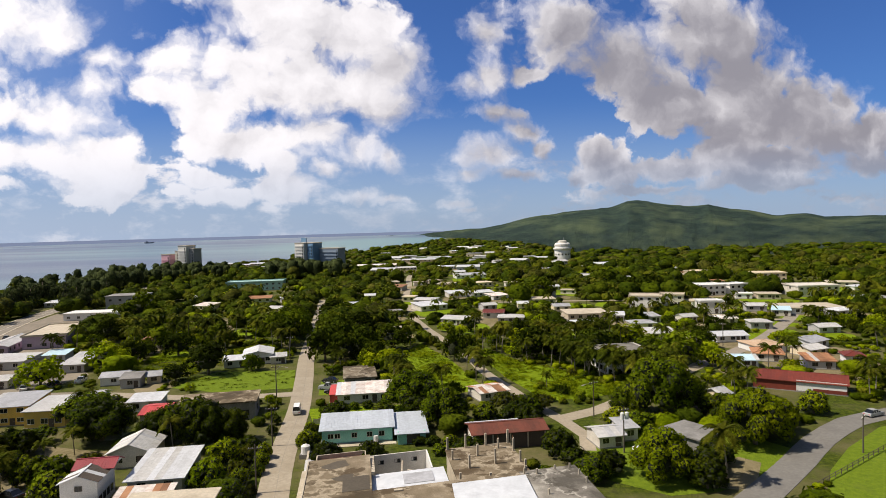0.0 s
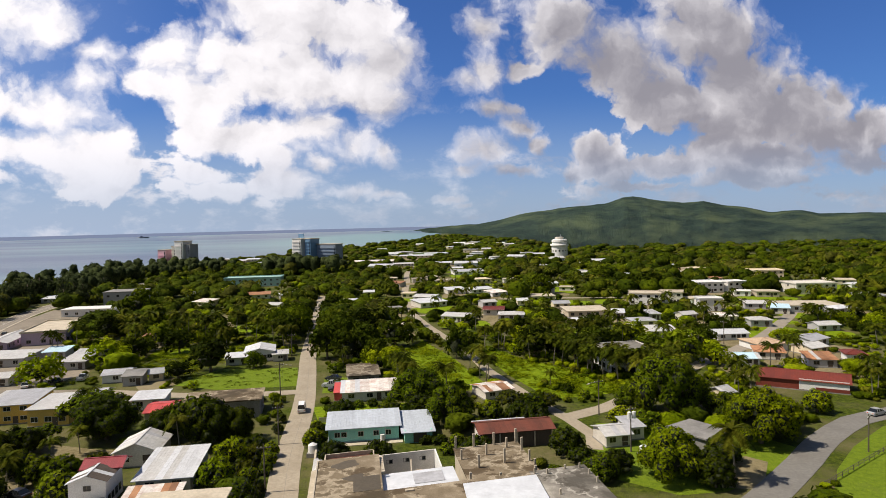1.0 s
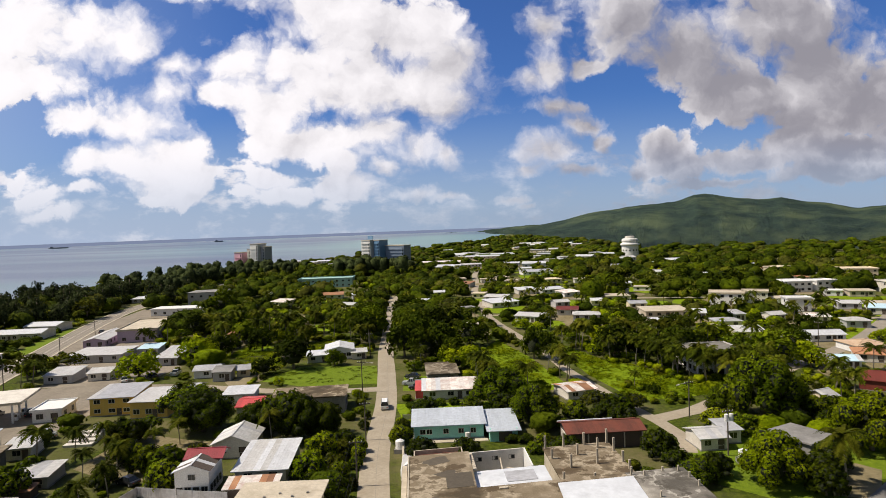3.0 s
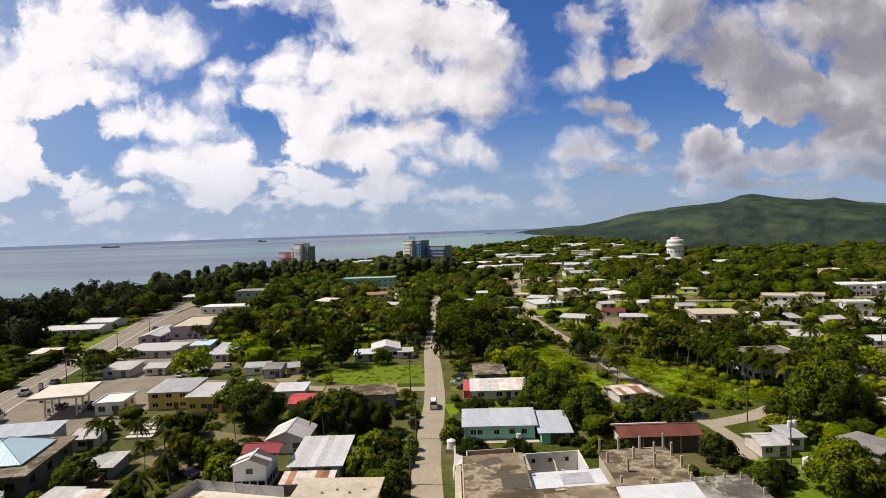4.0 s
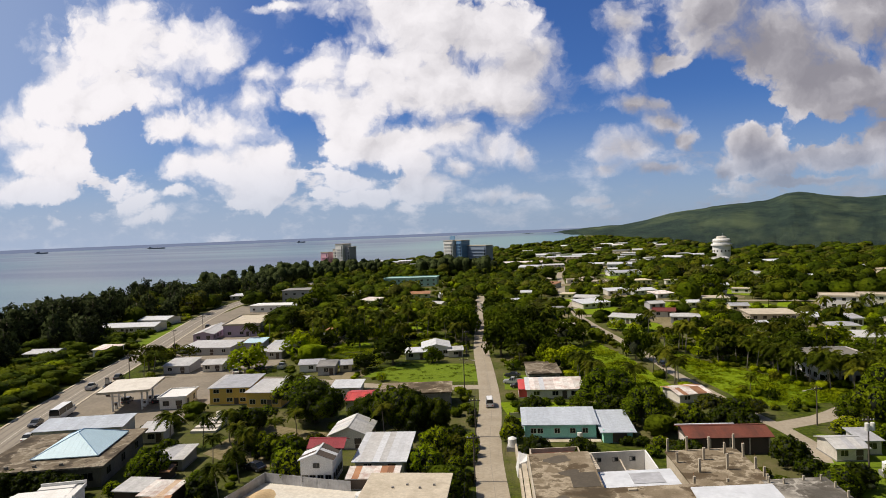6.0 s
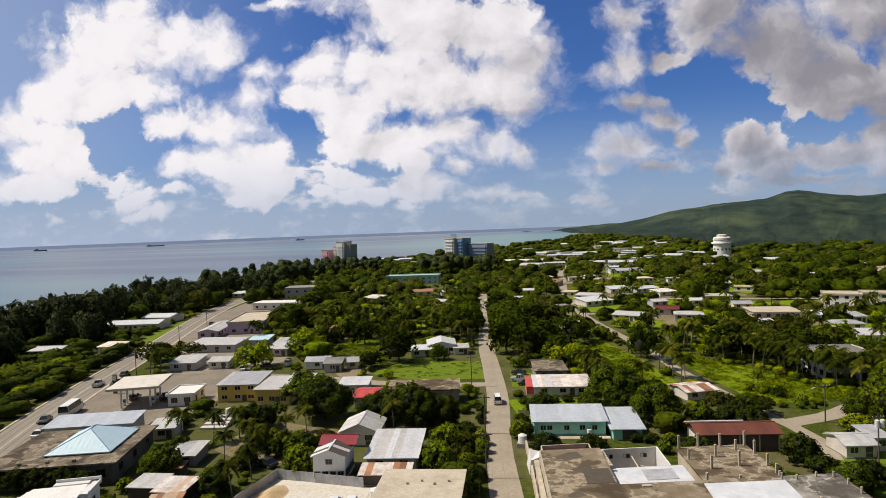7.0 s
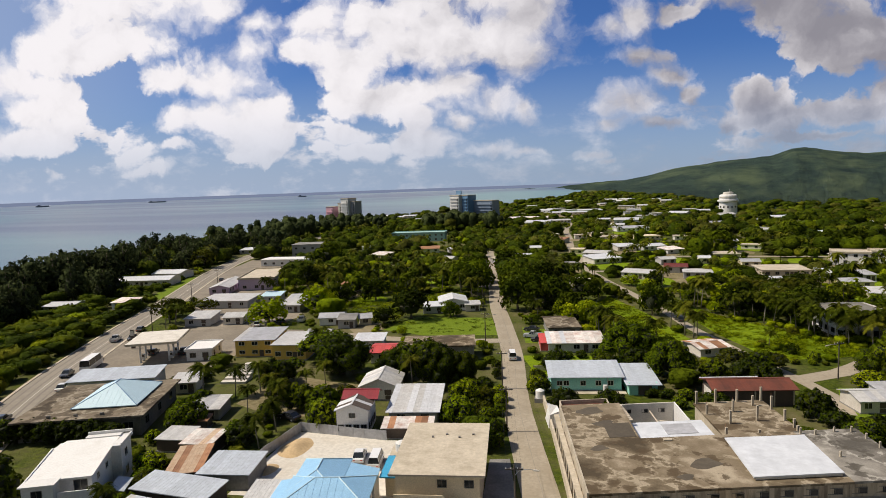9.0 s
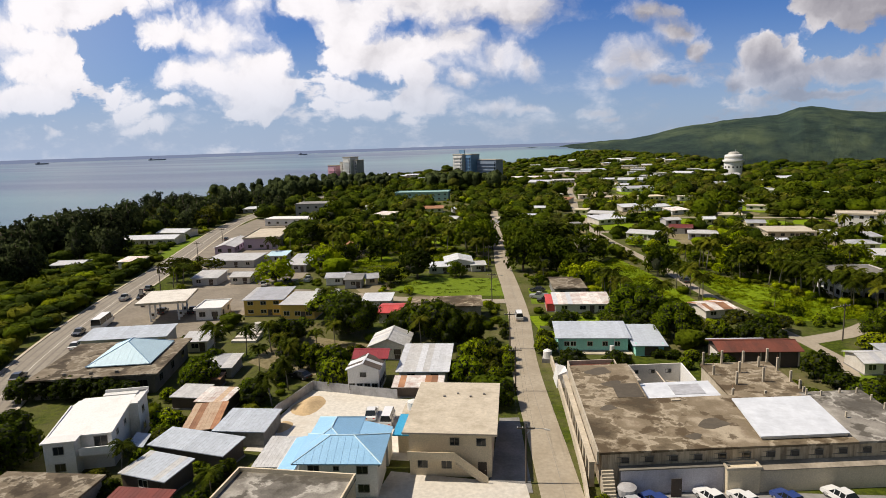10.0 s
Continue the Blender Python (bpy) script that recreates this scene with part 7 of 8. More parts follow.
TREE_ROWS += [("bush", 8.1, 134, 3.2, 1), ("umbrella", 13, 138.5, 4.4, 0.9), ("bush", 18.2, 137.8, 4, 1), ("umbrella", 21.5, 139.5, 3.6, 0.9), ("bush", 22.4, 108, 2.9, 0.85), ("lime", 34.8, 100, 5.6, 1.15), ("mango", 40.5, 138, 4.6, 0.9), ("mango", 47, 134.5, 8.2, 1.2), ("mango", 53.5, 140, 6, 1), ("lime", 57.5, 115, 7.2, 1.1), ("bush", 62.5, 138, 3, 1), ("lime", 64, 122, 5.2, 1), ("palm", 67.5, 144, 6.3, 1), ("palm", 71.2, 146, 6.7, 1), ("palm", 97, 141, 6.7, 1), ("palm", 101, 145, 6.7, 1), ("umbrella", -146, 186, 6.2, 0.8), ("lime", -116, 176, 6.8, 0.9), ("palm", -112, 222, 8.8, 1), ("bush", -106.2, 230, 6.6, 1.1), ("mango", -104.5, 205, 5.4, 1.1), ("palm", -98, 226, 9.2, 1), ("mango", -93, 215, 5.6, 1.1), ("palm", -90, 236, 9.2, 1)]
TREE_ROWS += [("mango", -83, 227, 6.2, 1.1), ("palm", -76, 214, 8, 1), ("palm", -72, 234, 8.8, 1), ("palm", -62, 222, 8.8, 1), ("mango", -60.1, 232, 6, 1.3), ("mango", -59.6, 189.5, 3.6, 1.1), ("palm", -56.5, 214, 8, 1), ("mango", -40, 225, 7, 1.2), ("mango", -39, 200, 6.5, 1.3), ("mango", -36, 213, 6.8, 1.2), ("mango", -33, 235, 7.2, 1.2), ("mango", -32, 196, 5.6, 1.3), ("mango", -30, 214, 6, 1.2), ("mango", -27, 203, 6.2, 1.2), ("lime", -24, 192, 3.6, 1.1), ("mango", -22.5, 193, 4.6, 1.2), ("lime", -20.6, 180.5, 4, 1.2), ("mango", -18.4, 216, 7, 1), ("lime", -17, 186, 4.4, 1), ("palm", -14.5, 171.5, 6.7, 1), ("palm", -10.7, 168, 5.5, 1), ("bush", -6, 160.5, 2.6, 1), ("mango", 2.6, 194.5, 4.4, 1.7), ("bush", 7.5, 213, 4.8, 1)]
TREE_ROWS += [("palm", 12.4, 205, 7.6, 1), ("palm", 18.6, 211, 8, 1), ("palm", 25, 189, 7.1, 1), ("palm", 25.5, 158, 4.2, 1), ("lime", 26, 205, 6.6, 0.9), ("bush", 29, 153, 2.2, 1), ("palm", 30, 190, 7.6, 1), ("palm", 33.5, 183, 7.6, 1), ("bush", 34, 208, 5, 0.9), ("palm", 36.5, 178, 7.6, 1), ("palm", 39, 168, 7.1, 1), ("palm", 40, 172.5, 7.1, 1), ("mango", 42.5, 231, 6, 0.9), ("palm", 42.5, 165, 6.7, 1), ("palm", 42.6, 184, 8, 1), ("palm", 44, 161, 6.7, 1), ("palm", 45.5, 170, 8, 1), ("bush", 46, 167, 2.4, 1), ("palm", 47, 164.5, 7.1, 1), ("palm", 48.5, 159.5, 5.9, 1), ("palm", 49.5, 163, 7.6, 1), ("palm", 53, 165.5, 6.7, 1), ("mango", 54, 229, 6.6, 0.9), ("palm", 54.5, 161, 7.1, 1)]
TREE_ROWS += [("bush", 55, 166, 2.8, 1), ("palm", 56.5, 170, 7.6, 1), ("palm", 58, 166, 7.6, 1), ("palm", 60, 160, 6.7, 1), ("palm", 62, 172, 7.6, 1), ("lime", 64.5, 216, 6.4, 0.85), ("mango", 69.3, 182, 7.8, 0.95), ("palm", 69.5, 150.5, 7.1, 1), ("palm", 72.7, 156, 7.1, 1), ("lime", 77, 178, 4.6, 1), ("palm", 104.5, 152, 7.1, 1), ("mango", -236, 322, 7, 1.1), ("umbrella", -226, 309, 9.5, 0.95), ("mango", -148.3, 257, 5, 1.2), ("mango", -147, 300, 9.5, 1.2), ("lime", -127, 369, 7, 0.9), ("lime", -121, 361, 5, 1), ("palm", -118, 240, 8.4, 1), ("palm", -102, 245, 9.2, 1), ("palm", -84, 248, 8.8, 1), ("mango", -66, 244, 6.5, 1.3), ("mango", 46, 372, 6, 1), ("mango", 55, 357, 8.5, 1.15), ("mango", 62, 366, 7, 1)]
TREE_ROWS += [("mango", 103, 399, 9, 1.1), ("mango", 112, 366, 7, 1.1), ("mango", 120, 360, 9.5, 1)]

# ---- plants ----
def leaf_cloud(rng, lumps, n, size, droop=0.0, flat=0.5):
    """Leaf sprays as small bent blades on lumpy crowns; returns verts and their normals (n*4,3)."""
    L = np.array(lumps, float)
    area_ = L[:, 3] * L[:, 4]
    pick = rng.choice(len(L), n, p=area_ / area_.sum())
    d = rng.normal(size=(n, 3))
    d[:, 2] += 0.35
    d /= np.linalg.norm(d, axis=1)[:, None]
    rad = L[pick, 3:4] * np.array([1, 1, 0]) + L[pick, 4:5] * np.array([0, 0, 1])
    r = 1 - 0.28 * rng.random((n, 1)) ** 2
    c = L[pick, :3] + d * rad * r
    nrm = d + rng.normal(size=(n, 3)) * 0.75 * flat + np.array([0, 0, flat * 0.5])
    nrm /= np.linalg.norm(nrm, axis=1)[:, None]
    t = np.cross(nrm, rng.normal(size=(n, 3)))
    t /= np.linalg.norm(t, axis=1)[:, None]
    b = np.cross(nrm, t)
    s = size * (0.55 + 0.9 * rng.random((n, 1)))
    asp = 0.45 + 0.45 * rng.random((n, 1))
    q = np.stack([c - t * s, c - b * s * asp + nrm * s * 0.25, c + t * s, c + b * s * asp + nrm * s * 0.25], 1)
    q[:, :, 2] -= droop * np.abs(rng.normal(size=(n, 1)))
    # the sprays round a boss turn their faces with it
    mid = L[:, :3].mean(0)
    out = c - mid
    out /= np.linalg.norm(out, axis=1)[:, None] + 1e-6
    soft = 0.55 * d + 0.40 * out + 0.35 * nrm
    soft /= np.linalg.norm(soft, axis=1)[:, None]
    return q.reshape(-1, 3), np.repeat(soft, 4, axis=0)


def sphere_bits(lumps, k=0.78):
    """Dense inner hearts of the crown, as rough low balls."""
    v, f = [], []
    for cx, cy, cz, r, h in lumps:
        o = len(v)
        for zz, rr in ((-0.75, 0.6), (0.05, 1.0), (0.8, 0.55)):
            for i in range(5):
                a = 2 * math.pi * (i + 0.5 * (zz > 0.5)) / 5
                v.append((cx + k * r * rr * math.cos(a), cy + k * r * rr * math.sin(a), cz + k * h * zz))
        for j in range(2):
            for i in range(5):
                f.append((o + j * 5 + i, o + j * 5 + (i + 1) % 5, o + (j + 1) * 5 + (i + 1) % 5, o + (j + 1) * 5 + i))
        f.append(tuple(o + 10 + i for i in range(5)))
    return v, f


def dome(rng, n, r0, z0, zr, lo, size):
    """Leafy bosses spread over a dome, with a few missing."""
    out = []
    for i in range(n):
        el = math.asin(lo + (1 - lo) * ((i + rng.random()) / n))
        a = i * 2.4 + rng.random() * 0.9
        k = rng.uniform(0.78, 1.1)
        out.append((r0 * k * math.cos(el) * math.cos(a), r0 * k * math.cos(el) * math.sin(a), z0 + zr * k * math.sin(el), size * rng.uniform(0.75, 1.3), size * rng.uniform(0.65, 1.05)))
    rng.shuffle(out)
    return [tuple(p) for p in out]


def crown_lumps(rng, kind):
    if kind in ("mango", "lime"):
        return dome(rng, 34, 0.74, 0.55, 0.62, -0.40, 0.245)
    if kind == "bush":
        return dome(rng, 14, 0.66, 0.42, 0.5, -0.3, 0.33)
    if kind == "umbrella":
        return dome(rng, 22, 0.80, 0.62, 0.40, 0.05, 0.23)
    out = []
    for i in range(18):
        z = 0.12 + 0.9 * (i + rng.random()) / 18
        r = 0.72 * math.sqrt(max(0.05, 1.05 - z * z)) * rng.random() ** 0.5
        a = rng.random() * 6.28
        out.append((r * math.cos(a), r * math.sin(a), 0.15 + z * 1.2, 0.30 + 0.14 * (1.1 - z), 0.30))
    rng.shuffle(out)
    return [tuple(p) for p in out]


CARDS = {"mango": (0.06, 0.0, 0.5), "lime": (0.06, 0.0, 0.5), "bush": (0.085, 0.0, 0.6), "casu": (0.07, 0.05, 0.5), "umbrella": (0.055, 0.0, 0.7)}
CORE = {"mango": (0, 0, 0.55, 0.70, 0.46), "lime": (0, 0, 0.55, 0.70, 0.46), "bush": (0, 0, 0.45, 0.62, 0.40), "casu": (0, 0, 0.70, 0.60, 0.60), "umbrella": (0, 0, 0.72, 0.62, 0.16)}


def crown_arrays(kind, seed, n, hearts, size_k=1.0, keep=99):
    """Leaf sprays first, then the hearts behind them; zero normals are left to the mesh."""
    rng = np.random.default_rng(seed)
    lumps = crown_lumps(rng, kind)
    if keep < len(lumps):  # a simpler crown for far off
        k = (len(lumps) / keep) ** 0.4
        lumps = [(x, y, z, r * k, h * k) for x, y, z, r, h in lumps[:keep]]
    size, droop, flat = CARDS[kind]
    q, nrm = leaf_cloud(rng, lumps, n, size * size_k, droop, flat)
    f = [tuple(range(4 * i, 4 * i + 4)) for i in range(n)]
    v = [tuple(p) for p in q]
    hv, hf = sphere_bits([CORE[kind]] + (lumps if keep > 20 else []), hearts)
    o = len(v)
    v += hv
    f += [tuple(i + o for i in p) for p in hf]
    return v, f, np.concatenate([nrm, np.zeros((len(hv), 3))])


def heap_of_leaves(kind, seed, sides, rings, n, size):
    """A far crown: one knobbly body with loose sprays at its outline."""
    rng = np.random.default_rng(seed)
    rx, rz, zc = {"mango": (0.92, 0.60, 0.55), "bush": (0.92, 0.55, 0.40), "casu": (0.66, 0.86, 0.86), "umbrella": (0.95, 0.34, 0.70), "lime": (0.92, 0.58, 0.50)}[kind]
    knobs = rng.normal(size=(11, 3)) + np.array([0, 0, 0.5])
    knobs /= np.linalg.norm(knobs, axis=1)[:, None]

    def shell(d):
        k = np.clip(d @ knobs.T, 0, 1) ** 7
        return 0.66 + 0.38 * k.max(1) + 0.09 * rng.normal(size=len(d))

    d = []
    for j in range(rings + 1):
        el = -0.9 + (math.pi / 2 + 0.9) * j / rings
        d += [(math.cos(el) * math.cos(a), math.cos(el) * math.sin(a), math.sin(el)) for a in np.arange(sides) * (2 * math.pi / sides) + 0.5 * (j % 2) * 2 * math.pi / sides]
    d = np.array(d)
    ball = np.array([rx, rx, rz])
    v = d * shell(d)[:, None] * ball + np.array([0, 0, zc])
    quads = [(j * sides + i, j * sides + (i + 1) % sides, (j + 1) * sides + (i + 1) % sides, (j + 1) * sides + i) for j in range(rings) for i in range(sides)]
    e = rng.normal(size=(max(n, 1), 3)) + np.array([0, 0, 0.45])
    e /= np.linalg.norm(e, axis=1)[:, None]
    c = e * shell(e)[:, None] * ball * 1.0 + np.array([0, 0, zc])
    nrm = e + 0.5 * rng.normal(size=e.shape)
    nrm /= np.linalg.norm(nrm, axis=1)[:, None]
    t = np.cross(nrm, rng.normal(size=e.shape))
    t /= np.linalg.norm(t, axis=1)[:, None]
    b = np.cross(nrm, t)
    s = size * (0.5 + rng.random((len(e), 1)))
    q = np.stack([c - t * s, c - 0.6 * b * s, c + t * s, c + 0.6 * b * s], 1)[:n].reshape(-1, 3)
    cards = np.arange(4 * n).reshape(n, 4)
    return np.concatenate([q, v]), cards, np.array(quads) + 4 * n, np.zeros((0, 5), int), np.concatenate([np.repeat(e[:n], 4, axis=0), np.zeros((len(v), 3))])


def far_palm(seed):
    """A palm far off: slim trunk and arching fronds, a unit high."""
    rng = random.Random(seed)
    v, f = [(-0.02, 0, 0), (0.02, 0, 0), (0.012, 0.0, 1), (-0.012, 0.0, 1), (0, -0.02, 0), (0, 0.02, 0), (0, 0.012, 1), (0, -0.012, 1)], [(0, 1, 2, 3), (4, 5, 6, 7)]
    for i in range(15):
        a, lift, L = i * 2.4 + rng.random() * 0.5, rng.uniform(-0.3, 0.95), rng.uniform(0.40, 0.54)
        o = len(v)
        for t, w in ((0.0, 0.02), (0.35, 0.075), (0.7, 0.065), (1.0, 0.01)):
            x, z = L * t * (1 - 0.15 * t), 1 + L * (lift * t - (0.6 + 0.3 * lift) * t * t)
            for sg in (-1, 1):
                v.append((x * math.cos(a) - sg * w * math.sin(a), x * math.sin(a) + sg * w * math.cos(a), z - 0.35 * w))
        f += [(o + 2 * k, o + 2 * k + 1, o + 2 * k + 3, o + 2 * k + 2) for k in range(3)]
    return np.array(v), np.array(f), np.zeros((0, 4), int), np.zeros((0, 5), int), np.zeros((len(v), 3))


def trunk_shape(kind, seed):
    rng = random.Random(seed)
    s = Shape()
    top = {"mango": 0.62, "lime": 0.62, "bush": 0.4, "casu": 1.5, "umbrella": 0.7}[kind]
    r = {"mango": 0.055, "lime": 0.055, "bush": 0.035, "casu": 0.035, "umbrella": 0.035}[kind]
    j = [(0, 0, -0.05), (0.02, 0.01, 0.4 * top), (rng.uniform(-0.05, 0.05), rng.uniform(-0.05, 0.05), top)]
    s.tube(j, [r * 1.25, r, r * 0.45])
    for i in range(5):
        a = i * 1.26 + rng.random()
        z = top * rng.uniform(0.4, 0.8)
        reach = 0.6 if kind != "casu" else 0.25
        s.tube([(0.02, 0.01, z), (0.45 * reach * math.cos(a), 0.45 * reach * math.sin(a), z + 0.17), (reach * math.cos(a), reach * math.sin(a), z + 0.30)], [r * 0.6, r * 0.4, r * 0.18], 5)
    return s


LEAFMAT = {"mango": ("leaf_dark", "leaf_dark", "leaf_dark", "leaf_mid"), "lime": ("leaf_lime",) * 4, "bush": ("leaf_mid", "leaf_olive", "leaf_mid", "leaf_dark"), "casu": ("leaf_casu",) * 4, "umbrella": ("leaf_olive", "leaf_mid")}
LABELS = {"mango": "dense dark-green mango tree with a rounded crown", "lime": "bright yellow-green broadleaf tree in full sun", "bush": "mid-green leafy tree of the village gardens",
          "casu": "tall dark feathery ironwood tree by the shore", "umbrella": "wide thin-leaved flame tree with an open crown", "palm": "coconut palm with arching fronds on a grey trunk"}
TREES = {}


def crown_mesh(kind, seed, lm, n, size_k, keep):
    """Leaf cards round inner balls, whose near-black colour paints the deep crown shade."""
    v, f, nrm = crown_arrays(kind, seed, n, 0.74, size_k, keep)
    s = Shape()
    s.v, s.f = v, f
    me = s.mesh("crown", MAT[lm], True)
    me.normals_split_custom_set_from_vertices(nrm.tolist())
    me.materials.append(MAT["heart_shade"])
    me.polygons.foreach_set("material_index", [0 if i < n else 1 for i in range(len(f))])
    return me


FINE = {"mango": (1900, 1.0), "lime": (1900, 1.0), "bush": (800, 1.0), "casu": (1100, 1.0), "umbrella": (1000, 1.0)}
for kind_, (n_, sz_) in FINE.items():
    for near_ in (True, False):
        TREES[kind_, near_] = []
        for var in range(4 if kind_ != "umbrella" else 2):
            lm_ = LEAFMAT[kind_][var]
            me_ = crown_mesh(kind_, 11 * var + len(kind_), lm_, n_ if near_ else int(n_ * 0.42), sz_ if near_ else sz_ * 1.4, 99 if near_ else 20)
            TREES[kind_, near_].append((me_, trunk_shape(kind_, var).mesh("trunk", MAT["bark"], True)))


GRAND = {}
for kind_ in ("mango", "lime"):  # the big shade trees near by, in finer leaf
    GRAND[kind_] = []
    for var in range(3):
        lm_ = "leaf_lime" if kind_ == "lime" else ("leaf_dark", "leaf_mid", "leaf_mid")[var]
        me_ = crown_mesh(kind_, 70 + 5 * var, lm_, 6400, 0.60, 99)
        GRAND[kind_].append((me_, trunk_shape(kind_, var).mesh("trunk", MAT["bark"], True)))


def palm_frond(s, base, az, lift, L, rng):
    """An arched midrib with leaflets hanging off both sides."""
    d = Vector((math.cos(az), math.sin(az), 0))
    side = Vector((-d.y, d.x, 0))
    pts = []
    for i in range(8):
        t = i / 7
        pts.append(Vector(base) + d * (L * t * (1 - 0.18 * t)) + Vector((0, 0, L * (lift * t - (0.55 + 0.25 * lift) * t * t))))
    for i in range(7):
        a, b = pts[i], pts[i + 1]
        w = 0.045 * (1 - i / 8)
        s.add([a - side * w, b - side * w, b + side * w, a + side * w], [(0, 1, 2, 3)])
        for sg in (-1, 1):
            for k in range(2):
                p = a.lerp(b, 0.25 + 0.5 * k)
                ll = L * 0.27 * math.sin(math.pi * min(0.97, (i + k * 0.5 + 0.9) / 8.2)) * rng.uniform(0.8, 1.15)
                tip = p + side * sg * ll * 0.85 + d * ll * 0.5 - Vector((0, 0, ll * rng.uniform(0.35, 0.8)))
                wd = (b - a) * 0.30
                s.add([p - wd, tip, p + wd], [(0, 1, 2)])


PALMS = []
for var in range(3):
    rg = random.Random(40 + var)
    H_ = 1.0
    lean = (rg.uniform(-0.12, 0.12), rg.uniform(-0.12, 0.12))
    tr = Shape().tube([(0, 0, -0.03), (lean[0] * 0.3, lean[1] * 0.3, 0.35), (lean[0] * 0.7, lean[1] * 0.7, 0.7), (lean[0], lean[1], H_)], [0.024, 0.018, 0.016, 0.015], 7)
    cr = Shape()
    for i in range(23):
        palm_frond(cr, (lean[0], lean[1], H_), i * 2.4 + rg.random() * 0.4, rg.uniform(-0.40, 0.95), rg.uniform(0.42, 0.54), rg)
    nut = Shape()
    for i in range(5):
        a = i * 1.3
        nut.tube([(lean[0] + 0.03 * math.cos(a), lean[1] + 0.03 * math.sin(a), H_ - 0.05), (lean[0] + 0.035 * math.cos(a), lean[1] + 0.035 * math.sin(a), H_ - 0.015)], [0.015, 0.012], 5)
    PALMS.append((cr.mesh("crown", MAT["leaf_palm"]), tr.mesh("trunk", MAT["palm_bark"], True), nut.mesh("coconuts", MAT["bark"], True)))

COUNT = {}
NAMES = {"mango": "mango_tree", "lime": "lime_green_tree", "bush": "garden_tree", "casu": "ironwood_tree", "umbrella": "flame_tree", "palm": "palm_tree"}


def tree(kind, x, y, r, rng, squash=1.0):
    """A tree as a thing of its own; r is the crown's radius, or a palm's height."""
    th = thing(NAMES[kind], x, y, 0, 0, LABELS[kind], "tree", kind + " trees")
    th.matrix_world = pose(x, y, 0, 0, 0, rng.uniform(0, 360)) @ Matrix.Diagonal((r, r, r * squash, 1))
    if kind == "palm":
        c, t, n = PALMS[rng.randrange(3)]
        if y < 130:
            hang("coconuts", n, th)
    else:
        if y < 150 and r > 4.5 and kind in GRAND:
            c, t = GRAND[kind][0 if x < -20 else 1 + int(x) % 2]
        else:
            c, t = rng.choice(TREES[kind, y < 150])
    hang("trunk", t, th)
    hang("crown", c, th)
    COUNT[kind] = COUNT.get(kind, 0) + 1


def in_ring(x, y, ring):
    hit = False
    for (xa, ya), (xb, yb) in zip(ring, ring[1:] + ring[:1]):
        if (ya > y) != (yb > y) and x < (xb - xa) * (y - ya) / (yb - ya) + xa:
            hit = not hit
    return hit


def blocked(x, y, r):
    for cx, cy, a, hw, hd, yard in FOOT:
        dx, dy = x - cx, y - cy
        u, v = dx * math.cos(a) + dy * math.sin(a), -dx * math.sin(a) + dy * math.cos(a)
        if abs(u) < hw + 0.55 * r and abs(v) < hd + 0.55 * r:
            return True
        # the open yard on the street side of a house
        if abs(u) < hw * 0.85 and -hd - max(1.2 * r, yard) < v < 0:
            return True
    for line, half in ROADS:
        for (xa, ya), (xb, yb) in zip(line, line[1:]):
            if abs(y - ya) > 25 and abs(y - yb) > 25:
                continue
            ex, ey = xb - xa, yb - ya
            t = max(0, min(1, ((x - xa) * ex + (y - ya) * ey) / (ex * ex + ey * ey)))
            if math.hypot(x - xa - t * ex, y - ya - t * ey) < half + 0.55 * r:
                return True
    if y > 160 and any(abs(x - a) < c and abs(y - b) < c for a, b, c in PLOTS):
        return True
    return any(in_ring(x, y, ring) for ring in OPEN)


def blocked_road(x, y, r):
    for line, half in ROADS:
        for (xa, ya), (xb, yb) in zip(line, line[1:]):
            if abs(y - ya) < 12 and math.hypot(x - xa, y - ya) < half + r - 1.2:
                return True
    return any(abs(x - a) < w and abs(y - b) < d for a, b, _, w, d, _ in FOOT)


PLACED = []
rt = random.Random(7)


def plant(kind, x, y, r, squash=1.0):
    PLACED.append((x, y, r if kind != "palm" else 1.5))
    tree(kind, x, y, r, rt, squash)


for row in TREE_ROWS:
    plant(*row)
for x, y, r in KERB_SHRUBS:
    plant("lime" if r > 1.55 else "bush", x, y, r, 1.3)
for x, y in PALM_STAND:
    plant("palm", x, y, rt.uniform(6.6, 8.2))
    plant("bush", x + rt.uniform(-1.5, 1.5), y - 1.5, rt.uniform(1.2, 2.0))


def crowded(x, y, r, k):
    return any(abs(x - a) < 14 and abs(y - b) < 14 and math.hypot(x - a, y - b) < k * (r + c) for a, b, c in PLACED)


# gardens and groves between the houses; what goes past 150 of a kind joins the groves
GROVE = []


def grow(kind, x, y, r, squash):
    if COUNT.get(kind, 0) < 150:
        plant(kind, x, y, r, squash)
    else:
        PLACED.append((x, y, r if kind != "palm" else 1.5))
        GROVE.append((kind, x, y, r, squash))


def lush(x, y):
    return noise.noise((x * 0.016, y * 0.010, 4.0))


def wood(x, y):
    """How thickly a spot is wooded: clumps, with clearings between them."""
    return noise.noise((x * 0.035, y * 0.022, 7.0)) + 0.5 * noise.noise((x * 0.09, y * 0.06, 2.0))


def tallest(x, y):
    """Crown radius that a spot's trees reach: low in the village and far inland."""
    if -135 < x < -52 and 200 < y < 345:
        return 4.2
    if x > 40 and y > 335:
        return 6.4
    if x > -30 and 196 < y < 560:
        return 4.4
    return 5.0 if y > 300 else 7.6


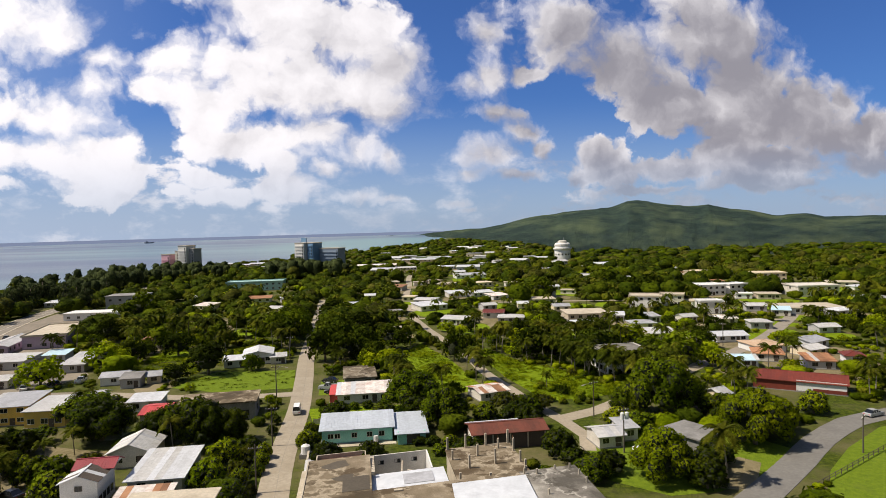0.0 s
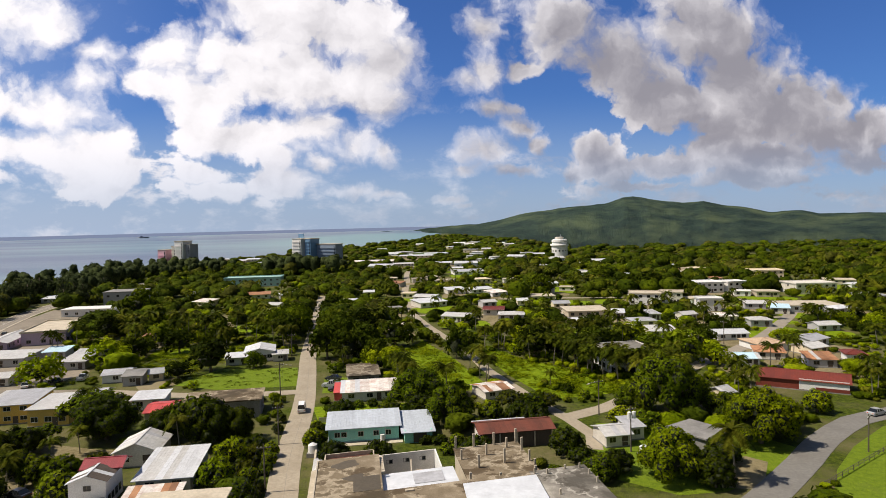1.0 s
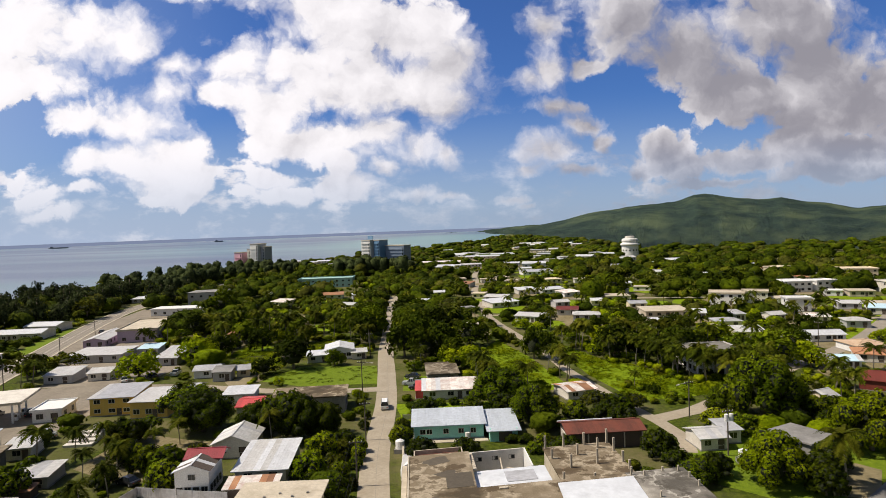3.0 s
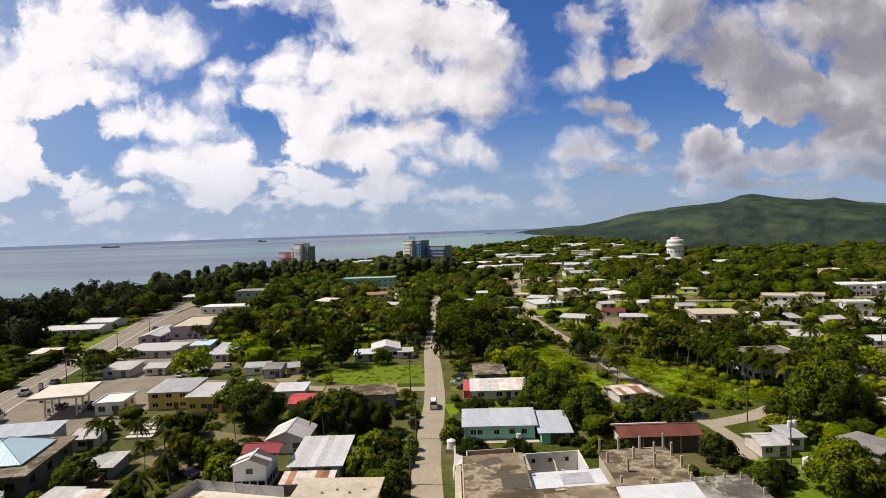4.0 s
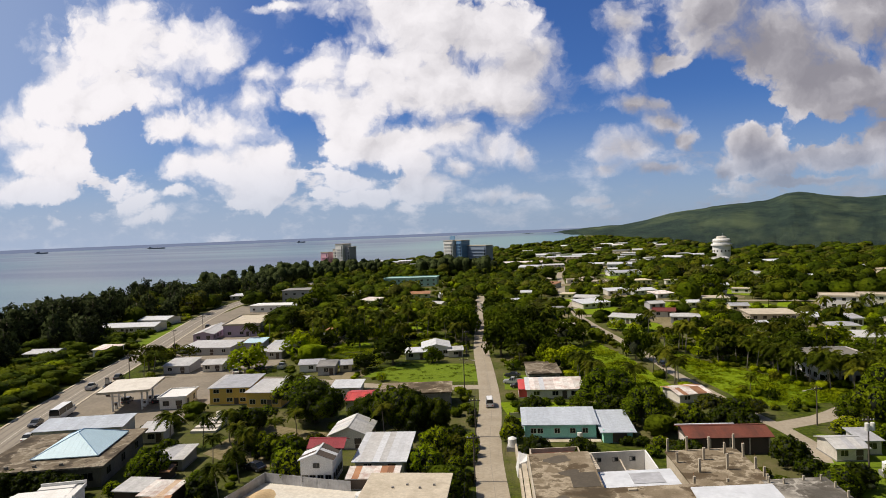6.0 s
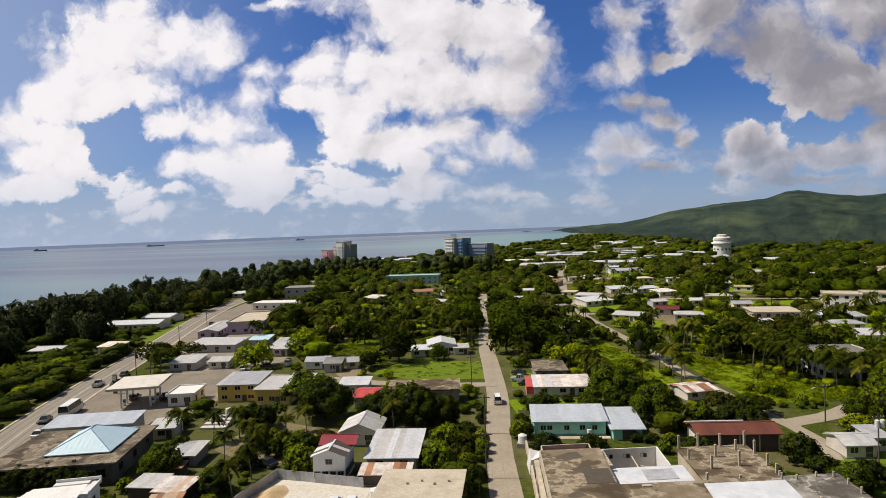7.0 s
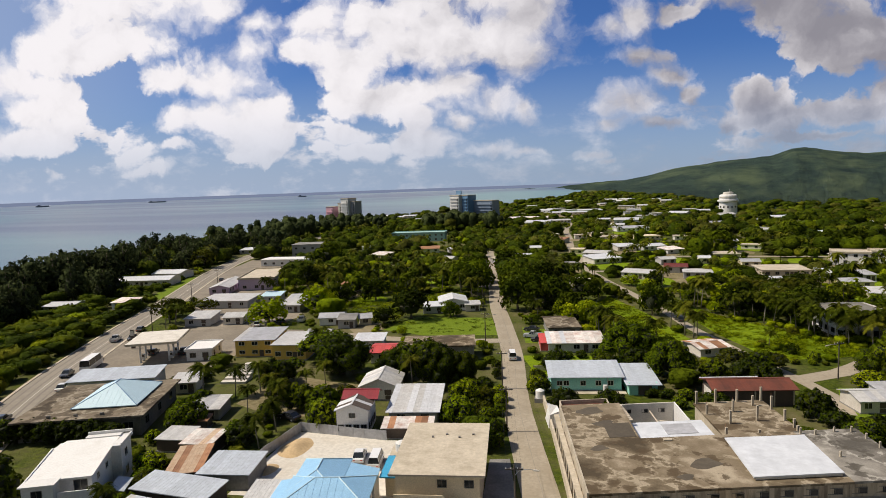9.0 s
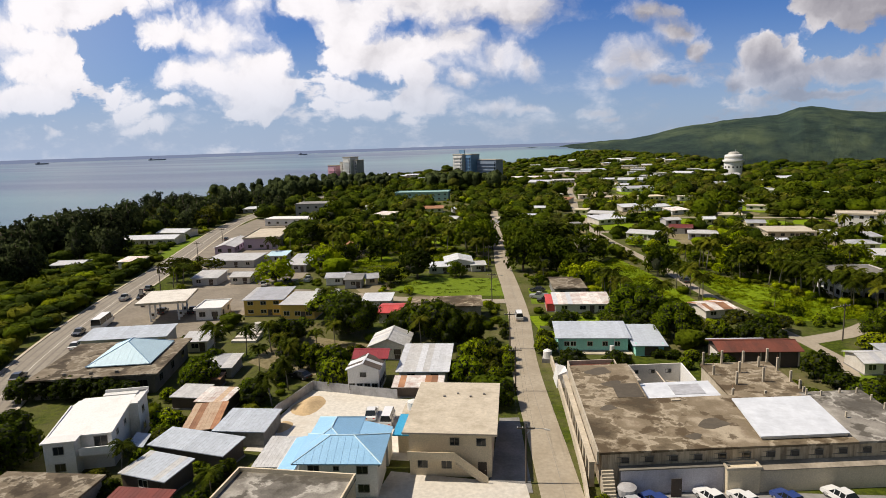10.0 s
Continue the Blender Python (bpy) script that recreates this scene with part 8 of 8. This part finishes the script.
# tall shade trees along both sides of the upper street
for i in range(20):
    y = 214 + i * 4.2
    cx = np.interp(y, [p[1] for p in MAIN], [p[0] for p in MAIN])
    plant(rt.choice(("mango", "mango", "mango", "palm")), cx + rt.choice((-1, 1)) * rt.uniform(6.5, 12.0), y, rt.uniform(5.0, 7.0), rt.uniform(1.0, 1.3))
for tries in range(16000):
    y = 46 + 222 * rt.random() ** 0.85
    x = rt.uniform(-1.0 * y - 20, 0.66 * y + 26)
    if x < coast_x(y) + 16 or (y < 100 and -20 < x < 40):
        continue
    if x < -137 - 0.42 * (y - 112):
        continue
    w = wood(x, y)
    pick = rt.random()
    palmy = 0.0 if y < 145 and x > -45 else 0.03 if y < 135 else 0.14 if x > -15 else 0.09
    if w < (0.10 if -130 < x < -50 and y > 165 else -0.05):  # clearing: low scrub only
        if pick < 0.45:
            continue
        kind, r = ("bush" if pick < 0.75 else "lime"), rt.uniform(0.8, 1.9)
    elif pick < palmy:
        kind, r = "palm", rt.uniform(6.2, 8.6)
    elif w > 0.16:  # old shade trees
        kind, r = ("mango" if pick < (0.55 if x < -45 else 0.8) else "umbrella" if pick < 0.85 else "lime"), rt.uniform(5.0, 7.6)
    elif pick < (0.24 if x < -45 else 0.34):
        kind, r = "mango", rt.uniform(3.0, 4.8)
    elif pick < 0.62:
        kind, r = "lime", rt.uniform(2.0, 4.0)
    elif pick < 0.70:
        kind, r = "umbrella", rt.uniform(3.4, 5.0)
    else:
        kind, r = "bush", rt.uniform(1.6, 3.4)
    if kind != "palm":
        top = tallest(x, y)
        if top < 4.5 and r > 2.4 and rt.random() < 0.1:
            continue
        r = r if r < top else top * rt.uniform(0.6, 1.0)
    elif tallest(x, y) < 4.5 and rt.random() < 0.2:
        continue
    rr = 1.5 if kind == "palm" else r
    if y < 100 and -70 < x < -36:
        continue
    if y < 135 and r > 4.2 and kind != "palm":
        r = rr = 3.4
    if blocked(x, y, rr) or crowded(x, y, rr, 0.80 if x < -55 and y < 135 else 0.70):
        continue
    grow(kind, x, y, r, rt.uniform(0.8, 1.15))
# the dark belt of ironwoods along the shore
for i in range(420):
    y = 120 + 560 * (i / 420) ** 1.15
    x = coast_x(y) + rt.uniform(6, 62 if y < 300 else 120)
    r = rt.uniform(4.8, 7.6)
    if blocked(x, y, 1.5) or crowded(x, y, r, 0.34):
        continue
    grow("casu", x, y, r, rt.uniform(1.05, 1.5))
for i in range(26):
    y = 178 + 3.6 * i
    plant("casu", -222 - 0.18 * (y - 178) - rt.uniform(0, 12) - (18 if i % 2 else 0), y, rt.uniform(8.0, 10.0), rt.uniform(1.05, 1.35))
# tall ironwoods before the hotels
for i in range(34):
    y = rt.uniform(555, 598)
    grow("casu", rt.uniform(-0.275, -0.145) * y - 4, y, rt.uniform(7.0, 9.0), rt.uniform(1.0, 1.3))
for i in range(20):
    y = rt.uniform(600, 650)
    grow("casu", rt.uniform(-0.46, -0.36) * y, y, rt.uniform(5.5, 7.0), rt.uniform(0.8, 1.1))
# waist-high scrub and vines over the open plots
for ring, n in ((MEADOW, 1500), (STRIP, 700), ([(-104, 236), (-72, 236), (-66, 206), (-70, 178), (-100, 180)], 900), ([(88, 222), (130, 262), (150, 250), (106, 205)], 200)):
    xs, ys = [p[0] for p in ring], [p[1] for p in ring]
    for i in range(n * 2):
        x, y = rt.uniform(min(xs), max(xs)), rt.uniform(min(ys), max(ys))
        if in_ring(x, y, ring):
            r = rt.uniform(0.3, 1.0) * (1.1 + wood(x * 3, y * 3))
            if not any(math.hypot(x - a, y - b) < 0.6 * c for a, b, c in PLACED if c > 2) and not blocked_road(x, y, r):
                GROVE.append((rt.choice(("vine", "vine", "vine", "vine", "vine", "herb")), x, y, r, rt.uniform(0.4, 0.8)))
for i in range(110):
    x, y = rt.uniform(-76, -42), rt.uniform(165, 187)
    if in_ring(x, y, [(-70, 186), (-46, 186), (-42, 168), (-62, 166), (-76, 171)]):
        GROVE.append(("herb", x, y, rt.uniform(0.4, 1.0), rt.uniform(0.35, 0.6)))
for kind, x, y, *_ in TREE_ROWS:
    if kind == "palm" and y > 140:
        for i in range(7):
            a, d = rt.uniform(0, 6.28), rt.uniform(0.6, 3.6)
            if not blocked_road(x + d * math.cos(a), y + d * math.sin(a), 1.0):
                GROVE.append((rt.choice(("bush", "lime", "bush")), x + d * math.cos(a), y + d * math.sin(a), rt.uniform(0.8, 1.9), rt.uniform(0.9, 1.3)))
# low jungle between the beach road and the shore
for i in range(4200):
    y = rt.uniform(70, 260)
    x = rt.uniform(coast_x(y) + 8, -137 - 0.42 * (y - 112))
    r = rt.uniform(2.4, 4.6)
    if blocked(x, y, r * 0.4) or crowded(x, y, r, 0.48):
        continue
    PLACED.append((x, y, r))
    GROVE.append(("lime" if rt.random() < 0.04 else "mango" if rt.random() < 0.62 else "bush", x, y, r, rt.uniform(0.8, 1.2)))


def merged(name, rows, temps, label, category):
    """Crowns joined by leaf colour; each row: template, colour, x, y, size, turn, stretch."""
    by = {}
    for row in rows:
        by.setdefault(row[1], []).append(row)
    for key, sel in by.items():
        vs, ns, faces, o = [], [], [], 0
        for k, _, x, y, r, a, sq in sel:
            t, f4, h4, h5, tn = temps[k]
            c1, s1 = math.cos(a), math.sin(a)
            vs.append(np.stack([(t[:, 0] * c1 - t[:, 1] * s1) * r + x, (t[:, 0] * s1 + t[:, 1] * c1) * r + y, t[:, 2] * r * sq], 1))
            ns.append(np.stack([tn[:, 0] * c1 - tn[:, 1] * s1, tn[:, 0] * s1 + tn[:, 1] * c1, tn[:, 2]], 1))
            for part_ in (f4, h4, h5):
                faces += (part_ + o).tolist()
            o += len(t)
        me = bpy.data.meshes.new(name)
        me.from_pydata(np.concatenate(vs).tolist(), [], faces)
        me.materials.append(MAT[key])
        me.polygons.foreach_set("use_smooth", [True] * len(faces))
        me.normals_split_custom_set_from_vertices(np.concatenate(ns).tolist())
        tagged(new(name, me), label, category, kind="stuff")


mats_of = {"bush": ("leaf_mid", "leaf_olive", "leaf_mid"), "lime": ("leaf_lime",), "mango": ("leaf_dark",), "casu": ("leaf_casu",), "umbrella": ("leaf_olive",)}
mats_of["vine"], mats_of["herb"] = ("leaf_lime",), ("leaf_mid",)
near_t = {k: heap_of_leaves(k, 21, 9, 5, n, z) for k, n, z in (("bush", 80, 0.14), ("lime", 90, 0.13), ("mango", 90, 0.13), ("casu", 90, 0.13), ("umbrella", 80, 0.13))}
bare = [np.zeros((0, 4), int), np.zeros((0, 5), int)]
sprig = leaf_cloud(np.random.default_rng(5), crown_lumps(np.random.default_rng(5), "bush")[:6], 44, 0.17, 0.0, 0.6)
near_t["vine"] = near_t["herb"] = (sprig[0], np.arange(176).reshape(44, 4), *bare, 0.4 * sprig[1] + np.array([0, 0, 0.7]))
near_t["palm"] = far_palm(3)
mats_of["palm"] = ("leaf_palm",)
merged("grove", [(k, rt.choice(mats_of[k]), x, y, r, rt.uniform(0, 6.28), sq) for k, x, y, r, sq in GROVE], near_t, "dense green scrub and small trees between the houses", "scrub")


# far woods, too many to count
def far_woods():
    rng = random.Random(5)
    kinds = ("mango", "bush", "casu", "umbrella", "lime")
    temps = [heap_of_leaves(k, 3 + i, 9, 5, 56, 0.11) for i, k in enumerate(kinds)] + [far_palm(8)]
    temps += [heap_of_leaves(k, 13 + i, 8, 4, 20, 0.15) for i, k in enumerate(kinds)]  # plainer, further off
    rows = []
    for _ in range(34000):
        y = 255 + 2300 * rng.random() ** 2.1
        x = rng.uniform(-0.80 * y - 20, 0.80 * y + 30)
        if x < coast_x(y) + 16:
            continue
        g = lush(x, y)
        w = wood(x, y)
        if y > np.interp(math.degrees(math.atan2(x, y)), [-2, 4, 12], [2500, 1700, 900]) + 60 * noise.noise((x * 0.01, y * 0.01, 1.0)):
            continue  # the slope takes over
        town = tallest(x, y) < 4.5
        if w > 0.06:
            r = rng.uniform(5.0, 8.0) if not town else rng.uniform(3.2, 5.0)
        elif w > -0.12:
            r = rng.uniform(2.6, 4.4) if not town else rng.uniform(2.2, 3.6)
        elif rng.random() < (0.55 if town else 0.45) and y < 900:
            continue
        else:
            r = rng.uniform(1.2, 2.2)
        r = min(r, tallest(x, y) * (1.15 if rng.random() < 0.8 else 1.6)) * (1 + max(0, y - 400) / 2600)
        cell = (int(x // (r * 0.95)), int(y // (r * (1.7 if y < 600 else 1.4))))
        if cell in USED:
            continue
        if y < 560 and blocked(x, y, r * 0.55):
            continue
        if y >= 560 and any(abs(x - a) < w + 0.6 * r and b - d - yard < y < b + d + r for a, b, _, w, d, yard in FOOT if b > 520):
            continue
        USED.add(cell)
        pick = rng.random()
        if y < 620 and rng.random() < (0.15 if x > -40 else 0.12):
            rows.append((5, "leaf_palm", x, y, rng.uniform(6.0, 8.8), rng.uniform(0, 6.28), 1.0))
            continue
        if r > 4.4 or rng.random() < 0.3:
            k, key = (0, "leaf_dark") if pick < 0.50 else (0, "leaf_brown") if pick < 0.62 else (1, "leaf_olive") if pick < 0.80 else (0, "leaf_mid")
        else:
            k, key = (1, "leaf_mid") if pick < 0.34 else (0, "leaf_olive") if pick < 0.54 else (1, "leaf_brown") if pick < 0.62 else (4, "leaf_lime" if g > -0.05 else "leaf_mid")
        rows.append((k if y < 650 else k + 6, key, x, y, r, rng.uniform(0, 6.28), rng.uniform(0.75, 1.25) if y < 600 else rng.uniform(0.65, 1.0)))
    merged("far_woods", rows, temps, "distant tropical woods of mixed green crowns", "woods")


USED = set()
far_woods()
